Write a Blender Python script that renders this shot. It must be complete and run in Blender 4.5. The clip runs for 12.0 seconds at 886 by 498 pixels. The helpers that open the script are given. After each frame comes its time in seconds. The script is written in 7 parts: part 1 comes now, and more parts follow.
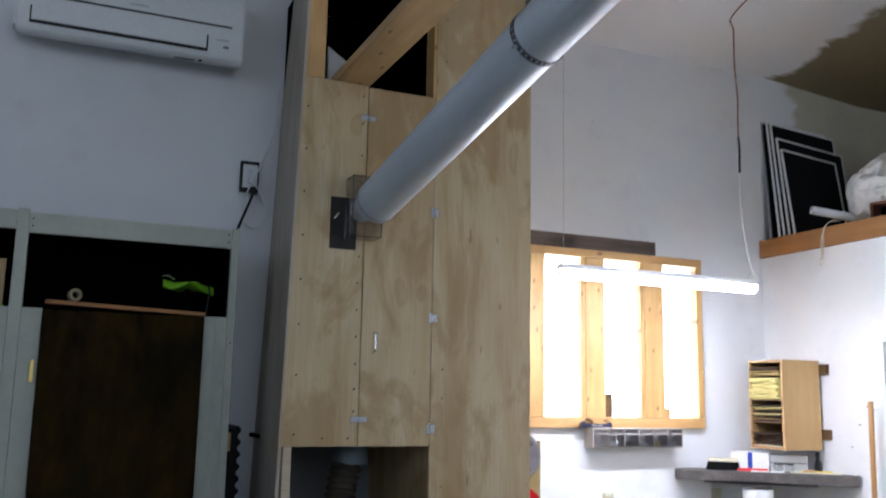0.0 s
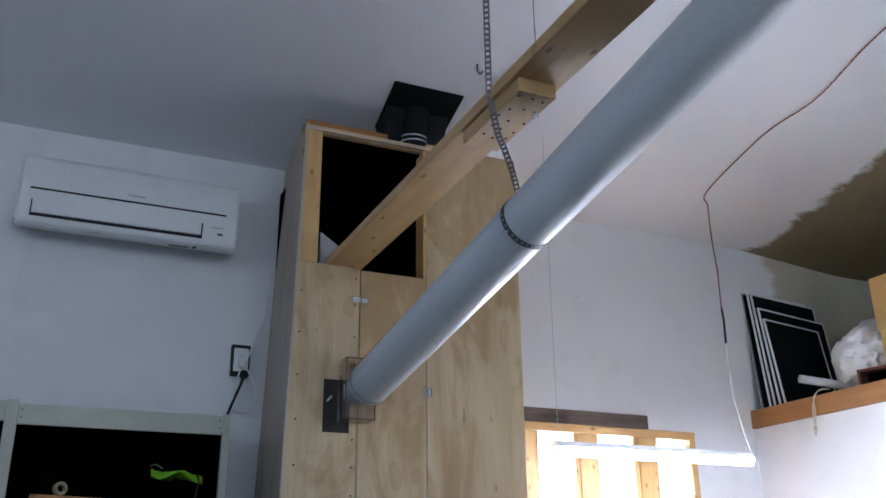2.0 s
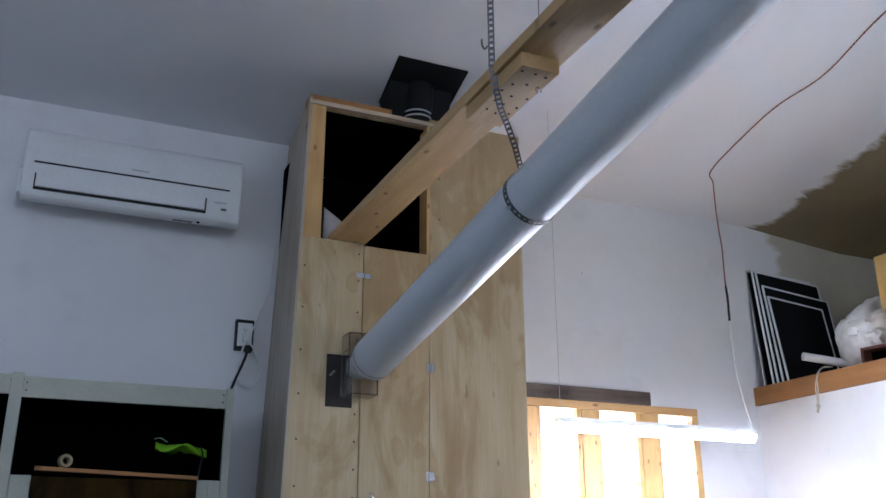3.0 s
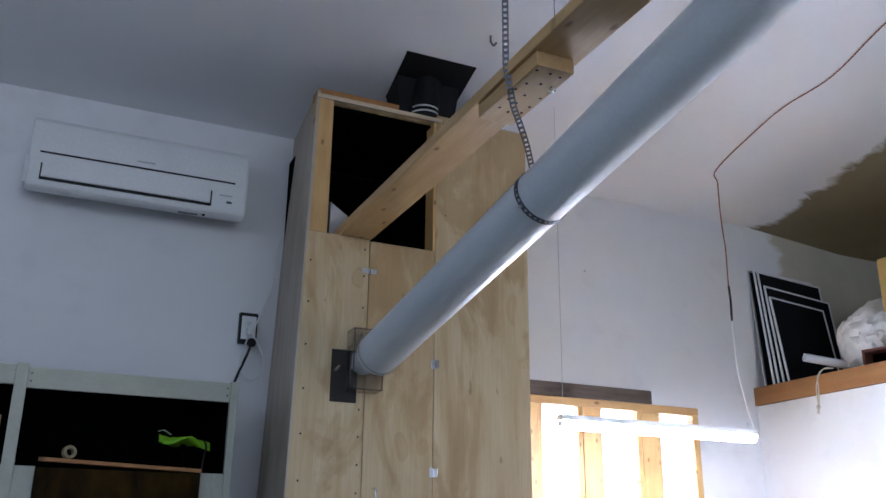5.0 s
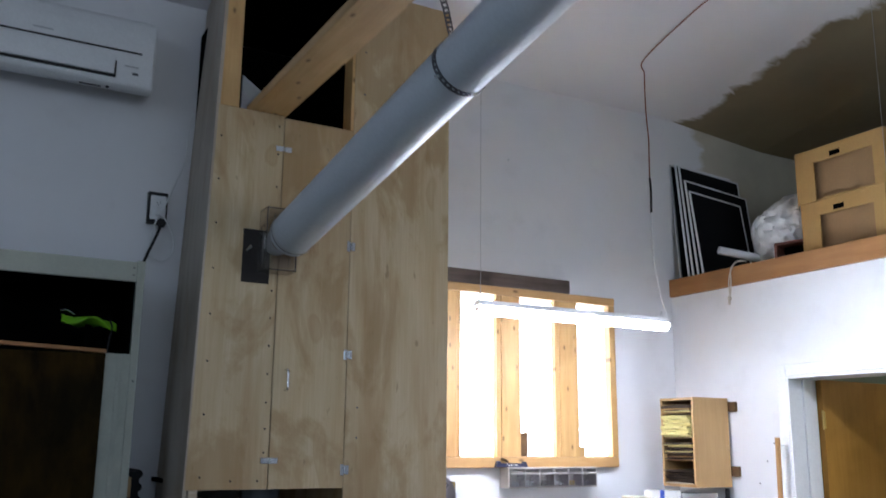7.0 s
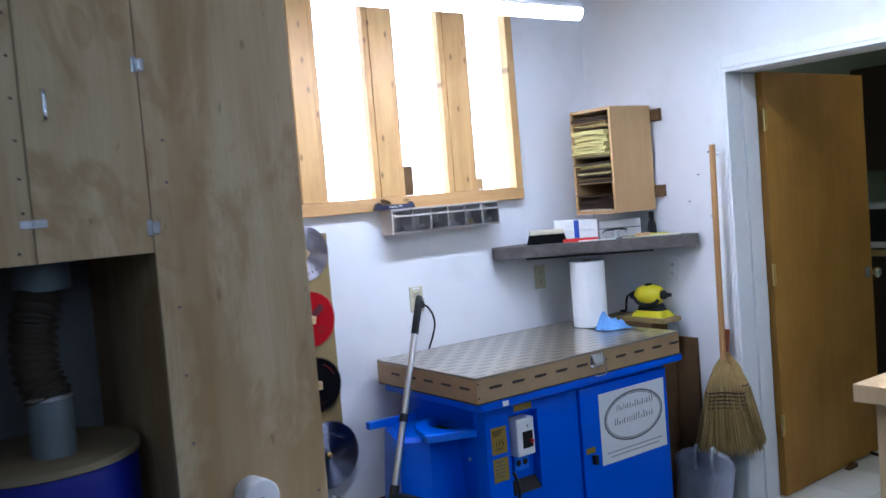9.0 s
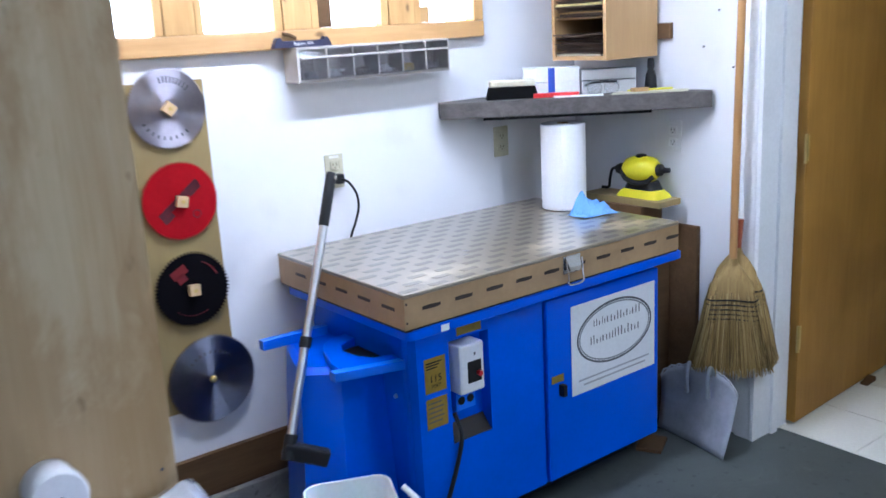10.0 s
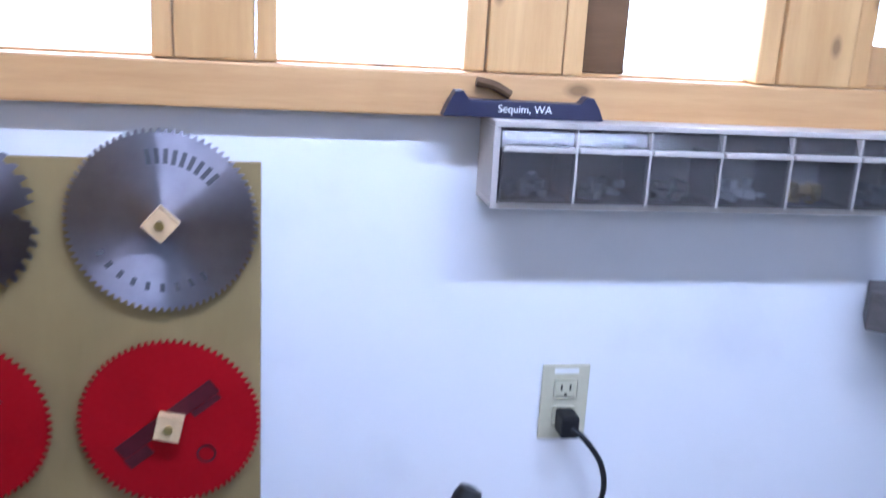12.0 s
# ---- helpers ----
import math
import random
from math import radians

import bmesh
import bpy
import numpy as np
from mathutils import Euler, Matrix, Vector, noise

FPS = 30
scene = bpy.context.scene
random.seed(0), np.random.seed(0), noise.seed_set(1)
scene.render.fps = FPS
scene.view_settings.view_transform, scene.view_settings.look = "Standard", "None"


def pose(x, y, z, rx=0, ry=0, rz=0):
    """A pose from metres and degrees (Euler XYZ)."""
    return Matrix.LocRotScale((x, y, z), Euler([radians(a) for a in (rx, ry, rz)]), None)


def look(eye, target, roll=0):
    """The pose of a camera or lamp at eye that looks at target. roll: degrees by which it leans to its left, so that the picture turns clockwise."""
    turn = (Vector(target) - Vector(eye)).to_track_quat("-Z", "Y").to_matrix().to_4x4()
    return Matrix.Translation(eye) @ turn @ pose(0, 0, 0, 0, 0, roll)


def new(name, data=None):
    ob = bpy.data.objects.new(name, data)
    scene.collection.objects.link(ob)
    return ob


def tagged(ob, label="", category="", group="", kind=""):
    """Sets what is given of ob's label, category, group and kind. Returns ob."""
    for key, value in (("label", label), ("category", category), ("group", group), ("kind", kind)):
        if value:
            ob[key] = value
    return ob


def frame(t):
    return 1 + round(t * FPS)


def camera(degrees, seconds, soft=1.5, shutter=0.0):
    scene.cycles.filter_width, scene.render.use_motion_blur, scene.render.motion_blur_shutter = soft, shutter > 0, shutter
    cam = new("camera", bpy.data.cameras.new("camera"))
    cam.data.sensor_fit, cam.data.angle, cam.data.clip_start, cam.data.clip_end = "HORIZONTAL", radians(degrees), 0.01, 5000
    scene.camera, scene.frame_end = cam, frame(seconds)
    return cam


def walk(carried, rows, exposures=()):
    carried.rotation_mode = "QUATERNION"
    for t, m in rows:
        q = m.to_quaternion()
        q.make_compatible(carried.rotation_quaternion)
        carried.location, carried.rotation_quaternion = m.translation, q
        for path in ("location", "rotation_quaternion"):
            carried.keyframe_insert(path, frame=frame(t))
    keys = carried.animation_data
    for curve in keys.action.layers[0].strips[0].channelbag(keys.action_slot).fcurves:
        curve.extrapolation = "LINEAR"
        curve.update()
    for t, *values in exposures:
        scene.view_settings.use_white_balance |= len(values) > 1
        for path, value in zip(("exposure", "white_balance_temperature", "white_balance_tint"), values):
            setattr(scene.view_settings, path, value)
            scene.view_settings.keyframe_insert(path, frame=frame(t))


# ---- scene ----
cam = camera(52.8, 12.0, 1.5, 0.45)
PATH = [
    (0, (1.151, 1.234, 1.626), (1.934, 3.046, 1.953), 1.1),
    (0.5, (1.144, 1.216, 1.645), (1.991, 2.969, 2.104), 1.0),
    (1, (1.123, 1.201, 1.667), (1.992, 2.901, 2.26), 1.0),
    (1.5, (1.105, 1.222, 1.653), (1.93, 2.921, 2.311), -0.4),
    (2, (1.095, 1.215, 1.643), (1.873, 2.919, 2.343), -0.6),
    (2.5, (1.104, 1.207, 1.645), (1.863, 2.932, 2.316), -0.0),
    (3, (1.107, 1.214, 1.643), (1.88, 2.94, 2.293), -0.2),
    (5, (1.068, 1.228, 1.656), (1.85, 2.955, 2.292), 0.6),
    (5.5, (1.049, 1.219, 1.639), (1.852, 2.941, 2.263), -0.4),
    (6, (1.038, 1.21, 1.643), (1.871, 2.922, 2.255), -0.3),
    (6.5, (1.048, 1.237, 1.623), (1.945, 2.945, 2.148), 1.3),
    (6.7, (1.085, 1.265, 1.616), (2.01, 2.973, 2.093), 0.9),
    (8.3, (1.506, 1.724, 1.570), (2.549, 3.445, 1.612), -0.7),
    (8.5, (1.571, 1.862, 1.578), (2.651, 3.544, 1.506), -2.0),
    (9, (1.793, 2.179, 1.515), (2.958, 3.801, 1.398), -4.7),
    (9.5, (2.123, 2.532, 1.506), (3.238, 4.158, 1.171), -3.1),
    (10, (2.485, 2.918, 1.516), (3.659, 4.463, 1.033), -3.2),
    (10.5, (2.885, 3.34, 1.566), (3.876, 4.98, 0.994), -0.2),
    (11, (3.161, 3.762, 1.563), (4.049, 5.477, 1.042), 1.9),
    (11.5, (3.435, 4.101, 1.565), (3.963, 5.96, 1.049), 2.9),
    (12, (3.603, 4.335, 1.595), (3.941, 6.241, 1.092), 3.2),
]
walk(cam, [(t, look(eye, target, roll)) for t, eye, target, roll in PATH],
     exposures=[(0, 0.70, 6150, 11), (0.5, 0.52, 6100, 11), (1, 0.58, 6050, 12), (1.5, 0.82, 5950, 13), (2.5, 0.97, 5920, 14), (5.5, 0.95, 5950, 14), (6.5, 0.75, 6000, 12), (8.3, 0.0, 5650, 10), (9, 0.13, 5400, 10),
                (10, 0.72, 5450, 10), (10.5, 0.93, 5280, 10), (11, 0.72, 5100, 13), (11.5, 0.42, 5050, 15), (12, 0.17, 4920, 17)])

# ---------------------------------------------------------------- world, light
world = bpy.data.worlds.new("sky")
scene.world = world
world.use_nodes = True
wn = world.node_tree.nodes
sky = wn.new("ShaderNodeTexSky")
sky.sky_type = "NISHITA"
sky.sun_disc = False
sky.sun_elevation, sky.sun_rotation = radians(47), radians(336)
world.node_tree.links.new(sky.outputs[0], wn["Background"].inputs[0])
wn["Background"].inputs[1].default_value = 0.10


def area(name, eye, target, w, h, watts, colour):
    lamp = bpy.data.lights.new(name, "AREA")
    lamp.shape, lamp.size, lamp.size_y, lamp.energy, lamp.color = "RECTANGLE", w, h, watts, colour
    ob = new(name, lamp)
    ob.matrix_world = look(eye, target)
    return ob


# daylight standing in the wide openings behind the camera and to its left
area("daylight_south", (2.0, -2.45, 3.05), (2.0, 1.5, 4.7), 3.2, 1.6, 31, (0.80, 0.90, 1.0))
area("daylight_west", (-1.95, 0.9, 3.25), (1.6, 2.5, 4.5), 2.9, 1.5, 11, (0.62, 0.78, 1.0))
# low sun through the window over the saw
sun = bpy.data.lights.new("sun", "SUN")
sun.energy, sun.angle, sun.color = 5.0, radians(0.53), (1.0, 0.95, 0.86)
new("sun", sun).matrix_world = look((-0.22, 0.552, 0.684), (0, 0, 0))

# ---------------------------------------------------------------- materials
def tree(name):
    m = bpy.data.materials.new(name)
    m.use_nodes = True
    return m, m.node_tree, m.node_tree.nodes["Principled BSDF"]


def coords(nt, scale=(1, 1, 1), rot=(0, 0, 0), random_shift=False):
    tc = nt.nodes.new("ShaderNodeTexCoord")
    mp = nt.nodes.new("ShaderNodeMapping")
    mp.inputs["Scale"].default_value = scale
    mp.inputs["Rotation"].default_value = rot
    nt.links.new(tc.outputs["Object"], mp.inputs["Vector"])
    if random_shift:
        oi = nt.nodes.new("ShaderNodeObjectInfo")
        mul = nt.nodes.new("ShaderNodeVectorMath")
        mul.operation = "SCALE"
        mul.inputs[0].default_value = (13.1, 7.7, 9.3)
        nt.links.new(oi.outputs["Random"], mul.inputs["Scale"])
        nt.links.new(mul.outputs[0], mp.inputs["Location"])
    return mp.outputs[0]


def noise_tex(nt, vec, scale, detail=4, rough=0.55, distort=0.0):
    n = nt.nodes.new("ShaderNodeTexNoise")
    n.inputs["Scale"].default_value = scale
    n.inputs["Detail"].default_value = detail
    n.inputs["Roughness"].default_value = rough
    n.inputs["Distortion"].default_value = distort
    nt.links.new(vec, n.inputs["Vector"])
    return n.outputs["Fac"]


def ramp(nt, fac, stops):
    r = nt.nodes.new("ShaderNodeValToRGB")
    el = r.color_ramp.elements
    while len(el) < len(stops):
        el.new(0.5)
    for e, (p, c) in zip(el, stops):
        e.position, e.color = p, (*c, 1) if len(c) == 3 else c
    nt.links.new(fac, r.inputs[0])
    return r.outputs[0]


def mix(nt, fac, a, b, mode="MIX"):
    m = nt.nodes.new("ShaderNodeMix")
    m.data_type, m.blend_type = "RGBA", mode
    for sock, v in ((m.inputs[0], fac), (m.inputs[6], a), (m.inputs[7], b)):
        if isinstance(v, (int, float)):
            sock.default_value = v
        elif isinstance(v, tuple):
            sock.default_value = (*v, 1)
        else:
            nt.links.new(v, sock)
    return m.outputs[2]


def bump(nt, bsdf, fac, strength, dist=0.002):
    b = nt.nodes.new("ShaderNodeBump")
    b.inputs["Strength"].default_value = strength
    b.inputs["Distance"].default_value = dist
    nt.links.new(fac, b.inputs["Height"])
    nt.links.new(b.outputs[0], bsdf.inputs["Normal"])


def shade(c, k):
    return tuple(min(1, v * k) for v in c)


def plain(name, base, rough=0.5, metal=0.0, var=0.12, scale=6.0, fine=90.0, relief=0.15, coat=0.0, spec=0.5):
    """Paint, plastic or metal: mottled colour, uneven gloss and fine relief."""
    m, nt, b = tree(name)
    v = coords(nt, random_shift=True)
    big, small = noise_tex(nt, v, scale, 5, 0.6), noise_tex(nt, v, fine, 3)
    col = ramp(nt, big, [(0.25, shade(base, 1 - var)), (0.75, shade(base, 1 + var * 0.6))])
    col = mix(nt, 0.12, col, ramp(nt, small, [(0.35, shade(base, 0.7)), (0.65, shade(base, 1.15))]))
    nt.links.new(col, b.inputs["Base Color"])
    r = nt.nodes.new("ShaderNodeMapRange")
    r.inputs["To Min"].default_value, r.inputs["To Max"].default_value = max(0.03, rough - 0.1), min(1, rough + 0.12)
    nt.links.new(big, r.inputs["Value"])
    nt.links.new(r.outputs[0], b.inputs["Roughness"])
    b.inputs["Metallic"].default_value = metal
    b.inputs["Coat Weight"].default_value = coat
    b.inputs["Specular IOR Level"].default_value = spec
    bump(nt, b, small, relief, 0.0015)
    return m


def wood(name, light, dark, axis="z", rough=0.55, stretch=14.0, scale=5.0, knots=0.0, blotch=0.25, coat=0.0, flat_axis="y", spec=0.5):
    """Grain drawn out along one axis, with blotches and, if wanted, knots."""
    m, nt, b = tree(name)
    sc = [stretch, stretch, stretch]
    sc["xyz".index(axis)] = 1.0
    v = coords(nt, tuple(sc), random_shift=True)
    flat = coords(nt, random_shift=True)
    grain = noise_tex(nt, v, scale * 0.35, 8, 0.62, 0.6)
    streak = noise_tex(nt, v, scale * 1.6, 4, 0.7)
    patch = noise_tex(nt, flat, 2.6, 3, 0.5, 0.8)
    col = ramp(nt, grain, [(0.3, dark), (0.5, tuple((a + c) / 2 for a, c in zip(dark, light))), (0.68, light)])
    col = mix(nt, 0.25, col, ramp(nt, streak, [(0.35, shade(dark, 0.85)), (0.65, light)]))
    col = mix(nt, blotch, col, ramp(nt, patch, [(0.35, shade(dark, 0.9)), (0.6, shade(light, 1.05))]), "MULTIPLY" if blotch > 0.5 else "MIX")
    if knots:
        kv = [1.0, 1.0, 1.0]
        kv["xyz".index(axis)] = 0.5
        vor = nt.nodes.new("ShaderNodeTexVoronoi")
        vor.voronoi_dimensions = "2D"
        vor.inputs["Scale"].default_value = knots
        turn = {"y": (radians(90), 0, 0), "x": (0, radians(90), 0), "z": (0, 0, 0)}[flat_axis]
        nt.links.new(coords(nt, tuple(kv), turn, True), vor.inputs["Vector"])
        spot = ramp(nt, vor.outputs["Distance"], [(0.035, (0.9, 0.9, 0.9)), (0.055, (0.45, 0.45, 0.45)), (0.085, (0, 0, 0))])
        col = mix(nt, spot, col, shade(dark, 0.45))
    nt.links.new(col, b.inputs["Base Color"])
    b.inputs["Roughness"].default_value = rough
    b.inputs["Coat Weight"].default_value = coat
    b.inputs["Specular IOR Level"].default_value = spec
    bump(nt, b, streak, 0.25, 0.0015)
    return m


def plywood(name, light, dark, stained=1.0):
    """Rotary-cut veneer: pale ground, long fuzzy honey streaks, a few oval water marks; sheets differ in warmth."""
    m, nt, b = tree(name)
    oi = nt.nodes.new("ShaderNodeObjectInfo")
    fine = noise_tex(nt, coords(nt, (70, 70, 1.6), random_shift=True), 2.0, 4, 0.65)
    wide = noise_tex(nt, coords(nt, (6.5, 6.5, 0.8), random_shift=True), 1.0, 4, 0.55, 0.6)
    cloud = noise_tex(nt, coords(nt, (2.4, 2.4, 1.1), random_shift=True), 1.3, 6, 0.62, 0.6)
    pale = mix(nt, oi.outputs["Random"], shade(light, 1.04), tuple(x * y for x, y in zip(light, (0.98, 0.91, 0.78))))
    k = 0.62 * stained
    col = mix(nt, ramp(nt, wide, [(0.36, (k, k, k)), (0.47, (k * 0.5,) * 3), (0.60, (0, 0, 0))]), pale, dark)
    k = 0.55 * stained
    col = mix(nt, ramp(nt, cloud, [(0.49, (0, 0, 0)), (0.57, (k, k, k))]), col, shade(dark, 0.92))
    col = mix(nt, ramp(nt, fine, [(0.34, (0.20, 0.20, 0.20)), (0.60, (0, 0, 0))]), col, shade(dark, 0.9))
    oval = noise_tex(nt, coords(nt, (6.5, 6.5, 2.6), random_shift=True), 1.25, 1, 0.4, 0.2)
    k = 0.36 * stained
    col = mix(nt, ramp(nt, oval, [(0.64, (0, 0, 0)), (0.665, (k, k, k)), (0.70, (k * 0.6,) * 3), (0.80, (k * 0.8,) * 3)]), col, (0.34, 0.20, 0.075))
    specks = noise_tex(nt, coords(nt, (1, 1, 0.35), random_shift=True), 30, 2, 0.5)
    col = mix(nt, ramp(nt, specks, [(0.70, (0, 0, 0)), (0.76, (0.5, 0.5, 0.5))]), col, shade(dark, 0.5))
    nt.links.new(col, b.inputs["Base Color"])
    b.inputs["Roughness"].default_value = 0.5
    bump(nt, b, fine, 0.18, 0.001)
    return m


def wallpaint(name, base, stain, amount=0.3):
    """Rolled wall paint on plasterboard with faint smudges."""
    m, nt, b = tree(name)
    v = coords(nt)
    big, mid, fine = noise_tex(nt, v, 0.9, 5, 0.6, 0.4), noise_tex(nt, v, 5, 4), noise_tex(nt, v, 160, 2)
    col = ramp(nt, big, [(0.32, shade(base, 0.93)), (0.62, base)])
    col = mix(nt, ramp(nt, mid, [(0.55, (0, 0, 0)), (0.8, (amount, amount, amount))]), col, stain)
    nt.links.new(col, b.inputs["Base Color"])
    b.inputs["Roughness"].default_value = 0.75
    bump(nt, b, fine, 0.12, 0.001)
    return m


def drywall(name, paint, bare, edge, axis="X"):
    """White paint that ends in ragged strokes beyond an edge, bare board past it."""
    m, nt, b = tree(name)
    v = coords(nt)
    sep = nt.nodes.new("ShaderNodeSeparateXYZ")
    nt.links.new(v, sep.inputs[0])
    broad = noise_tex(nt, coords(nt, (1, 1.6, 2.0)), 2.2, 2, 0.5, 0.3)
    teeth = noise_tex(nt, coords(nt, (2.0, 5.0, 6.0)), 2.6, 4, 0.65, 0.8)
    n = nt.nodes.new("ShaderNodeMath")
    n.operation, n.inputs[1].default_value = "MULTIPLY_ADD", 0.45
    nt.links.new(teeth, n.inputs[0])
    nt.links.new(broad, n.inputs[2])
    add = nt.nodes.new("ShaderNodeMath")
    add.operation = "MULTIPLY_ADD"
    add.inputs[1].default_value = -0.36
    nt.links.new(n.outputs[0], add.inputs[0])
    nt.links.new(sep.outputs[axis], add.inputs[2])
    step = nt.nodes.new("ShaderNodeMapRange")
    step.inputs["From Min"].default_value, step.inputs["From Max"].default_value = edge - 0.261 - 0.018, edge - 0.261 + 0.045
    nt.links.new(add.outputs[0], step.inputs["Value"])
    mott = noise_tex(nt, v, 1.6, 5, 0.6)
    bc = ramp(nt, mott, [(0.3, shade(bare, 0.82)), (0.7, shade(bare, 1.1))])
    col = mix(nt, step.outputs[0], paint, bc)
    nt.links.new(col, b.inputs["Base Color"])
    b.inputs["Roughness"].default_value = 0.85
    bump(nt, b, noise_tex(nt, v, 120, 2), 0.12, 0.001)
    return m


def glow(name, colour, strength):
    m, nt, b = tree(name)
    b.inputs["Base Color"].default_value = (*colour, 1)
    b.inputs["Emission Color"].default_value = (*colour, 1)
    b.inputs["Emission Strength"].default_value = strength
    return m


def clear(name, tint, rough=0.05, alpha_mix=0.0):
    """Clear plastic or glass; alpha_mix lets part of the light through plainly."""
    m, nt, b = tree(name)
    b.inputs["Base Color"].default_value = (*tint, 1)
    b.inputs["Roughness"].default_value = rough
    b.inputs["IOR"].default_value = 1.45
    b.inputs["Transmission Weight"].default_value = 1.0 - alpha_mix
    n = noise_tex(nt, coords(nt), 30, 3)
    bump(nt, b, n, 0.05, 0.001)
    return m


def concrete(name, base):
    """Trowelled concrete: cloudy tone, old stains, scuffs and fine pits."""
    m, nt, b = tree(name)
    v = coords(nt)
    big, mid, fine = noise_tex(nt, v, 1.4, 6, 0.65, 0.5), noise_tex(nt, v, 9, 6, 0.7, 0.6), noise_tex(nt, v, 140, 3)
    col = ramp(nt, big, [(0.3, shade(base, 0.6)), (0.7, shade(base, 1.25))])
    col = mix(nt, 0.4, col, ramp(nt, mid, [(0.3, shade(base, 0.45)), (0.7, shade(base, 1.4))]))
    drops = noise_tex(nt, v, 34, 2, 0.4)
    col = mix(nt, ramp(nt, drops, [(0.66, (0, 0, 0)), (0.70, (0.6, 0.6, 0.6))]), col, shade(base, 0.35))
    dust = noise_tex(nt, v, 4.2, 8, 0.75, 1.2)
    col = mix(nt, ramp(nt, dust, [(0.58, (0, 0, 0)), (0.70, (0.4, 0.4, 0.4))]), col, shade(base, 2.0))
    nt.links.new(col, b.inputs["Base Color"])
    r = nt.nodes.new("ShaderNodeMapRange")
    r.inputs["To Min"].default_value, r.inputs["To Max"].default_value = 0.42, 0.8
    nt.links.new(mid, r.inputs["Value"])
    nt.links.new(r.outputs[0], b.inputs["Roughness"])
    bump(nt, b, fine, 0.3, 0.002)
    return m


def brushed(name, base, rough=0.28):
    """Saw plate steel with a turned finish: glints fan out from the arbor."""
    m, nt, b = tree(name)
    v = coords(nt)
    col = ramp(nt, noise_tex(nt, v, 14, 4), [(0.3, shade(base, 0.8)), (0.7, shade(base, 1.1))])
    nt.links.new(col, b.inputs["Base Color"])
    b.inputs["Metallic"].default_value = 1.0
    b.inputs["Roughness"].default_value = rough
    b.inputs["Anisotropic"].default_value = 1.0
    b.inputs["Anisotropic Rotation"].default_value = 0.25
    tan = nt.nodes.new("ShaderNodeTangent")
    tan.direction_type, tan.axis = "RADIAL", "Y"
    nt.links.new(tan.outputs[0], b.inputs["Tangent"])
    bump(nt, b, noise_tex(nt, v, 200, 2), 0.06, 0.0005)
    return m


WHITE_WALL = wallpaint("white_wall_paint", (0.80, 0.80, 0.82), (0.48, 0.46, 0.46), 0.22)
CEIL = drywall("ceiling_paint", (0.78, 0.78, 0.81), (0.25, 0.205, 0.12), 5.29)
LOFTWALL = drywall("loft_wall_paint", (0.78, 0.78, 0.79), (0.58, 0.54, 0.44), 5.42)
GREENWALL = wallpaint("pale_green_wall", (0.42, 0.50, 0.38), (0.3, 0.34, 0.26), 0.2)
TRIM = plain("white_trim_paint", (0.80, 0.81, 0.82), 0.4, var=0.05, relief=0.08)
FLOOR = concrete("concrete_floor", (0.058, 0.067, 0.063))
CURB = concrete("concrete_curb", (0.33, 0.33, 0.32))
TILE = plain("cream_floor_tile", (0.66, 0.65, 0.58), 0.45, var=0.04, relief=0.03, spec=0.25)
GROUT = plain("tile_grout", (0.36, 0.35, 0.31), 0.9)
PLY = plywood("birch_plywood", (0.565, 0.455, 0.285), (0.355, 0.21, 0.072))
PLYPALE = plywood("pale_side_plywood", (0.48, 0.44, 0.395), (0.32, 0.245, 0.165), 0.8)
PLYEDGE = wood("plywood_edge", (0.62, 0.52, 0.38), (0.36, 0.26, 0.16), "x", 0.7, 20, 8)
PINE = wood("pine_board", (0.62, 0.42, 0.20), (0.45, 0.27, 0.105), "y", 0.55, 12, 4, 8.0, flat_axis="z")
PINEX = wood("pine_rail", (0.62, 0.38, 0.16), (0.45, 0.24, 0.08), "x", 0.5, 12, 4, 7.0)
PINEZ = wood("pine_stile", (0.66, 0.42, 0.17), (0.46, 0.25, 0.08), "z", 0.5, 12, 4, 9.0)
BEAMWOOD = wood("fir_edge_board", (0.40, 0.19, 0.055), (0.26, 0.105, 0.028), "y", 0.6, 12, 4, 3.0)
GREYWOOD = wood("weathered_board", (0.15, 0.135, 0.125), (0.045, 0.038, 0.036), "x", 0.8, 14, 5, 0)
PLANKWOOD = wood("old_brown_plank", (0.17, 0.135, 0.115), (0.045, 0.033, 0.028), "x", 0.85, 16, 5, 0, 0.4, spec=0.15)
DARKWOOD = wood("brown_board", (0.16, 0.09, 0.04), (0.075, 0.04, 0.017), "x", 0.75, 10, 4, spec=0.25)
OAK = wood("veneer_door", (0.40, 0.205, 0.038), (0.27, 0.127, 0.019), "z", 0.5, 16, 4, 0, 0.4, 0.0, spec=0.25)
RACKWOOD = wood("maple_rack", (0.54, 0.35, 0.15), (0.42, 0.25, 0.10), "z", 0.5, 12, 4)
CUPWOOD = wood("stained_cupboard_door", (0.155, 0.105, 0.020), (0.008, 0.005, 0.002), "z", 0.7, 3.0, 5, 0, 0.9, spec=0.06)
BOARD = wood("blade_board_plywood", (0.34, 0.255, 0.105), (0.22, 0.152, 0.056), "z", 0.6, 4, 2.0, 0, 0.3)
COVERWOOD = plain("carton_side_board", (0.36, 0.235, 0.115), 0.5, var=0.22, scale=9, fine=60, coat=0.3)
COVERTOP = plain("carton_top_board", (0.228, 0.188, 0.132), 0.30, var=0.25, scale=4, fine=70, coat=1.0, spec=0.9)
COVERTOP.node_tree.nodes["Principled BSDF"].inputs["Coat Roughness"].default_value = 0.14
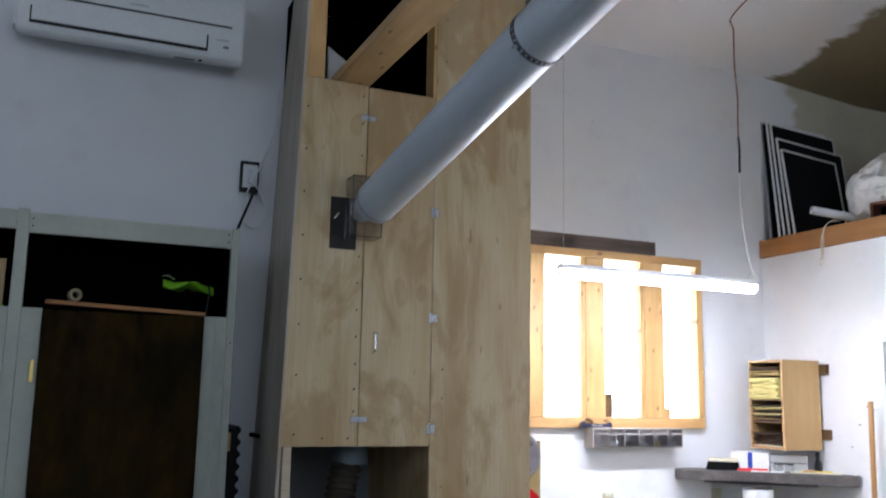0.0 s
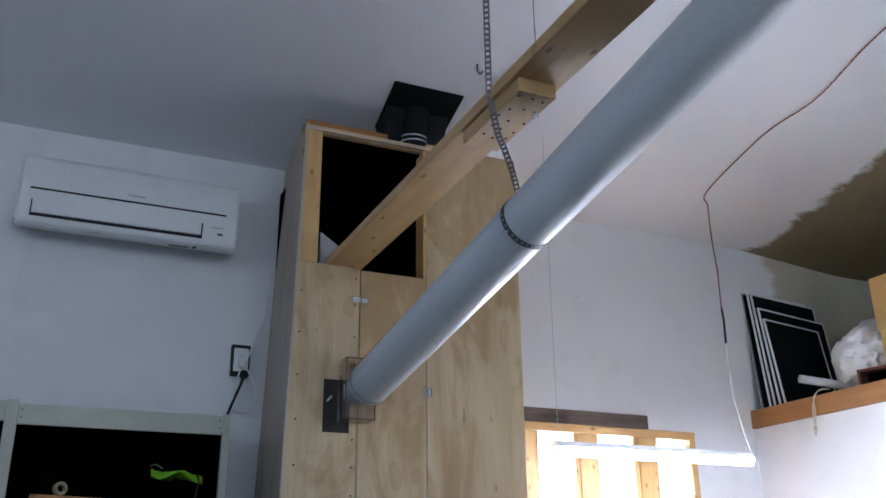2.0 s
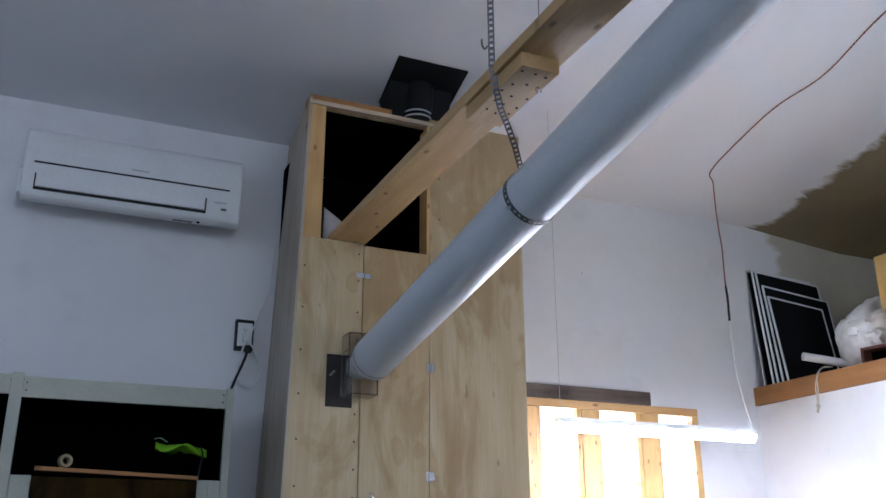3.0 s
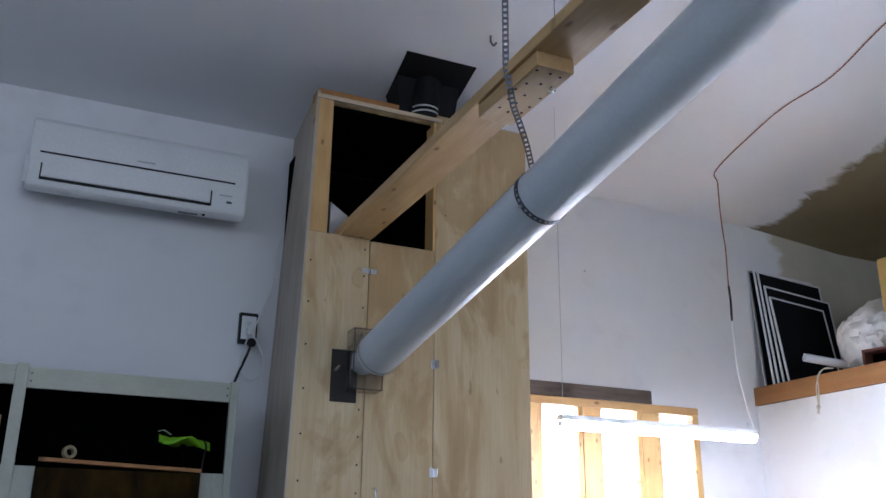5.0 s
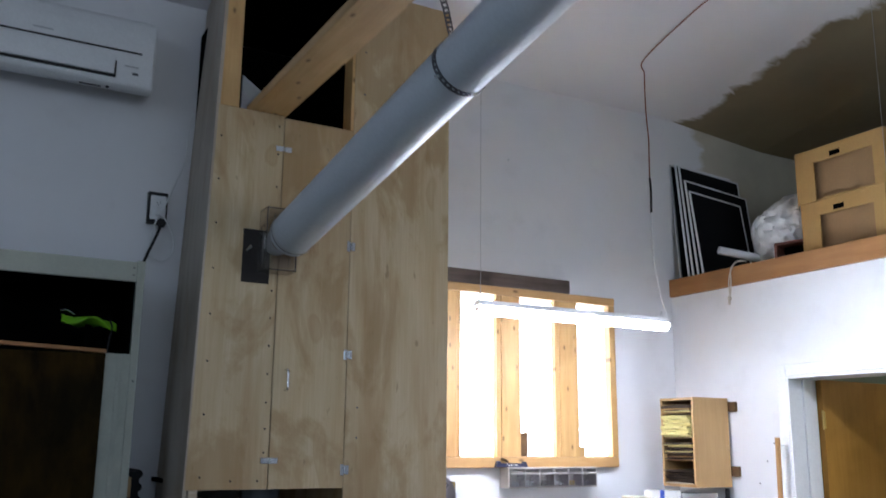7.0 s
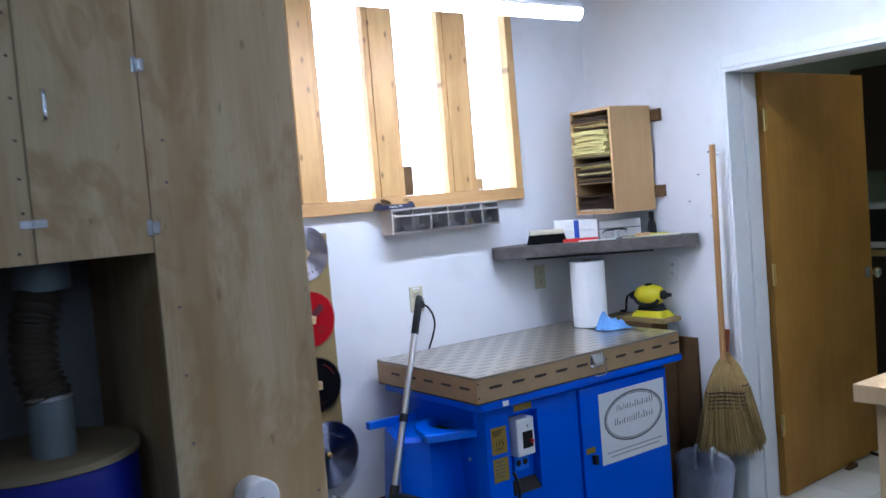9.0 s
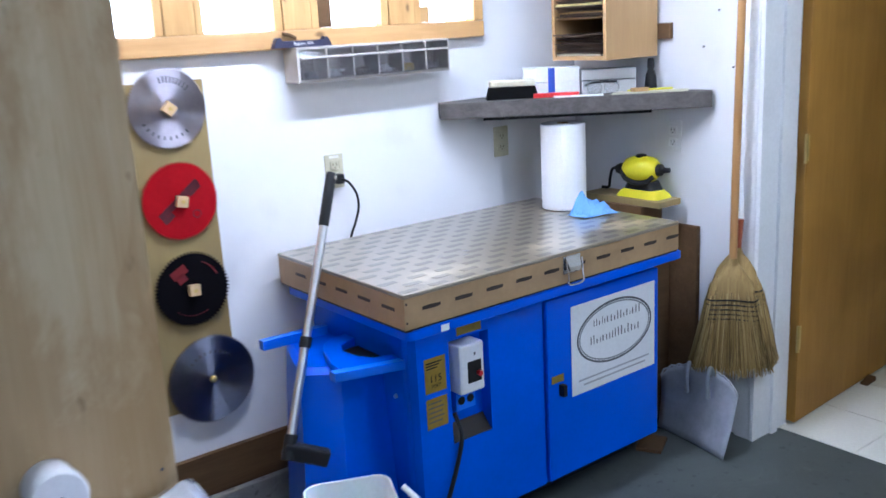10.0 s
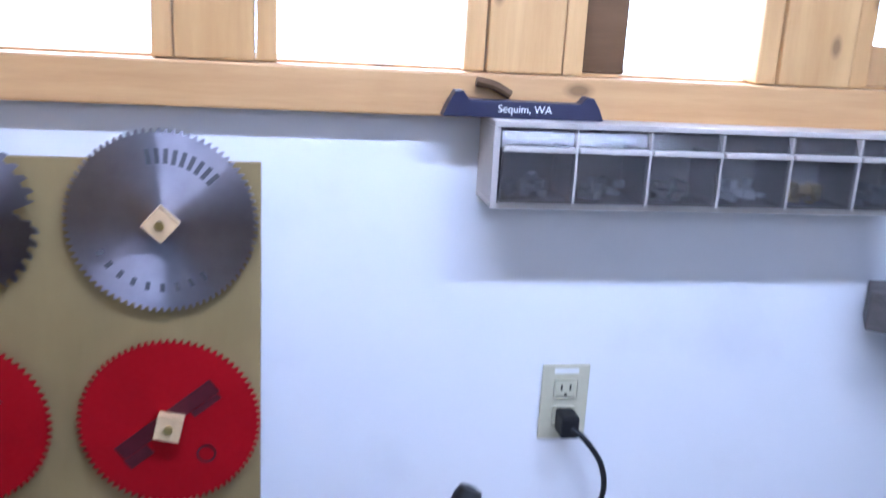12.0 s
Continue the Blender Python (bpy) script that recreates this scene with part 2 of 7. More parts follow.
MARKPRINT = plain("grey_brown_print", (0.132, 0.111, 0.087), 0.34, var=0.4, scale=40, coat=1.0, spec=0.8)
SIDEPRINT = plain("dark_brown_print", (0.030, 0.018, 0.011), 0.5, var=0.45, scale=45)
# near-black that stands in for shade inside openings, holes and hollows
BLACKGAP = plain("shade_black", (0.0025, 0.0025, 0.0025), 0.95, var=0.3, spec=0.0)
BLUE = plain("blue_machine_enamel", (0.003, 0.098, 0.70), 0.38, var=0.12, scale=3, relief=0.10, coat=0.15, spec=0.3)
BLUEPALE = plain("pale_blue_enamel", (0.02, 0.16, 0.78), 0.35, var=0.1)
DRUMBLUE = plain("blue_drum_plastic", (0.005, 0.011, 0.24), 0.45, var=0.15, spec=0.3)
PVC = plain("grey_pvc", (0.62, 0.66, 0.70), 0.36, var=0.03, scale=2, relief=0.015)
PVCWHITE = plain("white_pvc", (0.78, 0.78, 0.80), 0.35, var=0.04)
PLASTICWHITE = plain("white_plastic", (0.78, 0.79, 0.80), 0.35, var=0.04, relief=0.05)
IVORY = plain("ivory_plastic", (0.54, 0.51, 0.36), 0.4, var=0.06)
BLACK = plain("black_plastic", (0.009, 0.009, 0.010), 0.5, var=0.2, spec=0.3)
BRISTLE = plain("black_bristle", (0.006, 0.006, 0.006), 0.9, fine=300, relief=0.6, spec=0.05)
BLACKMETAL = plain("black_sheet_metal", (0.008, 0.008, 0.009), 0.6, var=0.2, spec=0.2)
DARKBLUE = plain("navy_plastic", (0.02, 0.02, 0.05), 0.4)
STRAPSTEEL = plain("perforated_strap_steel", (0.17, 0.17, 0.19), 0.5, 0.9, var=0.25, scale=25)
GALV = plain("galvanised_steel", (0.62, 0.64, 0.66), 0.38, 1.0, var=0.2, scale=25)
CHROME = plain("chrome", (0.72, 0.74, 0.76), 0.18, 1.0, var=0.08)
ALU = plain("brushed_aluminium", (0.70, 0.71, 0.73), 0.35, 1.0, var=0.06)
BRASS = plain("brass", (0.62, 0.45, 0.16), 0.4, 1.0)
STEELSHEET = plain("sheet_steel", (0.40, 0.41, 0.43), 0.5, 0.85, var=0.2)
BLADE = brushed("saw_blade_steel", (0.42, 0.39, 0.435), 0.44)
BLADEDARK = brushed("dark_saw_blade_steel", (0.20, 0.185, 0.215), 0.46)
BLADEBLUE = brushed("blued_saw_blade_steel", (0.22, 0.23, 0.29), 0.48)
RED = plain("red_blade_coating", (0.33, 0.003, 0.008), 0.55, var=0.18, scale=9, spec=0.10)
REDPRINT = plain("dark_red_print", (0.075, 0.004, 0.010), 0.5, var=0.4, scale=70)
REDMARK = plain("red_print", (0.15, 0.005, 0.008), 0.6, var=0.4, scale=60)
BLACKCOAT = plain("black_blade_coating", (0.0035, 0.003, 0.0045), 0.7, spec=0.06)
GREYPRINT = plain("grey_print", (0.10, 0.10, 0.11), 0.6)
WOODNUT = wood("pine_block", (0.68, 0.50, 0.28), (0.55, 0.36, 0.18), "z", 0.6, 8, 6)
YELLOWLABEL = plain("yellow_warning_label", (0.29, 0.185, 0.018), 0.5, var=0.3, scale=30)
PAPER = plain("paper", (0.80, 0.80, 0.78), 0.85, var=0.04)
TOWEL = plain("paper_towel", (0.86, 0.86, 0.87), 0.95, var=0.02, fine=220, relief=0.3)
MANILA = plain("yellow_folder", (0.66, 0.57, 0.22), 0.75, var=0.2, scale=12)
BUFF = plain("buff_paper", (0.60, 0.56, 0.42), 0.8, var=0.15)
BUFFDARK = plain("brown_masking_tape", (0.27, 0.22, 0.13), 0.8, var=0.15)
KRAFT = plain("brown_folder", (0.075, 0.05, 0.035), 0.85, var=0.4, scale=14, spec=0.2)
BRUSHBACK = plain("cream_paint", (0.72, 0.66, 0.50), 0.5)
RAG = plain("blue_paper_rag", (0.17, 0.36, 0.70), 0.9, var=0.1)
SANDER = plain("yellow_tool_plastic", (0.66, 0.58, 0.01), 0.4)
STRAW = wood("broom_straw", (0.42, 0.285, 0.10), (0.20, 0.12, 0.035), "z", 0.8, 40, 6)
def strands(name, stops):
    """Loose straws, each of its own shade."""
    m, nt, b = tree(name)
    g = nt.nodes.new("ShaderNodeNewGeometry")
    nt.links.new(ramp(nt, g.outputs["Random Per Island"], stops), b.inputs["Base Color"])
    b.inputs["Roughness"].default_value = 0.7
    return m


STRAND = strands("straw_strands", [(0.0, (0.10, 0.060, 0.014)), (0.35, (0.26, 0.17, 0.05)), (0.75, (0.40, 0.28, 0.10)), (1.0, (0.52, 0.39, 0.17))])
HANDLE = wood("varnished_handle", (0.50, 0.27, 0.10), (0.36, 0.17, 0.055), "z", 0.4, 14, 4, 0, 0.2, 0.3)
REDWOOD = wood("red_stained_handle", (0.36, 0.085, 0.03), (0.22, 0.05, 0.018), "z", 0.4, 14, 4, 0, 0.2, 0.3)
CARDBOARD = plain("cardboard", (0.41, 0.245, 0.08), 0.85, var=0.14)
CARDDARK = plain("cardboard_shade", (0.30, 0.18, 0.08), 0.9, var=0.12)
MESH = plain("black_window_screen", (0.008, 0.008, 0.009), 0.9, spec=0.1)
BAG = plain("white_polythene", (0.80, 0.80, 0.80), 0.45, var=0.08, scale=14)
WRAP = plain("mottled_plastic_sheet", (0.60, 0.62, 0.66), 0.12, var=0.5, scale=6, relief=0.12, coat=1.0, spec=1.0)
ZINC = plain("dull_zinc_sheet", (0.46, 0.47, 0.50), 0.5, 0.4, var=0.3, scale=12)
# alcove back and grey pipe, darkened to carry the alcove's shade
ALCOVE = plain("shaded_alcove_back", (0.20, 0.205, 0.21), 0.85, var=0.2)
GREYSTUB = plain("shaded_grey_pipe", (0.15, 0.18, 0.20), 0.5)
ROPE = plain("cotton_rope", (0.62, 0.58, 0.50), 0.95)
COPPER = plain("red_brown_cable", (0.24, 0.09, 0.05), 0.7)
GREEN = plain("lime_green_plastic", (0.21, 0.50, 0.015), 0.5)
PALEGREEN = plain("aged_white_paint", (0.42, 0.43, 0.355), 0.55, var=0.14, scale=9)
GREYPLASTIC = plain("grey_bin_contents", (0.24, 0.205, 0.20), 0.6, var=0.6, scale=30)
BINSHELL = plain("bin_housing_plastic", (0.48, 0.44, 0.40), 0.5)
CLEARBIN = clear("clear_bin_plastic", (0.80, 0.775, 0.785), 0.18, 0.03)
GLASS = clear("window_glass", (0.97, 0.98, 1.0), 0.0)
ACRYLIC = clear("clear_acrylic", (0.93, 0.91, 0.89), 0.04)
SMOKED = clear("clear_gate_plastic", (0.72, 0.70, 0.68), 0.18, 0.12)
BUCKET = plain("translucent_white_bucket", (0.74, 0.76, 0.77), 0.35, var=0.04)
BUCKET.node_tree.nodes["Principled BSDF"].inputs["Subsurface Weight"].default_value = 0.2
HOSE = plain("brown_flex_hose", (0.040, 0.030, 0.019), 0.6)
LIDWOOD = wood("drum_lid_board", (0.30, 0.24, 0.14), (0.21, 0.16, 0.085), "x", 0.6, 5, 4)
TUBEGLOW = glow("led_diffuser", (0.87, 0.90, 1.0), 95.0)
TUBEDIM = glow("bench_led_diffuser", (0.90, 0.92, 1.0), 80.0)
DAYGLOW = glow("bright_overcast", (0.86, 0.93, 1.0), 8.0)
DARKCAB = wood("dark_cabinet", (0.055, 0.03, 0.018), (0.03, 0.016, 0.01), "z", 0.45, 10, 4)

# ---------------------------------------------------------------- mesh helpers
BASE = {}


def thing(name, at, label="", category="", group="", kind=""):
    ob = new(name)
    ob.location = at
    ob.empty_display_size = 0.05
    BASE[ob] = Vector(at)
    return tagged(ob, label, category, group, kind)


def part(name, bm, material, parent=None, label="", smooth=False):
    """One bmesh in world metres as one mesh object under a thing or a part."""
    base = BASE[parent] if parent else Vector((0, 0, 0))
    bmesh.ops.recalc_face_normals(bm, faces=bm.faces)
    if base.length:
        bmesh.ops.translate(bm, verts=bm.verts, vec=-base)
    me = bpy.data.meshes.new(name)
    bm.to_mesh(me)
    bm.free()
    for p in me.polygons:
        p.use_smooth = smooth
    if smooth:
        me.set_sharp_from_angle(angle=radians(38))
    me.materials.append(material)
    ob = new(name, me)
    if parent:
        ob.parent = parent
    BASE[ob] = base
    return tagged(ob, label)


def solo(name, bm, material, label="", category="", group="", kind="", smooth=False, at=None):
    """A thing that is one mesh, with its origin at its base."""
    if at is None:
        zs = [v.co for v in bm.verts]
        at = Vector((sum(v.x for v in zs) / len(zs), sum(v.y for v in zs) / len(zs), min(v.z for v in zs)))
    at = Vector(at)
    bmesh.ops.translate(bm, verts=bm.verts, vec=-at)
    ob = part(name, bm, material, None, "", smooth)
    ob.location = at
    BASE[ob] = at
    return tagged(ob, label, category, group, kind)


def box(x0, x1, y0, y1, z0, z1, bevel=0.0, bm=None, m=None):
    own = bmesh.new()
    bmesh.ops.create_cube(own, size=1.0)
    for v in own.verts:
        v.co = Vector(((x0 + x1) / 2 + v.co.x * (x1 - x0), (y0 + y1) / 2 + v.co.y * (y1 - y0), (z0 + z1) / 2 + v.co.z * (z1 - z0)))
    if bevel:
        bmesh.ops.bevel(own, geom=own.edges[:], offset=bevel, segments=2, affect="EDGES", profile=0.6)
    if m is not None:
        bmesh.ops.transform(own, matrix=m, verts=own.verts)
    return join(bm, own)


def join(bm, own):
    if bm is None:
        return own
    me = bpy.data.meshes.new("tmp")
    own.to_mesh(me)
    own.free()
    bm.from_mesh(me)
    bpy.data.meshes.remove(me)
    return bm


def frame_of(direction):
    d = Vector(direction).normalized()
    return d.to_track_quat("Z", "Y").to_matrix()


def cyl(a, b, r, r2=None, seg=20, bm=None, cap=True):
    a, b = Vector(a), Vector(b)
    own = bmesh.new()
    bmesh.ops.create_cone(own, cap_ends=cap, segments=seg, radius1=r, radius2=r if r2 is None else r2, depth=(b - a).length)
    m = Matrix.Translation((a + b) / 2) @ frame_of(b - a).to_4x4()
    bmesh.ops.transform(own, matrix=m, verts=own.verts)
    return join(bm, own)


def lathe(profile, at, axis=(0, 0, 1), seg=28, bm=None, cap=True):
    """Turn (radius, height) pairs about an axis."""
    own = bmesh.new()
    rot = frame_of(axis).to_4x4()
    rings = []
    for r, h in profile:
        rings.append([own.verts.new((r * math.cos(2 * math.pi * i / seg), r * math.sin(2 * math.pi * i / seg), h)) for i in range(seg)])
    for p, q in zip(rings, rings[1:]):
        for i in range(seg):
            own.faces.new((p[i], p[(i + 1) % seg], q[(i + 1) % seg], q[i]))
    if cap:
        own.faces.new(rings[0][::-1])
        own.faces.new(rings[-1])
    bmesh.ops.transform(own, matrix=Matrix.Translation(at) @ rot, verts=own.verts)
    return join(bm, own)


def spline(points, steps=8):
    pts = [Vector(p) for p in points]
    pts = [pts[0] * 2 - pts[1]] + pts + [pts[-1] * 2 - pts[-2]]
    out = []
    for i in range(1, len(pts) - 2):
        p0, p1, p2, p3 = pts[i - 1:i + 3]
        for k in range(steps):
            t = k / steps
            out.append(0.5 * (2 * p1 + (p2 - p0) * t + (2 * p0 - 5 * p1 + 4 * p2 - p3) * t * t + (3 * p1 - p0 - 3 * p2 + p3) * t ** 3))
    out.append(pts[-2])
    return out


def tube(points, r, seg=8, steps=8, bm=None, radii=None):
    path = spline(points, steps) if steps else [Vector(p) for p in points]
    own = bmesh.new()
    rings, up = [], None
    for i, p in enumerate(path):
        d = (path[min(i + 1, len(path) - 1)] - path[max(i - 1, 0)]).normalized()
        if up is None:
            up = d.orthogonal().normalized()
        up = (up - d * up.dot(d)).normalized()
        side = d.cross(up)
        rr = radii(i / (len(path) - 1)) if radii else r
        rings.append([own.verts.new(p + rr * (math.cos(2 * math.pi * k / seg) * up + math.sin(2 * math.pi * k / seg) * side)) for k in range(seg)])
    for a, b in zip(rings, rings[1:]):
        for k in range(seg):
            own.faces.new((a[k], a[(k + 1) % seg], b[(k + 1) % seg], b[k]))
    own.faces.new(rings[0][::-1])
    own.faces.new(rings[-1])
    return join(bm, own)


def prism(points, direction, bm=None, bevel=0.0):
    """A flat outline of 3D points pushed along a direction."""
    own = bmesh.new()
    f = own.faces.new([own.verts.new(p) for p in points])
    ext = bmesh.ops.extrude_face_region(own, geom=[f])
    bmesh.ops.translate(own, vec=direction, verts=[g for g in ext["geom"] if isinstance(g, bmesh.types.BMVert)])
    if bevel:
        bmesh.ops.bevel(own, geom=own.edges[:], offset=bevel, segments=2, affect="EDGES", profile=0.6)
    return join(bm, own)


def loft(sections, bm=None, cap=True):
    own = bmesh.new()
    rings = [[own.verts.new(p) for p in s] for s in sections]
    n = len(rings[0])
    for a, b in zip(rings, rings[1:]):
        for k in range(n):
            own.faces.new((a[k], a[(k + 1) % n], b[(k + 1) % n], b[k]))
    if cap:
        own.faces.new(rings[0][::-1])
        own.faces.new(rings[-1])
    return join(bm, own)


def rounded(x0, x1, y0, y1, z, r, seg=5):
    pts = []
    for cx, cy, a0 in ((x1 - r, y1 - r, 0), (x0 + r, y1 - r, 90), (x0 + r, y0 + r, 180), (x1 - r, y0 + r, 270)):
        for k in range(seg + 1):
            a = radians(a0 + 90 * k / seg)
            pts.append((cx + r * math.cos(a), cy + r * math.sin(a), z))
    return pts


def pane_hole(x0, x1, z0, z1, y0, y1, hx0, hx1, hz0, hz1, bm=None):
    """An upright panel with one rectangular opening right through it."""
    for a, b, c, d in ((x0, hx0, z0, z1), (hx1, x1, z0, z1), (hx0, hx1, z0, hz0), (hx0, hx1, hz1, z1)):
        if b - a > 1e-4 and d - c > 1e-4:
            bm = box(a, b, y0, y1, c, d, bm=bm)
    return bm


def lettering(text, size, m, material, parent, name="lettering"):
    cu = bpy.data.curves.new(name, "FONT")
    cu.body, cu.size, cu.extrude, cu.align_x, cu.align_y = text, size, 0.0004, "CENTER", "CENTER"
    cu.materials.append(material)
    ob = new(name, cu)
    ob.parent = parent
    ob.matrix_basis = Matrix.Translation(-BASE[parent]) @ m
    return ob


def dots(name, mesh_bm, places, material, parent):
    """Alike small pieces that share one mesh."""
    me = bpy.data.meshes.new(name)
    mesh_bm.to_mesh(me)
    mesh_bm.free()
    me.materials.append(material)
    for p in places:
        ob = new(name, me)
        ob.parent = parent
        ob.location = Vector(p) - BASE[parent]
        BASE[ob] = Vector(p)

DARKPLATE = plain("dark_steel_plate", (0.022, 0.018, 0.016), 0.6, 0.0, spec=0.25)

# ---------------------------------------------------------------- the large structure
NORTH, EAST, WEST, SOUTH = 5.48, 5.145, -2.0, -2.5
PITCH = 0.18


def roof(y):
    return 3.705 + PITCH * (NORTH - y)


tagged(solo("floor", box(WEST, EAST + 0.15, SOUTH, NORTH, -0.12, 0.0), FLOOR, at=(0, 0, 0)), "stained grey concrete workshop floor", "floor", kind="structure")

bm = pane_hole(WEST - 0.15, EAST + 0.001, 0, 3.72, NORTH, NORTH + 0.15, 3.19, 4.612, 1.522, 2.43)
solo("wall_north", bm, WHITE_WALL, "white painted plasterboard wall with smudges", "wall", kind="structure", at=(0, 0, 0))
solo("wall_loft", box(EAST + 0.001, 8.3, NORTH, NORTH + 0.15, 2.5, 3.72), LOFTWALL, "half-painted bare plasterboard wall of the loft", "wall", kind="structure", at=(0, 0, 0))
solo("wall_hall", box(EAST + 0.15, 8.3, NORTH, NORTH + 0.15, 0, 2.5), GREENWALL, "pale green wall of the next room", "wall", kind="structure", at=(0, 0, 0))

# east wall with the doorway
DY0, DY1, DZ = 3.80, 4.63, 1.97
bm = box(EAST, EAST + 0.15, SOUTH, DY0, 0, 2.51)
bm = box(EAST, EAST + 0.15, DY1, NORTH, 0, 2.51, bm=bm)
bm = box(EAST, EAST + 0.15, DY0, DY1, DZ, 2.51, bm=bm)
solo("wall_east", bm, WHITE_WALL, "white painted partition wall below the loft", "wall", kind="structure", at=(0, 0, 0))
solo("wall_east_hall", box(8.3, 8.45, SOUTH, NORTH + 0.15, 0, 5.3), GREENWALL, "pale green far wall of the next room", "wall", kind="structure", at=(0, 0, 0))

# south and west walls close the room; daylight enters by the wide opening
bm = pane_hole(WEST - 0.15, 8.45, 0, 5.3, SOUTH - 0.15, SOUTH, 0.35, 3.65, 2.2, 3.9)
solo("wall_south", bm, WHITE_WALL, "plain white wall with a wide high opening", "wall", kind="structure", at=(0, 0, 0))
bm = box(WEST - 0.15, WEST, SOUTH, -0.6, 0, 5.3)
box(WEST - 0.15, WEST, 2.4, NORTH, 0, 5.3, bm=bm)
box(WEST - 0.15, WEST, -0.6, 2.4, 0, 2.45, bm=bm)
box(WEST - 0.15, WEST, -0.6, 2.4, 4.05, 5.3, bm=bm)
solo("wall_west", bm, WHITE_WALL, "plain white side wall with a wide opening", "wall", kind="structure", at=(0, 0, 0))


def slab(x0, x1, drop0, drop1, y0=SOUTH - 0.15, y1=NORTH + 0.15, t=0.12):
    a = [(x0, y0, roof(y0) - drop0), (x1, y0, roof(y0) - drop1), (x1, y1, roof(y1) - drop1), (x0, y1, roof(y1) - drop0)]
    return loft([a, [(x, y, z + t) for x, y, z in a]])


solo("ceiling", slab(WEST - 0.15, 5.20, 0, 0), CEIL, "white painted sloping ceiling", "ceiling", kind="structure", at=(0, 0, 0))
bm = slab(5.20, 6.05, 0, 0.075)
bm = join(bm, slab(6.05, 8.45, 0.075, 0.075))
solo("ceiling_loft", bm, CEIL, "bare brown plasterboard ceiling over the loft with ragged paint strokes", "ceiling", kind="structure", at=(0, 0, 0))

solo("loft_floor", box(EAST + 0.035, 8.3, SOUTH, NORTH, 2.50, 2.60), PLY, "plywood deck of the storage loft", "floor", kind="structure")
solo("loft_edge_board", box(EAST - 0.018, EAST + 0.034, SOUTH, NORTH - 0.002, 2.512, 2.622, 0.003), BEAMWOOD, "orange-brown fir board along the loft edge", "trim", kind="structure", at=(EAST, 2, 2.512))

# doorway trim
door_trim = thing("trim_doorway", (EAST, DY1, 0), "white painted door casing and jamb", "trim", kind="structure")
part("casing", box(EAST - 0.016, EAST - 0.0005, DY1 + 0.002, DY1 + 0.062, 0, DZ + 0.062, 0.003), TRIM, door_trim)
part("casing", box(EAST - 0.016, EAST - 0.0005, DY0 - 0.062, DY0 - 0.002, 0, DZ + 0.062, 0.003), TRIM, door_trim)
part("casing", box(EAST - 0.016, EAST - 0.0005, DY0 - 0.002, DY1 + 0.002, DZ + 0.002, DZ + 0.062, 0.003), TRIM, door_trim)
part("jamb", box(EAST - 0.018, EAST + 0.196, DY1 - 0.016, DY1 - 0.0005, 0, DZ), TRIM, door_trim)
part("jamb", box(EAST - 0.018, EAST + 0.196, DY0 + 0.0005, DY0 + 0.016, 0, DZ), TRIM, door_trim)
part("jamb", box(EAST - 0.018, EAST + 0.196, DY0 + 0.016, DY1 - 0.016, DZ - 0.016, DZ - 0.0005), TRIM, door_trim)
part("door_stop", box(EAST + 0.085, EAST + 0.12, DY1 - 0.028, DY1 - 0.0165, 0, DZ - 0.017), TRIM, door_trim)

# the door, swung open into the next room
door = thing("door_1", (5.355, 4.60, 0), "brown veneered flush door standing open", "door", kind="structure")
dm = Matrix.Translation((5.350, 4.600, 0)) @ Matrix.Rotation(radians(3.0), 4, "Z")
part("leaf", box(0.0, 0.93, -0.017, 0.018, 0.012, 1.957, 0.002, m=dm), OAK, door)
for z in (1.74, 1.04, 0.345):
    h = part("hinge", box(-0.014, 0.012, -0.0205, -0.0175, z - 0.045, z + 0.045, m=dm), BRASS, door, "dull brass butt hinge")
    part("pin", cyl(dm @ Vector((-0.012, -0.022, z - 0.05)), dm @ Vector((-0.012, -0.022, z + 0.05)), 0.006, seg=10), BRASS, h)
k = part("door_knob", lathe([(0.028, 0), (0.028, 0.006), (0.011, 0.008), (0.011, 0.035), (0.024, 0.045), (0.028, 0.058), (0.018, 0.068)], dm @ Vector((0.87, -0.017, 0.95)), (0.05, -1, 0), 18), CHROME, door, "round chrome door knob", True)
part("door_stop", cyl(dm @ Vector((0.80, -0.02, 0.02)), dm @ Vector((0.80, -0.075, 0.012)), 0.008, seg=10), BLACK, door, "small black rubber door stop")

solo("door_wedge", prism([(5.87, 4.575, 0.001), (5.95, 4.58, 0.001), (5.95, 4.58, 0.022), (5.87, 4.575, 0.004)], (0, 0.034, 0)), DARKWOOD, "small dark wooden wedge under the open door", "door wedge")

# baseboard and curb under the north wall
solo("baseboard", box(3.09, 3.79, NORTH - 0.022, NORTH - 0.001, 0.10, 0.24, 0.002), DARKWOOD, "brown wooden baseboard", "trim", kind="structure")
solo("curb", box(3.09, EAST - 0.001, NORTH - 0.045, NORTH - 0.001, 0.0, 0.099, 0.004), CURB, "grey concrete curb under the wall", "curb", kind="structure")

# ---------------------------------------------------------------- window over the saw
win = thing("window_1", (3.9, NORTH, 1.474), "pine-framed window of tall narrow panes, washed out by daylight", "window", kind="structure")
part("bottom_rail", box(3.14, 4.648, NORTH - 0.035, NORTH - 0.001, 1.474, 1.530, 0.004), PINEX, win)
part("sill", box(3.192, 4.608, NORTH - 0.001, NORTH + 0.148, 1.5225, 1.5335), PINEX, win)
part("top_rail", box(3.14, 4.648, NORTH - 0.035, NORTH - 0.001, 2.412, 2.458, 0.004), PINEX, win)
part("stile", box(3.14, 3.20, NORTH - 0.034, NORTH + 0.016, 1.531, 2.411, 0.004), PINEZ, win)
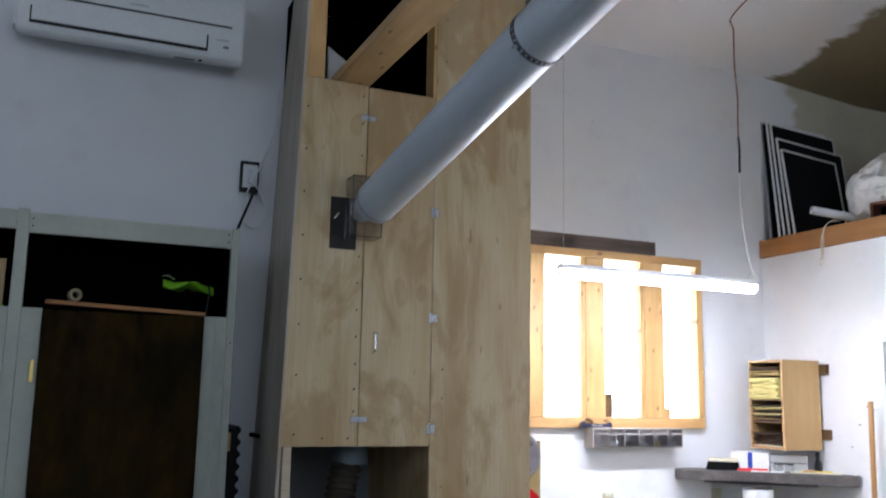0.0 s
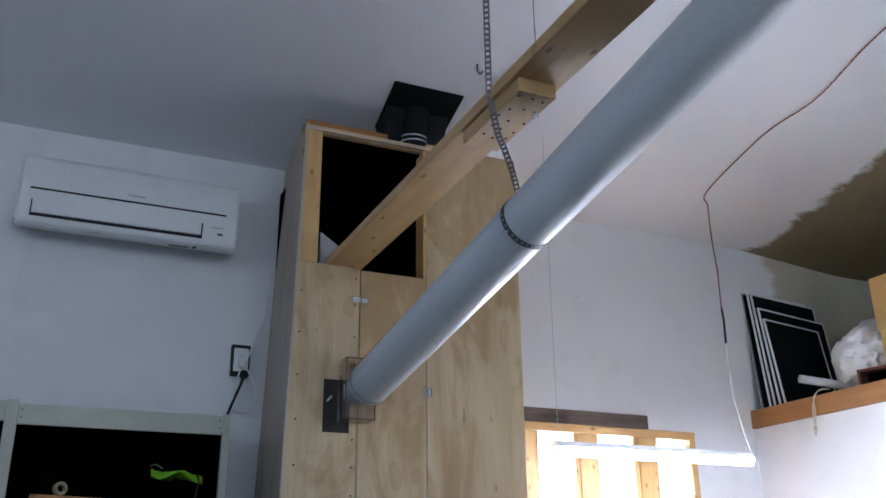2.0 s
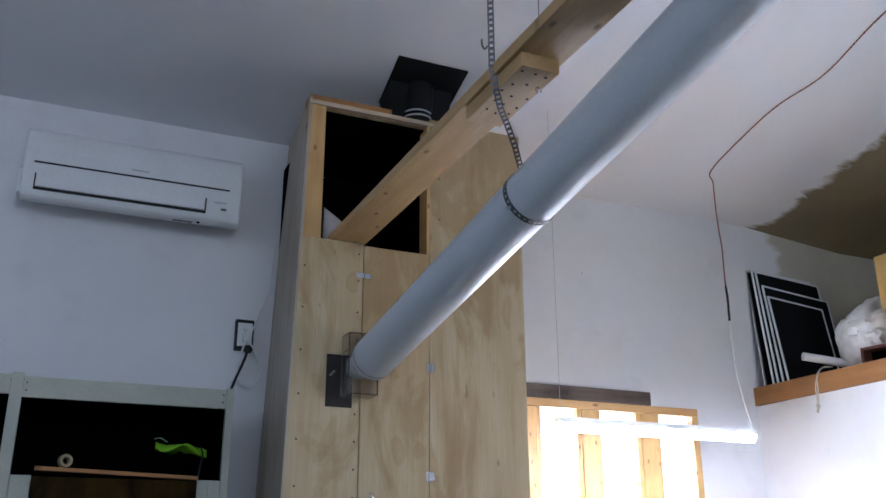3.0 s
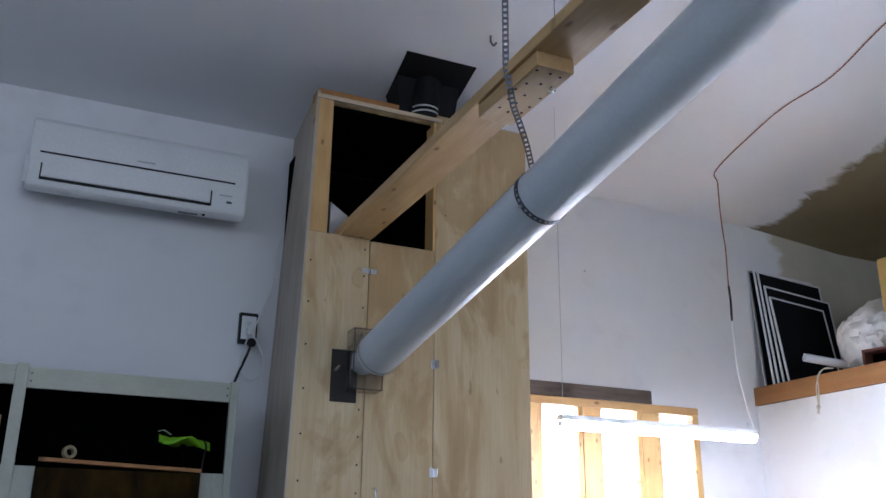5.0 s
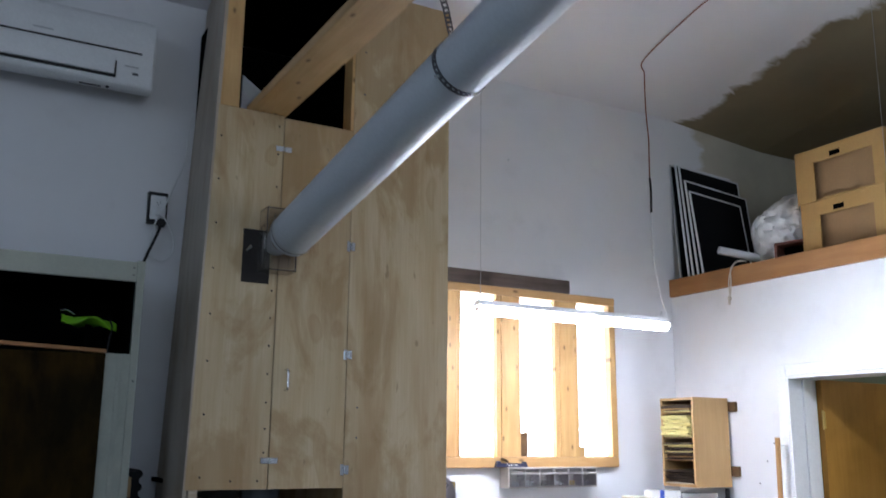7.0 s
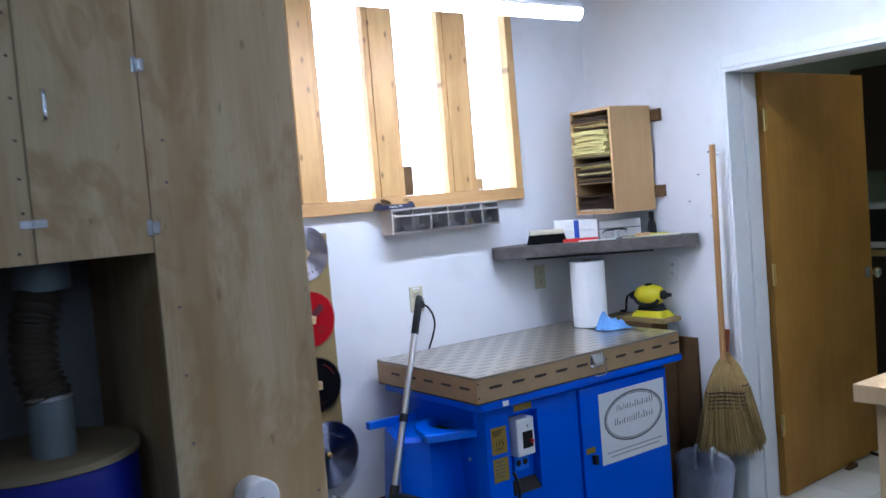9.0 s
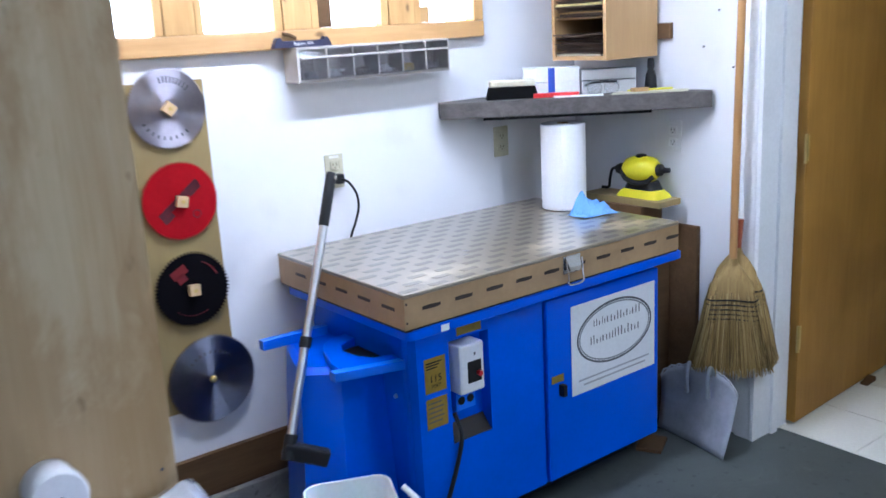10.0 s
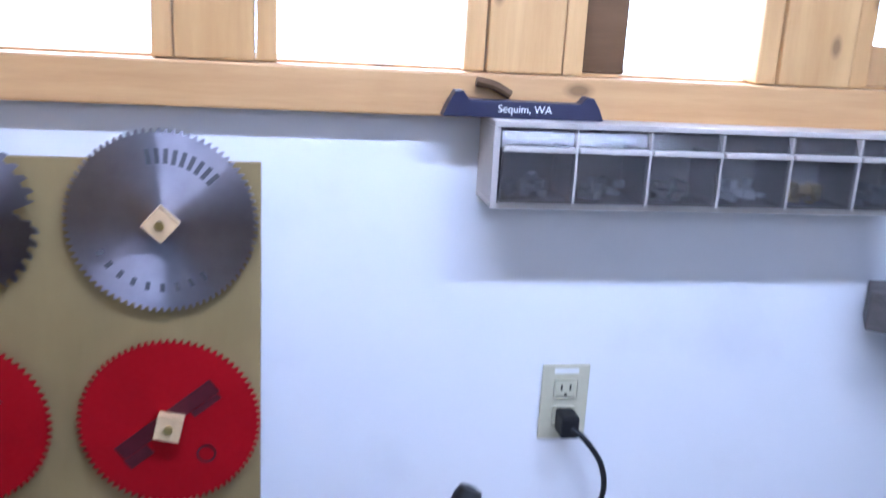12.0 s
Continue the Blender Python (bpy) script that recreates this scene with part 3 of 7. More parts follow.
part("stile", box(4.604, 4.647, NORTH - 0.034, NORTH + 0.016, 1.531, 2.411, 0.004), PINEZ, win)
for x0, x1 in ((3.438, 3.585), (3.815, 3.970), (4.210, 4.373)):
    w = (x1 - x0) / 3
    mull = part("mullion", box(x0 + w * 0.55, x1 - w * 0.55, NORTH - 0.030, NORTH + 0.020, 1.531, 2.411, 0.003), PINEZ, win)
    part("side_board", box(x0, x0 + w * 0.55 - 0.002, NORTH - 0.026, NORTH + 0.016, 1.531, 2.411, 0.003), PINEZ, mull)
    part("side_board", box(x1 - w * 0.55 + 0.002, x1, NORTH - 0.026, NORTH + 0.016, 1.531, 2.411, 0.003), PINEZ, mull)
for x0, x1 in ((3.201, 3.437), (3.586, 3.814), (3.971, 4.209), (4.374, 4.603)):
    p = part("pane", box(x0, x1, NORTH + 0.052, NORTH + 0.056, 1.534, 2.411), GLASS, win)
    p.visible_shadow = False
solo("wood_block", box(3.973, 4.036, NORTH + 0.004, NORTH + 0.03, 1.534, 1.662, 0.002), DARKWOOD, "small brown wood block on the window sill", "block")
solo("wood_block", box(4.376, 4.432, NORTH + 0.004, NORTH + 0.04, 1.534, 1.588, 0.002), RACKWOOD, "pale wood offcut on the window sill", "block")
solo("backdrop_sky", box(1.2, 6.6, 6.9, 6.92, 0.2, 3.1), DAYGLOW, "bright white daylight outside the window", "sky", kind="structure")

# unseen slab added to cut the sun to thin patches on the saw cover
solo("roof_eave", box(1.0, 7.5, 5.64, 6.30, 2.69, 2.76), GREYWOOD, "unseen slab outside the window that trims the sun patches", "eave", kind="structure")
solo("weathered_plank", box(3.10, 4.322, NORTH - 0.03, NORTH - 0.001, 2.460, 2.538, 0.004), PLANKWOOD, "weathered dark grey plank fixed above the window", "plank")

# ---------------------------------------------------------------- dust collector cabinet
TX0, TX1, TY, TZ = 1.998, 3.082, 4.71, 3.60
tower = thing("dust_collector_cabinet", (2.54, TY, 0), "tall birch plywood dust collector cabinet reaching towards the ceiling", "cabinet")
bm = prism([(1.983, TY, 1.424), (2.147, TY, 1.424), (2.147, TY, 2.930), (2.018, TY, 2.930)], (0, 0.018, 0))
box(2.1471, 2.262, TY, TY + 0.018, 1.424, 2.215, bm=bm)
box(2.1471, 2.262, TY, TY + 0.018, 2.433, 2.930, bm=bm)
box(2.2621, 2.2935, TY, TY + 0.018, 1.424, 2.930, bm=bm)
bmesh.ops.remove_doubles(bm, verts=bm.verts, dist=0.0004)
fl = part("front_panel", bm, PLY, tower)
fd = part("cabinet_door", box(2.2975, 2.6055, TY, TY + 0.018, 1.424, 2.922, 0.0015), PLY, tower)
fr = part("front_panel", box(2.6085, TX1, TY, TY + 0.018, 0.0, TZ, 0.0015), PLY, tower)
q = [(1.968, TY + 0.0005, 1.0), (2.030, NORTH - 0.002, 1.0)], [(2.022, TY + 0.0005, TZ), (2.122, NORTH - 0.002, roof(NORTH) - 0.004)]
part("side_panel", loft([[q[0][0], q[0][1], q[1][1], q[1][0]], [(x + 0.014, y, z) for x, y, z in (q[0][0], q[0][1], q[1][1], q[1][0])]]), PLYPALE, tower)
part("side_panel", box(TX0 + 0.037, TX0 + 0.052, TY + 0.06, NORTH - 0.002, 0.0, 1.0), PLY, tower)
part("side_panel", box(TX1 - 0.018, TX1 - 0.001, TY + 0.0185, NORTH - 0.002, 0.0, TZ, 0.001), PLY, tower)
part("inner_panel", box(2.610, 2.628, TY + 0.0185, NORTH - 0.002, 0.0, 1.45), PLY, tower)
part("top_panel", prism([(2.04, TY + 0.02, TZ - 0.036), (2.64, TY + 0.02, TZ - 0.036), (2.64, NORTH - 0.002, TZ - 0.036), (2.14, NORTH - 0.002, TZ - 0.036)], (0, 0, 0.018)), PLY, tower)
part("top_trim", box(2.022, 2.635, TY - 0.004, TY + 0.014, TZ - 0.036, TZ - 0.016, 0.001), PLYEDGE, tower)
part("top_board", box(2.03, 2.42, TY + 0.016, TY + 0.105, TZ - 0.016, TZ + 0.02, 0.002), BEAMWOOD, tower)
part("corner_post", box(1.996, 2.030, TY - 0.002, TY + 0.040, 0.0, 1.4235, 0.002), PLYEDGE, tower, "pale plywood corner post")
part("stud", box(2.020, 2.100, TY + 0.002, TY + 0.042, 2.932, TZ - 0.037, 0.002), PINEZ, tower)
part("stud", box(2.594, 2.6075, TY + 0.002, TY + 0.09, 2.924, TZ - 0.037, 0.001), PINEZ, tower)
# added back sheet and black ceiling hold the alcove's shade in their colour
part("alcove_back", box(2.05, 2.609, NORTH - 0.012, NORTH - 0.003, 0.0, 1.4275), ALCOVE, tower, "grey sheet standing in for the shaded wall behind the alcove")
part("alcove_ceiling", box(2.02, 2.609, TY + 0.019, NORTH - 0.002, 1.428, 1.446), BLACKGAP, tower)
# near-black panels: the upper chamber's shade is put into their colour
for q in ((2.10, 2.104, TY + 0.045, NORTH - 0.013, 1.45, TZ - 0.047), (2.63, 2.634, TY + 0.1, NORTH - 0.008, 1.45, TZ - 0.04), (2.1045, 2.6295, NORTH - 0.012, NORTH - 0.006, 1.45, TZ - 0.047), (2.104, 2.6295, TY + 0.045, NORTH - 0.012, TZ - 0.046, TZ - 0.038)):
    part("lining", box(*q), BLACKGAP, tower, "near-black panel painting the chamber's shade")
part("baffle", prism([(2.125, TY + 0.06, 2.86), (2.22, TY + 0.10, 2.86), (2.22, TY + 0.10, 3.06), (2.125, TY + 0.06, 3.10)], (0.002, 0.02, 0)), STEELSHEET, tower, "grey sheet baffle")

screw = cyl((0, 0.002, 0), (0, -0.0015, 0), 0.0042, seg=8)
rows = [(2.274, z) for z in (2.88, 2.76, 2.62, 2.50, 2.19, 2.08, 1.97, 1.86, 1.75, 1.65, 1.56)] + [(2.035, z) for z in (2.80, 2.62, 2.44, 2.26, 2.08, 1.90, 1.70, 1.47)]
rows += [(2.15, 1.455), (2.255, 1.455)]
dots("screw", screw, [(x, TY, z) for x, z in rows], BLACK, fl)
screw = cyl((0, 0.002, 0), (0, -0.0015, 0), 0.0042, seg=8)
dots("screw", screw, [(x, TY, z) for x, z in [(2.662, 1.26 - 0.20 * i) for i in range(6)] + [(2.655, 3.5), (2.655, 3.3), (2.655, 3.1), (2.66, 1.62), (2.66, 1.74), (3.05, 0.62)]], GREYPRINT, fr)


def strap_hinge(x, z, parent):
    bm = box(x - 0.034, x + 0.034, TY - 0.0035, TY - 0.0004, z - 0.011, z + 0.011, 0.001)
    cyl((x, TY - 0.004, z - 0.012), (x, TY - 0.004, z + 0.012), 0.005, seg=10, bm=bm)
    for dx in (-0.024, -0.013, 0.013, 0.024):
        cyl((x + dx, TY - 0.003, z), (x + dx, TY - 0.0055, z), 0.0035, seg=8, bm=bm)
    part("hinge", bm, CHROME, parent, "small zinc hinge")


for z in (2.785, 1.530):
    strap_hinge(2.297, z, fd)


def catch(x, z, parent, w=0.017):
    bm = box(x - w, x - 0.002, TY - 0.006, TY - 0.0004, z - 0.022, z + 0.022, 0.0015)
    box(x + 0.002, x + w, TY - 0.010, TY - 0.0004, z - 0.018, z + 0.018, 0.0015, bm=bm)
    cyl((x, TY - 0.008, z - 0.014), (x, TY - 0.008, z + 0.014), 0.004, seg=8, bm=bm)
    part("catch", bm, CHROME, parent, "zinc toggle catch")


for z in (2.407, 1.952, 1.494):
    catch(2.609, z, fd)
part("handle", tube([(2.349, TY, 1.80), (2.349, TY - 0.028, 1.805), (2.349, TY - 0.03, 1.84), (2.349, TY - 0.028, 1.875), (2.349, TY, 1.88)], 0.005, 8, 6), CHROME, fd, "plain chrome pull handle", True)

# blast gate where the pipe enters
gate = thing("blast_gate", (2.25, TY - 0.08, 2.21), "clear plastic blast gate with a dark slide plate", "blast gate")
part("slide_plate", box(2.1475, 2.2615, TY + 0.004, TY + 0.008, 2.2155, 2.4325), DARKPLATE, gate, "dark grey slide plate")
part("front_plate", box(2.212, 2.340, TY - 0.094, TY - 0.089, 2.258, 2.510, 0.001), ACRYLIC, gate, "clear acrylic front plate")
part("side_plate", box(2.335, 2.340, TY - 0.0885, TY - 0.0005, 2.258, 2.510), ACRYLIC, gate)
part("side_plate", box(2.212, 2.217, TY - 0.0885, TY - 0.0005, 2.440, 2.510), ACRYLIC, gate)
part("side_plate", box(2.212, 2.217, TY - 0.0885, TY - 0.062, 2.258, 2.4395), ACRYLIC, gate)
part("side_plate", box(2.212, 2.217, TY - 0.022, TY - 0.0005, 2.258, 2.4395), ACRYLIC, gate)
for z_ in (2.258, 2.505):
    part("edge_plate", box(2.2172, 2.3348, TY - 0.0885, TY - 0.0005, z_, z_ + 0.005), ACRYLIC, gate)
part("slot", box(2.2135, 2.2155, TY - 0.0618, TY - 0.040, 2.285, 2.415), BLACK, gate, "black gate slot")
part("slide_blade", box(2.222, 2.330, TY - 0.046, TY - 0.043, 2.275, 2.485), ACRYLIC, gate, "clear sliding blade")
part("throat", lathe([(0.050, 0), (0.052, 0), (0.052, 0.088), (0.050, 0.088)], (2.282, TY - 0.0885, 2.385), (0, 1, 0), 28, cap=False), PVC, gate, "", True)
part("bolt", cyl((2.166, TY + 0.003, 2.342), (2.182, TY - 0.010, 2.362), 0.006, seg=8), CHROME, gate, "bright bolt")

# large dust pipe rising towards the camera side, with its hanger
P0, P1, PR = Vector((2.318, 4.60, 2.412)), Vector((2.52, 1.5, 3.13)), 0.0885
pd = (P1 - P0).normalized()
pend = P0 + pd * 6.6
pipe = thing("dust_pipe", tuple(P0), "large smooth grey plastic dust extraction pipe", "pipe")
bm = cyl(P0 - pd * 0.034, pend, PR, seg=48, cap=False)
part("pipe", bm, PVC, pipe, "", True)
part("flange", lathe([(PR + 0.001, -0.006), (PR + 0.006, -0.006), (PR + 0.006, 0.010), (PR + 0.001, 0.010)], P0, pd, 40, cap=False), ACRYLIC, pipe, "clear socket ring round the pipe end")


def perforated(path, width, normal_of, name, parent):
    """A perforated steel strap: one square link with a hole after another."""
    bm = bmesh.new()
    for a, b in zip(path, path[1:]):
        d = (b - a)
        n = normal_of(a)
        s = d.normalized().cross(n).normalized() * width / 2
        o = [a - s, a + s, b + s, b - s]
        c = (a + b) / 2
        inner = [c + (p - c) * 0.5 for p in o]
        th = n * 0.0012
        vo, vi = [bm.verts.new(p + th) for p in o], [bm.verts.new(p + th) for p in inner]
        wo, wi = [bm.verts.new(p - th) for p in o], [bm.verts.new(p - th) for p in inner]
        for i in range(4):
            j = (i + 1) % 4
            bm.faces.new((vo[i], vo[j], vi[j], vi[i]))
            bm.faces.new((wo[j], wo[i], wi[i], wi[j]))
            bm.faces.new((vi[i], vi[j], wi[j], wi[i]))
            bm.faces.new((vo[j], vo[i], wo[i], wo[j]))
    bmesh.ops.remove_doubles(bm, verts=bm.verts, dist=0.0016)
    return part(name, bm, STRAPSTEEL, parent)


def resample(points, step):
    out, acc = [points[0]], 0.0
    for a, b in zip(points, points[1:]):
        length = (b - a).length
        while acc + length >= step and length > 1e-9:
            a = a + (b - a) * ((step - acc) / length)
            out.append(a)
            length, acc = (b - a).length, 0.0
        acc += length
    return out


hang = thing("pipe_hanger", (2.16, 3.2, 2.7), "perforated galvanised steel strap holding the pipe", "strap")
ry = 3.43
rc = P0 + pd * ((P0.y - ry) / -pd.y)
u = pd.orthogonal().normalized()
u = (Vector((-0.35, 0, 1)) - pd * Vector((-0.35, 0, 1)).dot(pd)).normalized()
w = pd.cross(u)
loop = [rc + (PR + 0.003) * (math.cos(a) * u + math.sin(a) * w) for a in [2 * math.pi * i / 36 for i in range(37)]]
perforated(resample(loop, 0.019), 0.019, lambda p: (p - rc - pd * (p - rc).dot(pd)).normalized(), "ring", hang)
top = rc + (PR + 0.003) * (0.98 * u - 0.2 * w)
hangpath = resample([Vector((2.146, 3.19, roof(3.19))), Vector((2.146, 3.19, 2.95)), Vector((2.157, 3.187, 2.882)), Vector((2.200, 3.245, 2.860)), Vector((2.249, 3.300, 2.848)), Vector((2.302, 3.352, 2.812)), top], 0.019)
perforated(hangpath, 0.019, lambda p: Vector((-0.5, -0.8, -0.3)).normalized(), "strap", hang)
part("strap_screw", cyl(rc - u * 0.02 + w * (PR + 0.002), rc - u * 0.02 + w * (PR + 0.02), 0.006, seg=8), CHROME, hang, "bright screw and nut")

# timber beam with its splice
beam = thing("timber_beam", (2.22, 3.2, 2.93), "knotty pine beam spliced with a screwed block", "beam")
part("board", box(2.152, 2.304, 3.20, TY + 0.30, 2.932, 2.970, 0.003), PINE, beam)
part("board", box(2.150, 2.300, -2.49, 3.198, 2.930, 2.968, 0.003), PINE, beam)
g = part("splice_block", box(2.162, 2.278, 3.045, 3.395, 2.886, 2.9295, 0.002), PINE, beam)
screw = cyl((0, 0, 0.002), (0, 0, -0.0015), 0.0045, seg=8)
rnd = random.Random(4)
dots("screw", screw, [(2.18 + 0.08 * (i % 3) / 2 + rnd.uniform(-0.008, 0.008), 3.08 + 0.045 * (i // 3 * 1.3) + rnd.uniform(-0.012, 0.012), 2.886) for i in range(15)], BLACK, g)
part("hanger_wire", cyl((2.187, 2.99, 2.966), (2.183, 2.99, roof(2.99) - 0.001), 0.0016, seg=6), STRAPSTEEL, beam, "thin wire up to the ceiling")
part("eye_screw", tube([(2.262, 3.13, 2.886), (2.268, 3.13, 2.872), (2.258, 3.125, 2.866), (2.25, 3.13, 2.873), (2.256, 3.135, 2.884)], 0.003, 6, 6), CHROME, beam)

# exhaust stack between cabinet and ceiling
stack = thing("exhaust_stack", (2.58, 4.84, TZ), "black metal roof plate with a short exhaust duct", "duct")
a = [(2.415, 4.63), (2.775, 4.63), (2.80, 4.93), (2.445, 4.985)]
part("roof_plate", loft([[(x, y, roof(y) - 0.006) for x, y in a], [(x, y, roof(y) - 0.001) for x, y in a]]), BLACKMETAL, stack)
part("upstand", loft([[(2.47, 4.83, TZ - 0.017), (2.74, 4.83, TZ - 0.017), (2.74, 4.97, TZ - 0.017), (2.47, 4.97, TZ - 0.017)], [(2.44, 4.80, roof(4.80) - 0.0065), (2.765, 4.80, roof(4.80) - 0.0065), (2.785, 4.96, roof(4.96) - 0.0065), (2.44, 4.96, roof(4.96) - 0.0065)]]), BLACKMETAL, stack, "black sheet-metal upstand behind the duct")
part("duct", cyl((2.575, 4.80, TZ - 0.018), (2.60, 4.82, roof(4.82) - 0.004), 0.068, seg=32), BLACKMETAL, stack, "", True)
for z in (TZ + 0.03, TZ + 0.055):
    part("clamp", lathe([(0.069, -0.006), (0.073, -0.005), (0.073, 0.005), (0.069, 0.006)], (2.578, 4.803, z), (0, 0, 1), 32, cap=False), CHROME, stack, "bright hose clamp", True)
solo("ceiling_hook", tube([(2.738, 4.408, roof(4.408)), (2.738, 4.408, roof(4.408) - 0.03), (2.748, 4.40, roof(4.4) - 0.055), (2.76, 4.395, roof(4.4) - 0.04)], 0.005, 6, 6), STRAPSTEEL, "small steel hook screwed into the ceiling", "hook")

# ---------------------------------------------------------------- inside the alcove
drum = thing("dust_drum", (2.31, 5.03, 0), "blue plastic dust drum with a plywood lid", "drum")
part("barrel", lathe([(0.255, 0.0), (0.268, 0.02), (0.272, 0.2), (0.268, 0.22), (0.272, 0.24), (0.275, 0.5), (0.270, 0.52), (0.275, 0.54), (0.275, 0.82), (0.268, 0.835)], (2.31, 5.03, 0), seg=40), DRUMBLUE, drum, "", True)
part("lid", lathe([(0.281, 0.836), (0.284, 0.839), (0.284, 0.857), (0.281, 0.860)], (2.31, 5.03, 0), seg=40), LIDWOOD, drum, "round plywood lid", True)
hose = thing("hose_riser", (2.28, 5.0, 0.86), "grey pipe stub and ribbed hose between lid and hopper", "hose")
part("stub", lathe([(0.062, 0.8605), (0.062, 1.04), (0.058, 1.04)], (2.335, 4.95, 0), seg=24, cap=False), GREYSTUB, hose, "", True)
part("clamp", lathe([(0.064, 1.025), (0.068, 1.027), (0.068, 1.038), (0.064, 1.04)], (2.335, 4.95, 0), seg=24, cap=False), GALV, hose)
hp = [(2.335, 4.95, 1.03), (2.31, 4.96, 1.12), (2.32, 4.98, 1.24), (2.355, 5.0, 1.36), (2.36, 5.0, 1.428)]
part("ribbed_hose", tube(hp, 0.075, 20, 26, radii=lambda t: 0.064 + 0.006 * math.sin(t * 2 * math.pi * 17)), HOSE, hose, "dark ribbed flexible hose", True)
part("outlet_collar", lathe([(0.074, 1.335), (0.079, 1.338), (0.079, 1.425), (0.074, 1.4275)], (2.36, 5.0, 0), seg=28, cap=False), GREYSTUB, hose, "grey outlet collar under the hopper", True)

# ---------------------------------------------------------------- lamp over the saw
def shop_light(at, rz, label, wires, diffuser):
    """A slim LED batten, 1.16 m long, with a hood added down one side to cut its upward light; wires: where along it
    the suspension wires are.
    """
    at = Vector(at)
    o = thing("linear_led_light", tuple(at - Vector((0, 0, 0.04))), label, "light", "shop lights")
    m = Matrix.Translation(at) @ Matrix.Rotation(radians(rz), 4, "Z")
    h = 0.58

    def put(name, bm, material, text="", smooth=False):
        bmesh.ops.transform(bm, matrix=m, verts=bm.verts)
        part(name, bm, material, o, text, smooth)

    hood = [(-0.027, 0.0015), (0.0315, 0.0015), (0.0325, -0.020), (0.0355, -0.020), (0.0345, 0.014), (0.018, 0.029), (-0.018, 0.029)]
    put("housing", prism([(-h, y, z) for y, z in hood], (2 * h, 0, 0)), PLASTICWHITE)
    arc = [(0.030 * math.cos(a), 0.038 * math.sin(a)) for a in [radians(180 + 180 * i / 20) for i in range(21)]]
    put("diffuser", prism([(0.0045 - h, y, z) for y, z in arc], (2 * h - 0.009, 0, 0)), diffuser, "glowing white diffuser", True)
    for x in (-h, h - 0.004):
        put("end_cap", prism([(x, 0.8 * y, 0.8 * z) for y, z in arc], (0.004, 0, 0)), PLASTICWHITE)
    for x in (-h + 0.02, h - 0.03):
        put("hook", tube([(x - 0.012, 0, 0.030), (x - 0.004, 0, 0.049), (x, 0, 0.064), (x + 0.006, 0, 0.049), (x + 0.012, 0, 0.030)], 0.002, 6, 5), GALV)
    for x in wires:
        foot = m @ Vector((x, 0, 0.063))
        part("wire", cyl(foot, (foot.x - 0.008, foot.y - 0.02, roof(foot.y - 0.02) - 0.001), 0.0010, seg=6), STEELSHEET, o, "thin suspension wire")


shop_light((3.865, 4.795, 2.221), 0, "long slim lit LED light hung on a wire over the saw", (-0.56,), TUBEGLOW)
# unseen lamp, inferred from the slanting shadow on the open door
shop_light((4.62, 3.05, 2.25), 90, "long slim LED light, unseen, inferred over the workbench", (-0.56, 0.55), TUBEDIM)
solo("wall_nail", cyl((3.913, NORTH - 0.014, 3.219), (3.913, NORTH - 0.0005, 3.219), 0.004, seg=8), GALV, "small steel nail stuck in the white wall", "nail")
cord = thing("light_cord", (4.5, 4.95, 3.8), "red-brown cable along the ceiling ending in a white cord", "cable")
part("cable", tube([(4.43, 3.1, roof(3.1) - 0.01), (4.447, 3.653, roof(3.653) - 0.012), (4.50, 4.056, roof(4.056) - 0.02), (4.462, 4.333, roof(4.333) - 0.012), (4.456, 4.55, roof(4.55) - 0.02), (4.515, 4.955, roof(4.955) - 0.015), (4.522, 4.965, 3.70), (4.520, 4.965, 3.55), (4.524, 4.965, 3.43), (4.529, 4.96, 3.30), (4.527, 4.96, 3.186), (4.520, 4.955, 3.06)], 0.0038, 7, 8), COPPER, cord)
part("joint", tube([(4.521, 4.955, 3.07), (4.524, 4.953, 2.99), (4.515, 4.946, 2.93), (4.513, 4.945, 2.866)], 0.0065, 7, 5), BLACK, cord, "black taped joint")
part("white_lead", tube([(4.514, 4.945, 2.88), (4.504, 4.935, 2.79), (4.492, 4.92, 2.70), (4.477, 4.90, 2.585), (4.470, 4.87, 2.47), (4.470, 4.85, 2.38), (4.465, 4.82, 2.30), (4.455, 4.797, 2.249)], 0.0042, 7, 8), PLASTICWHITE, cord)

# ---------------------------------------------------------------- blades on their board
solo("blade_board", box(3.086, 3.566, NORTH - 0.012, NORTH - 0.001, 0.40, 1.405, 0.0015), BOARD, "plywood board on the wall carrying saw blades", "board")


def blade_outline(r, teeth, gullet, hook=0.55):
    pts = []
    for i in range(teeth):
        a0 = 2 * math.pi * i / teeth
        w = 2 * math.pi / teeth
        pts += [(r, a0), (r - gullet * 0.25, a0 + w * hook * 0.6), (r - gullet, a0 + w * hook), (r - gullet, a0 + w * 0.9)]
    return [(q * math.cos(a), q * math.sin(a)) for q, a in pts]


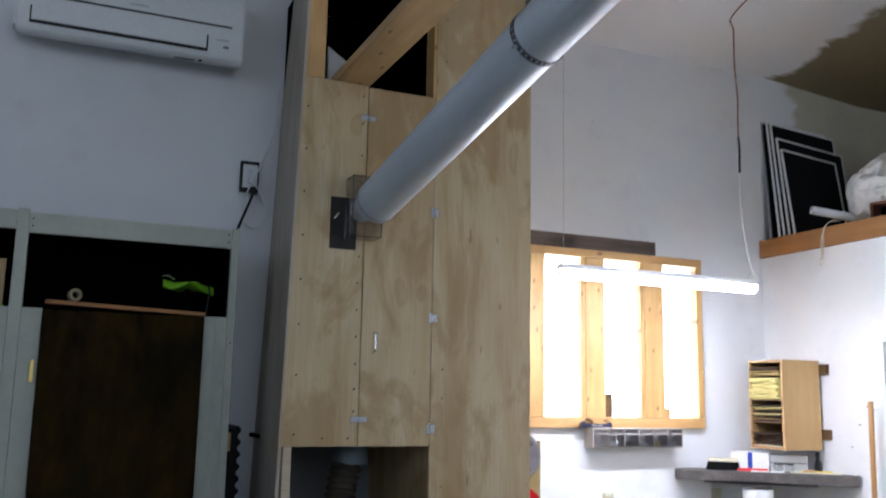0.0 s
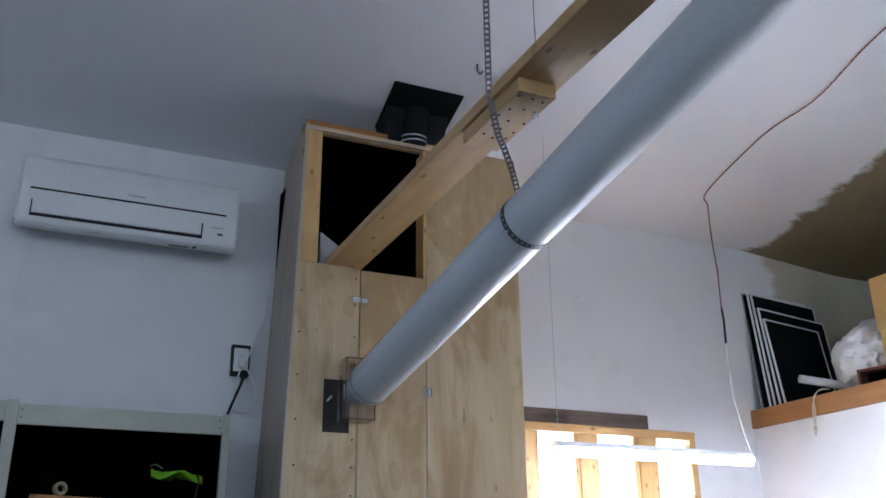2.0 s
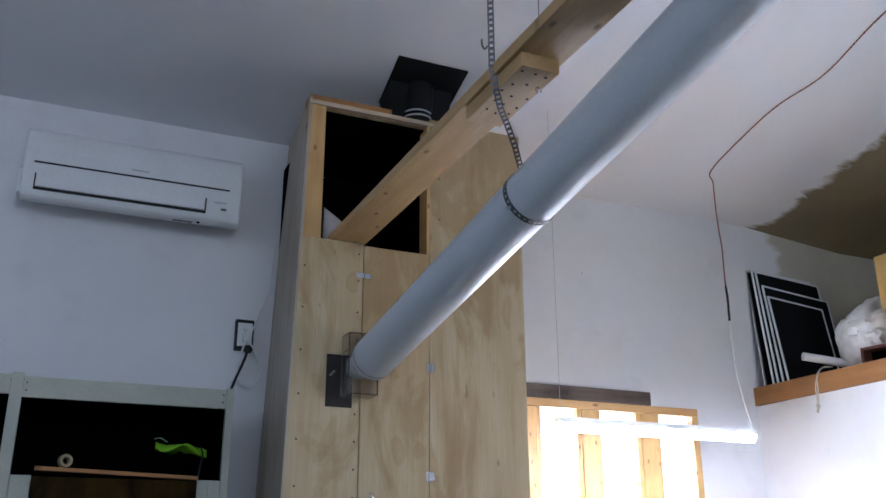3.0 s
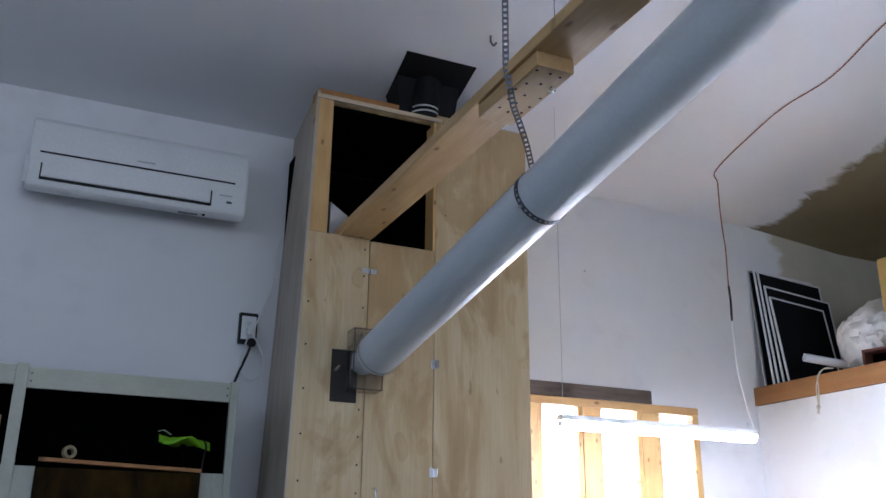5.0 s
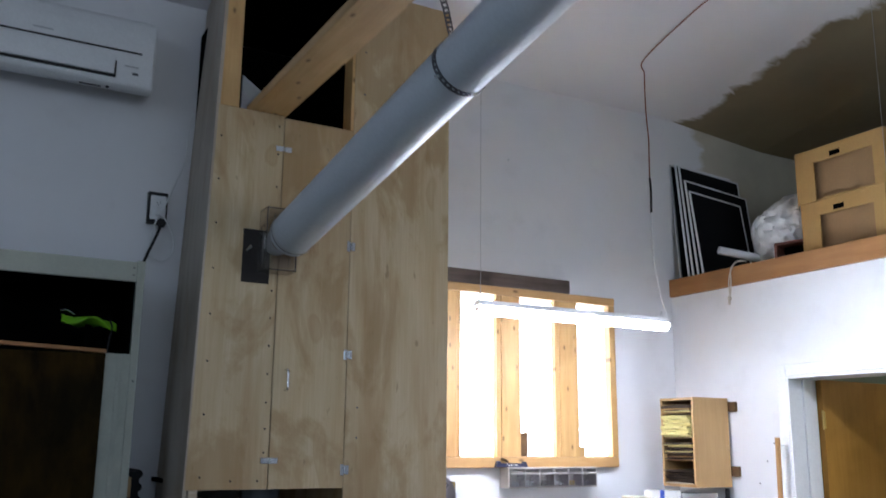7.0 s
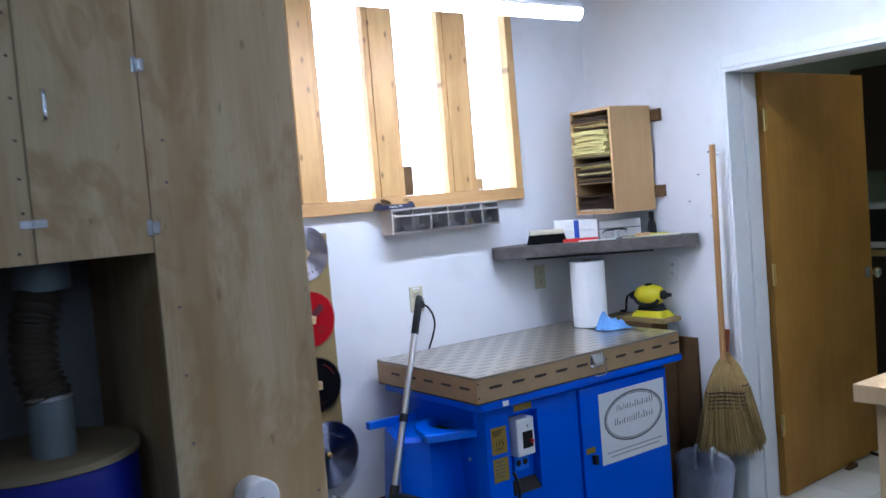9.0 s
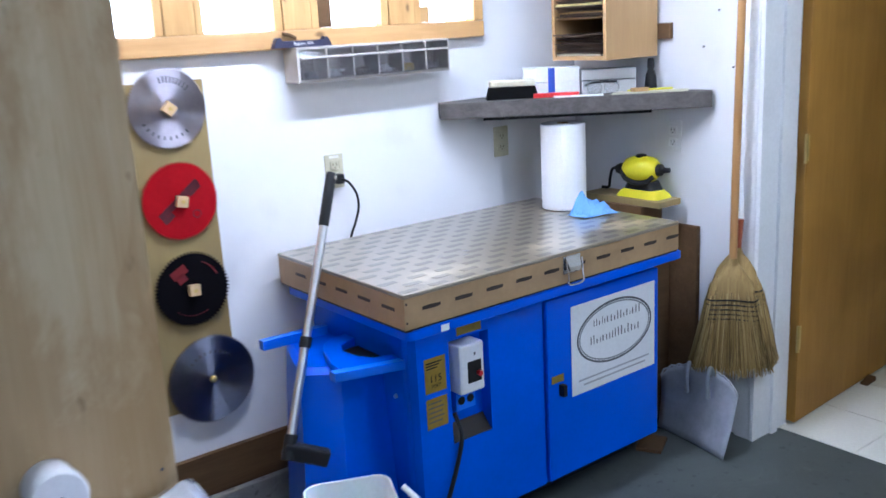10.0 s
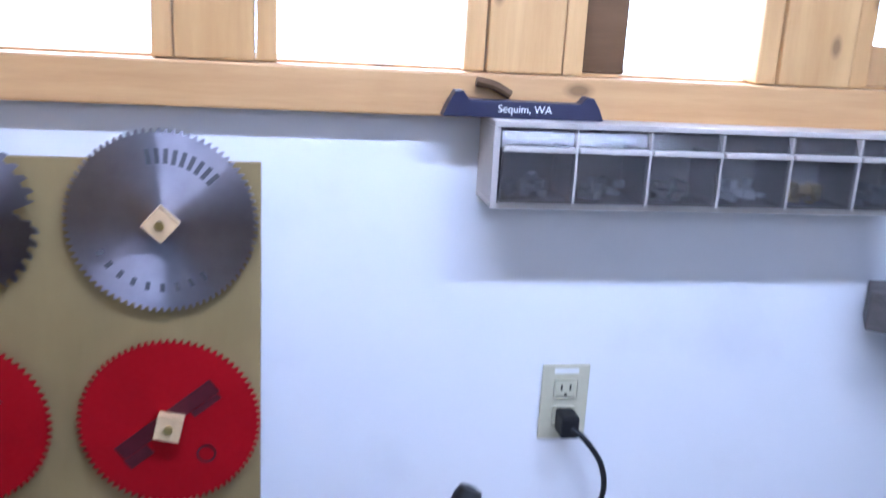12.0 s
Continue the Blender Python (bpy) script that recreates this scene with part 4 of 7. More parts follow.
def saw_blade(x, z, r, teeth, gullet, material, label, block=0.0, collar=0.0, prints=(), torn=False):
    y = NORTH - 0.026
    b = thing("circular_saw_blade", (x, y, z - r), label, "saw blade", "saw blades on the board")
    out = [(x + px, z + pz) for px, pz in blade_outline(r, teeth, gullet)]
    if torn:
        keep = []
        for i, (px, pz) in enumerate(blade_outline(r, teeth, gullet)):
            a = math.degrees(math.atan2(pz, px)) % 360
            k = 0.82 if (a % 60) < 9 else 1.0
            keep.append((x + px * k, z + pz * k))
        out = keep
    part("plate", prism([(px, y, pz) for px, pz in out], (0, 0.0026, 0)), material, b)
    part("arbor_peg", cyl((x, y + 0.003, z), (x, NORTH - 0.0122, z), 0.012, seg=12), WOODNUT, b)
    if collar:
        part("collar", lathe([(collar, 0), (collar, 0.002), (collar - 0.003, 0.003)], (x, y - 0.0005, z), (0, -1, 0), 40), BLADE, b, "bright round collar", True)
    if block:
        m = Matrix.Translation((x, y - 0.004, z)) @ Matrix.Rotation(radians(block), 4, "Y")
        part("wood_block", box(-0.0165, 0.0165, -0.016, 0.003, -0.0165, 0.0165, 0.001, m=m), WOODNUT, b, "square pale wood retaining block")
        part("peg_end", cyl((x, y - 0.0205, z), (x, y - 0.0225, z), 0.006, seg=10), BRASS, b)
    else:
        part("knob", lathe([(0.012, 0), (0.012, 0.006), (0.008, 0.010)], (x, y - 0.0004, z), (0, -1, 0), 14), BRASS, b, "small brass nut", True)
    for kind, mat_, r0, a0, a1, dz in prints:
        if kind == "arc":
            n = 9
            bm = None
            for i in range(n):
                a = radians(a0 + (a1 - a0) * (i + 0.5) / n)
                m = Matrix.Translation((x + r0 * math.cos(a), y - 0.0006, z + r0 * math.sin(a))) @ Matrix.Rotation(-a, 4, "Y")
                bm = box(-dz / 2, dz / 2, -0.0002, 0.0004, -0.0028, 0.0028, m=m, bm=bm)
            part("print", bm, mat_, b, "illegible printed marking")
        else:
            m = Matrix.Translation((x + r0 * math.cos(radians(a1)), y - 0.0006, z + r0 * math.sin(radians(a1)))) @ Matrix.Rotation(radians(a0), 4, "Y")
            part("print", box(-dz / 2, dz / 2, -0.0002, 0.0004, -0.014, 0.014, m=m), mat_, b, "dark printed marking")
    return b


R = 0.1175
saw_blade(3.186, 1.330, 0.117, 42, 0.010, BLADEDARK, "dark worn steel saw blade with coarse notched rim", collar=0.052, torn=True)
saw_blade(3.446, 1.330, R, 80, 0.006, BLADE, "bright steel saw blade with a fine-toothed rim", block=42, prints=(("arc", GREYPRINT, 0.083, 104, 38, 0.019), ("arc", GREYPRINT, 0.085, 202, 312, 0.011)))
saw_blade(3.186, 1.060, R, 72, 0.006, RED, "red coated circular saw blade", block=4, prints=(("bar", REDPRINT, 0.060, 62, 58, 0.062), ("bar", REDPRINT, 0.064, -62, 290, 0.060)))
rb = saw_blade(3.450, 1.058, R, 80, 0.006, RED, "red coated circular saw blade with a dark printed band", block=12)
bm_ = Matrix.Translation((3.450, NORTH - 0.0266, 1.058)) @ Matrix.Rotation(radians(-38), 4, "Y")
part("print", box(-0.078, 0.078, -0.0002, 0.0004, -0.004, 0.017, m=bm_), REDPRINT, rb, "dark printed band")
part("print", box(-0.080, -0.042, -0.0002, 0.0004, -0.020, -0.0045, m=bm_), REDPRINT, rb, "dark printed block")
part("print", box(0.030, 0.074, -0.0002, 0.0004, -0.013, -0.0045, m=bm_), REDPRINT, rb, "dark printed block")
part("print", lathe([(0.010, 0), (0.013, 0), (0.013, 0.0005), (0.010, 0.0005)], (3.496, NORTH - 0.0262, 1.013), (0, -1, 0), 24, cap=False), REDPRINT, rb, "round printed mark")
# dark steel on the rim paints the shadows of the tooth tips
saw_blade(3.188, 0.795, R, 44, 0.011, BLADEDARK, "bright steel saw blade with a stepped face and shaded coarse teeth", collar=0.094)
saw_blade(3.454, 0.785, R, 64, 0.008, BLACKCOAT, "black coated circular saw blade with red print", block=3, prints=(("bar", REDMARK, 0.070, -28, 122, 0.052), ("bar", REDMARK, 0.050, -28, 128, 0.030), ("arc", REDMARK, 0.088, 66, 22, 0.004), ("arc", REDMARK, 0.082, 225, 300, 0.003)))
saw_blade(3.175, 0.490, R, 72, 0.006, RED, "red coated circular saw blade low on the board")
saw_blade(3.482, 0.487, 0.143, 80, 0.007, BLADEBLUE, "dark grey steel saw blade low on the board", prints=(("arc", GREYPRINT, 0.088, 40, 140, 0.010),))

# ---------------------------------------------------------------- bin cabinet under the window
bins = thing("bin_cabinet", (4.155, NORTH, 1.362), "wall-hung cabinet of six clear tilt-out bins", "storage bins")
BX0, BX1, BZ0, BZ1, BY = 3.846, 4.438, 1.369, 1.477, NORTH - 0.094
part("bottom", box(BX0, BX1, BY + 0.006, NORTH - 0.001, BZ0, BZ0 + 0.007, 0.001), BINSHELL, bins)
part("top", box(BX0, BX1, BY + 0.006, NORTH - 0.001, BZ1 - 0.007, BZ1, 0.001), BINSHELL, bins)
part("side", box(BX0, BX0 + 0.008, BY + 0.006, NORTH - 0.001, BZ0 + 0.0072, BZ1 - 0.0072), BINSHELL, bins)
part("side", box(BX1 - 0.008, BX1, BY + 0.006, NORTH - 0.001, BZ0 + 0.0072, BZ1 - 0.0072), BINSHELL, bins)
part("back", box(BX0 + 0.0082, BX1 - 0.0082, NORTH - 0.006, NORTH - 0.002, BZ0 + 0.0072, BZ1 - 0.0072), BINSHELL, bins)
bw = (BX1 - BX0 - 0.016) / 6
for i in range(6):
    x0 = BX0 + 0.008 + bw * i
    x1 = x0 + bw
    bm = box(x0 + 0.003, x1 - 0.003, BY + 0.004, NORTH - 0.012, BZ0 + 0.009, BZ0 + 0.011)
    for xa in (x0 + 0.003, x1 - 0.0045):
        box(xa, xa + 0.0015, BY + 0.004, NORTH - 0.012, BZ0 + 0.0112, BZ1 - 0.034, bm=bm)
    body = part("bin", bm, GREYPLASTIC, bins, "clear bin holding small hardware")
    rnd_ = random.Random(70 + i)
    bm = bmesh.new()
    for k in range(16):
        w_, d_, h_ = rnd_.uniform(0.008, 0.022), rnd_.uniform(0.006, 0.014), rnd_.uniform(0.004, 0.011)
        mm = Matrix.Translation((rnd_.uniform(x0 + 0.022, x1 - 0.022), rnd_.uniform(BY + 0.022, NORTH - 0.03), BZ0 + 0.0115 + h_ / 2 + 0.007 * (k // 6))) @ Matrix.Rotation(rnd_.uniform(0, 3.1), 4, "Z")
        box(-w_ / 2, w_ / 2, -d_ / 2, d_ / 2, -h_ / 2, h_ / 2, m=mm, bm=bm)
    part("hardware", bm, (STEELSHEET, GALV, KRAFT, PLASTICWHITE, BRASS, STEELSHEET)[i], body, "small loose hardware in the bin")
    bm = box(x0 + 0.0015, x1 - 0.0015, BY, BY + 0.003, BZ0 + 0.009, BZ1 - 0.030, 0.001)
    part("front", bm, CLEARBIN, body, "clear tilt-out front")
    part("lip", box(x0 + 0.002, x1 - 0.002, BY - 0.006, BY + 0.006, BZ1 - 0.036, BZ1 - 0.029, 0.002), BINSHELL, body)
    part("flap", prism([(x0 + 0.002, BY + 0.002, BZ1 - 0.028), (x0 + 0.002, BY + 0.012, BZ1 - 0.009), (x0 + 0.002, BY + 0.015, BZ1 - 0.009), (x0 + 0.002, BY + 0.005, BZ1 - 0.028)], (bw - 0.004, 0, 0)), CLEARBIN, body)
    part("edge", box(x1 - 0.0015, x1 + 0.0015, BY - 0.001, BY + 0.012, BZ0 + 0.008, BZ1 - 0.008), BINSHELL, body)

holder = thing("knife_holder", (3.888, NORTH - 0.05, 1.477), "navy plastic holder with white lettering resting on the bins", "holder")
ol = [(3.785, 1.4775), (3.992, 1.4775), (3.986, 1.492), (3.977, 1.506), (3.968, 1.507), (3.960, 1.498), (3.818, 1.499), (3.810, 1.510), (3.800, 1.509), (3.791, 1.492)]
part("body", prism([(x, NORTH - 0.062, z) for x, z in ol], (0, 0.024, 0), bevel=0.002), DARKBLUE, holder)
part("blade_handle", tube([(3.828, NORTH - 0.046, 1.520), (3.85, NORTH - 0.046, 1.516), (3.872, NORTH - 0.046, 1.505)], 0.006, 8, 5), DARKWOOD, holder)
lettering("Sequim, WA", 0.0135, Matrix.Translation((3.888, NORTH - 0.0645, 1.489)) @ Matrix.Rotation(radians(90), 4, "X"), PAPER, holder)


def receptacle(name, at, facing, plate, label, slots=True, h=0.114, w=0.070):
    """A duplex outlet: plate, two faces with slots, a screw. facing: turn about z."""
    o = thing(name, at, label, "outlet")
    m = Matrix.Translation(at) @ Matrix.Rotation(radians(facing), 4, "Z")
    part("plate", box(-w / 2, w / 2, -0.006, -0.0005, -h / 2, h / 2, 0.0025, m=m), plate, o)
    for dz in (0.021, -0.021):
        f = part("socket", box(-0.017, 0.017, -0.009, -0.0055, dz - 0.0145, dz + 0.0145, 0.004, m=m), plate, o)
        if slots:
            for dx in (-0.0065, 0.0065):
                part("slot", box(dx - 0.0012, dx + 0.0012, -0.0094, -0.0088, dz - 0.002, dz + 0.007, m=m), BLACK, f)
            part("slot", cyl(m @ Vector((0, -0.0094, dz - 0.008)), m @ Vector((0, -0.0088, dz - 0.008)), 0.0024, seg=8), BLACK, f)
    return o, m


o2, m2 = receptacle("wall_outlet", (3.994, NORTH, 1.069), 0, IVORY, "ivory duplex wall outlet with a black plug")
part("label", box(-0.018, 0.018, -0.0066, -0.0060, 0.044, 0.052, m=m2), PAPER, o2, "small printed label")
plug = thing("power_cord", (3.994, NORTH - 0.03, 0.85), "black plug and cord hanging from the wall outlet", "cord")
part("plug", box(3.981, 4.007, NORTH - 0.046, NORTH - 0.0098, 1.030, 1.062, 0.004), BLACK, plug)
part("cord", tube([(3.996, NORTH - 0.044, 1.046), (4.012, NORTH - 0.058, 1.035), (4.04, NORTH - 0.055, 0.995), (4.052, NORTH - 0.045, 0.945), (4.040, NORTH - 0.036, 0.89), (4.022, NORTH - 0.030, 0.84), (4.018, NORTH - 0.028, 0.76)], 0.0042, 8, 8), BLACK, plug, "", True)
receptacle("wall_outlet", (4.735, NORTH, 1.080), 0, IVORY, "ivory duplex wall outlet in the corner below the shelf")
receptacle("wall_switch", (EAST, 4.985, 1.083), -90, PLASTICWHITE, "white wall plate beside the doorway", True)

# ---------------------------------------------------------------- corner shelf
shelf = thing("corner_shelf", (4.9, 5.2, 1.20), "weathered grey corner shelf with a diagonal front edge", "shelf")
SZ0, SZ1 = 1.197, 1.253
part("shelf_board", prism([(4.447, NORTH - 0.001, SZ0), (4.409, 5.418, SZ0), (5.118, 4.803, SZ0), (EAST - 0.001, 4.826, SZ0), (EAST - 0.001, NORTH - 0.001, SZ0)], (0, 0, SZ1 - SZ0), bevel=0.002), GREYWOOD, shelf)
sd = Vector((5.118 - 4.405, 4.803 - 5.418, 0)).normalized()
sn = Vector((-sd.y, sd.x, 0))


def on_shelf(u, v, z=SZ1):
    """Along the front edge, back from it."""
    return Vector((4.405, 5.418, z)) + sd * u + sn * v


a, b = on_shelf(0.15, 0.03, SZ0), on_shelf(0.74, 0.03, SZ0)
part("steel_strip", prism([a, b, b + sn * 0.02, a + sn * 0.02], (0, 0, -0.012)), BLACKMETAL, shelf, "black steel strip under the edge")

fm = Matrix(((sd.x, sn.x, 0, 0), (sd.y, sn.y, 0, 0), (0, 0, 1, 0), (0, 0, 0, 1)))


def shelf_m(u, v, z=SZ1, rz=0.0):
    return Matrix.Translation(on_shelf(u, v, z)) @ fm @ Matrix.Rotation(radians(rz), 4, "Z")


br = thing("bench_brush", tuple(on_shelf(0.22, 0.1)), "black bristle bench brush with a cream wooden back", "brush")
m = shelf_m(0.255, 0.075, SZ1, 6) @ Matrix.Scale(1.22, 4)
part("bristles", loft([[m @ Vector(p) for p in ((-0.075, -0.03, 0.001), (0.075, -0.03, 0.001), (0.075, 0.03, 0.001), (-0.075, 0.03, 0.001))], [m @ Vector(p) for p in ((-0.066, -0.02, 0.036), (0.066, -0.02, 0.036), (0.066, 0.02, 0.036), (-0.066, 0.02, 0.036))]]), BRISTLE, br)
part("back", box(-0.066, 0.066, -0.023, 0.023, 0.0365, 0.054, 0.005, m=m), BRUSHBACK, br, "cream painted brush back")
sb = thing("small_parts_box", tuple(on_shelf(0.4, 0.2)), "white cardboard boxes with a blue stripe", "box")
m = shelf_m(0.40, 0.19, SZ1, 0)
part("lower_box", box(-0.10, 0.10, -0.06, 0.06, 0.001, 0.048, 0.002, m=m), PAPER, sb)
part("upper_box", box(-0.10, 0.10, -0.06, 0.06, 0.050, 0.098, 0.002, m=m), PAPER, sb)
part("stripe", box(-0.012, 0.012, -0.0612, -0.0602, 0.001, 0.098, m=m), plain("blue_stripe", (0.04, 0.09, 0.5), 0.5), sb, "blue stripe")
gb = thing("grey_box", tuple(on_shelf(0.56, 0.2)), "grey cardboard carton behind the tools on the shelf", "box")
m = shelf_m(0.585, 0.17, SZ1, 0)
part("carton", box(-0.078, 0.115, -0.05, 0.05, 0.001, 0.085, 0.002, m=m), plain("grey_card", (0.50, 0.50, 0.50), 0.8), gb)
part("seam", box(-0.078, 0.115, -0.0512, -0.0502, 0.045, 0.049, m=m), BLACK, gb)
solo("scraper", box(-0.085, 0.075, -0.012, 0.012, 0.001, 0.016, 0.002, m=shelf_m(0.415, 0.05, SZ1, -4)), plain("red_plastic", (0.62, 0.02, 0.02), 0.45), "red plastic scraper lying on the shelf", "scraper")
sg = thing("safety_glasses", tuple(on_shelf(0.58, 0.08)), "smoky safety glasses lying on the shelf", "glasses")
for du in (-0.03, 0.03):
    m = shelf_m(0.575 + du, 0.055, SZ1)
    part("lens", lathe([(0.026, -0.002), (0.028, 0), (0.026, 0.003)], m @ Vector((0, 0, 0.027)), m.to_3x3() @ Vector((0.15, -1, 0.2)), 18), SMOKED, sg)
part("frame", tube([shelf_m(0.52, 0.12) @ Vector((0, 0, 0.03)), shelf_m(0.535, 0.06) @ Vector((0, 0, 0.042)), shelf_m(0.575, 0.05) @ Vector((0, 0, 0.045)), shelf_m(0.62, 0.06) @ Vector((0, 0, 0.042)), shelf_m(0.63, 0.12) @ Vector((0, 0, 0.03))], 0.004, 6, 5), BLACK, sg)
solo("spray_bottle", lathe([(0.020, 0.001), (0.022, 0.008), (0.019, 0.05), (0.011, 0.075), (0.013, 0.085), (0.012, 0.112), (0.008, 0.114)], on_shelf(0.755, 0.14), seg=20), BLACK, "small black bottle standing on the shelf", "bottle", smooth=True)
solo("paper_sheet", prism([on_shelf(0.60, 0.02, SZ1 + 0.001), on_shelf(0.86, 0.015, SZ1 + 0.001), on_shelf(0.88, 0.09, SZ1 + 0.001), on_shelf(0.62, 0.10, SZ1 + 0.001)], (0, 0, 0.004)), BUFF, "buff papers lying on the shelf", "paper")
solo("white_board", prism([on_shelf(0.40, 0.008, SZ1 + 0.001), on_shelf(0.57, 0.008, SZ1 + 0.001), on_shelf(0.57, 0.035, SZ1 + 0.001), on_shelf(0.40, 0.035, SZ1 + 0.001)], (0, 0, 0.005)), PAPER, "thin white strip along the shelf edge", "strip")

# ---------------------------------------------------------------- folder rack on the east wall
rack = thing("folder_rack", (5.0, 5.17, 1.375), "maple wall rack packed with sandpaper folders", "rack")
KX, KY0, KY1, KZ0, KZ1 = 4.850, 5.045, 5.305, 1.372, 1.866
part("side", box(KX, EAST - 0.022, KY0, KY0 + 0.014, KZ0, KZ1, 0.0015), RACKWOOD, rack)
part("side", box(KX, EAST - 0.022, KY1 - 0.014, KY1, KZ0, KZ1, 0.0015), RACKWOOD, rack)
part("top", box(KX + 0.001, EAST - 0.022, KY0 + 0.0142, KY1 - 0.0142, KZ1 - 0.014, KZ1 - 0.001), RACKWOOD, rack)
part("bottom", box(KX + 0.001, EAST - 0.022, KY0 + 0.0142, KY1 - 0.0142, KZ0 + 0.001, KZ0 + 0.016), RACKWOOD, rack)
part("back", box(EAST - 0.030, EAST - 0.023, KY0 + 0.0142, KY1 - 0.0142, KZ0 + 0.0162, KZ1 - 0.0142), RACKWOOD, rack)
for z in (1.780, 1.640, 1.515):
    part("divider", box(KX + 0.012, EAST - 0.031, KY0 + 0.0142, KY1 - 0.0142, z, z + 0.005), RACKWOOD, rack)
for z in (1.79, 1.43):
    part("cleat", box(EAST - 0.0215, EAST - 0.001, KY0 - 0.052, KY1 + 0.03, z, z + 0.056, 0.002), DARKWOOD, rack, "darker wooden cleat")
rnd = random.Random(11)
stack_plan = [(1.389, 6, KRAFT), (1.432, 5, KRAFT), (1.522, 14, KRAFT), (1.647, 12, MANILA), (1.788, 6, KRAFT)]
for z, n, mt in stack_plan:
    for i in range(n):
        th = rnd.uniform(0.0035, 0.008) if mt is not MANILA else rnd.uniform(0.006, 0.011)
        out = rnd.uniform(-0.022, 0.022) if mt is not MANILA else rnd.uniform(-0.03, 0.006)
        mm = mt if rnd.random() < 0.8 else (BUFF if mt is MANILA else rnd.choice((MANILA, BUFF, CARDBOARD)))
        bend = rnd.uniform(-0.004, 0.004)
        y0, y1 = KY0 + 0.018 + rnd.uniform(0, 0.012), KY1 - 0.018 - rnd.uniform(0, 0.012)
        ym = (y0 + y1) / 2
        o = [(KX + out, y0, z + bend), (KX + out - 0.004, ym, z - bend), (KX + out, y1, z + bend * 0.5)]
        bm = loft([[p, (p[0] + 0.23, p[1], p[2]), (p[0] + 0.23, p[1], p[2] + th), (p[0], p[1], p[2] + th)] for p in o])
        solo("folder", bm, mm, "yellow sandpaper folder on the rack" if mm is MANILA else "dark sandpaper sheets on the rack" if mm is KRAFT else "buff folder on the rack", "folder", "folders in the rack")
        z += th + 0.0015

# ---------------------------------------------------------------- the table saw
saw = thing("table_saw", (4.3, 5.1, 0), "blue enamelled cabinet table saw", "table saw")
FY = 4.80
secs = [rounded(3.83, 4.79, FY + 0.045, 5.36, 0.07, 0.03), rounded(3.80, 4.815, FY + 0.041, 5.38, 0.075, 0.03), rounded(3.80, 4.815, FY + 0.041, 5.38, 0.69, 0.03), rounded(3.79, 4.83, FY + 0.030, 5.39, 0.704, 0.03), rounded(3.748, 4.885, FY - 0.050, 5.41, 0.714, 0.02), rounded(3.744, 4.890, FY - 0.054, 5.41, 0.716, 0.02), rounded(3.744, 4.890, FY - 0.054, 5.41, 0.739, 0.02), rounded(3.75, 4.88, FY - 0.048, 5.40, 0.744, 0.02)]
part("cabinet", loft(secs), BLUE, saw, "", True)
RX0, RX1, RZ0, RZ1 = 3.915, 4.062, 0.345, 0.660
bm = pane_hole(3.802, 4.277, 0.082, 0.700, FY, FY + 0.0408, RX0, RX1, RZ0, RZ1)
bmesh.ops.remove_doubles(bm, verts=bm.verts, dist=0.0004)
part("front_panel", bm, BLUE, saw)
part("front_edge", box(4.2775, 4.814, FY + 0.006, FY + 0.0408, 0.082, 0.700), BLUE, saw)
sdoor = part("door", box(4.286, 4.812, FY - 0.012, FY + 0.005, 0.088, 0.690, 0.005), BLUE, saw, "blue access door")
part("plinth", box(3.85, 4.77, FY + 0.09, 5.33, 0.0, 0.0695), BLACK, saw)
part("recess_ramp", prism([(RX0 + 0.0005, FY + 0.002, RZ0 + 0.0005), (RX0 + 0.0005, FY + 0.040, RZ0 + 0.0005), (RX0 + 0.0005, FY + 0.040, RZ0 + 0.045)], (RX1 - RX0 - 0.001, 0, 0)), DARKPLATE, saw, "dark ramp at the foot of the recess")
sw = part("switch_box", box(3.935, 4.024, FY - 0.022, FY + 0.0405, 0.495, 0.642, 0.007), PLASTICWHITE, saw, "white magnetic switch box")
part("switch_window", box(3.962, 4.012, FY - 0.0245, FY - 0.0215, 0.525, 0.590, 0.002), BLACK, sw)
part("stop_button", cyl((4.000, FY - 0.0245, 0.551), (4.000, FY - 0.036, 0.551), 0.008, seg=14), plain("red_button", (0.5, 0.01, 0.02), 0.4), sw, "small red stop button")
part("lamp_dot", box(3.987, 3.993, FY - 0.0228, FY - 0.0218, 0.606, 0.614), GREYPRINT, sw)
so = part("socket_plate", box(3.945, 4.018, FY + 0.018, FY + 0.0405, 0.430, 0.490, 0.002), BLUEPALE, saw)
for x in (3.965, 3.998):
    part("socket", cyl((x, FY + 0.0165, 0.460), (x, FY + 0.0179, 0.460), 0.0125, seg=18), BLACK, so)
lab = part("warning_label", box(3.826, 3.900, FY - 0.0012, FY - 0.0004, 0.525, 0.628), YELLOWLABEL, saw, "yellow warning label")
for i, z in enumerate((0.612, 0.604, 0.596)):
    part("text_bar", box(3.832, 3.886 - 0.008 * i, FY - 0.0018, FY - 0.0012, z, z + 0.004), BLACK, lab)
lettering("115", 0.030, Matrix.Translation((3.863, FY - 0.002, 0.565)) @ Matrix.Rotation(radians(90), 4, "X"), BLACK, lab)
lettering("VOLT", 0.013, Matrix.Translation((3.863, FY - 0.002, 0.544)) @ Matrix.Rotation(radians(90), 4, "X"), BLACK, lab)
lab2 = part("warning_label", box(3.826, 3.900, FY - 0.0012, FY - 0.0004, 0.418, 0.508), YELLOWLABEL, saw, "yellow warning label")
for i in range(5):
    part("text_bar", box(3.832, 3.880 + 0.006 * (i % 2), FY - 0.0018, FY - 0.0012, 0.492 - 0.014 * i, 0.496 - 0.014 * i), GREYPRINT, lab2)
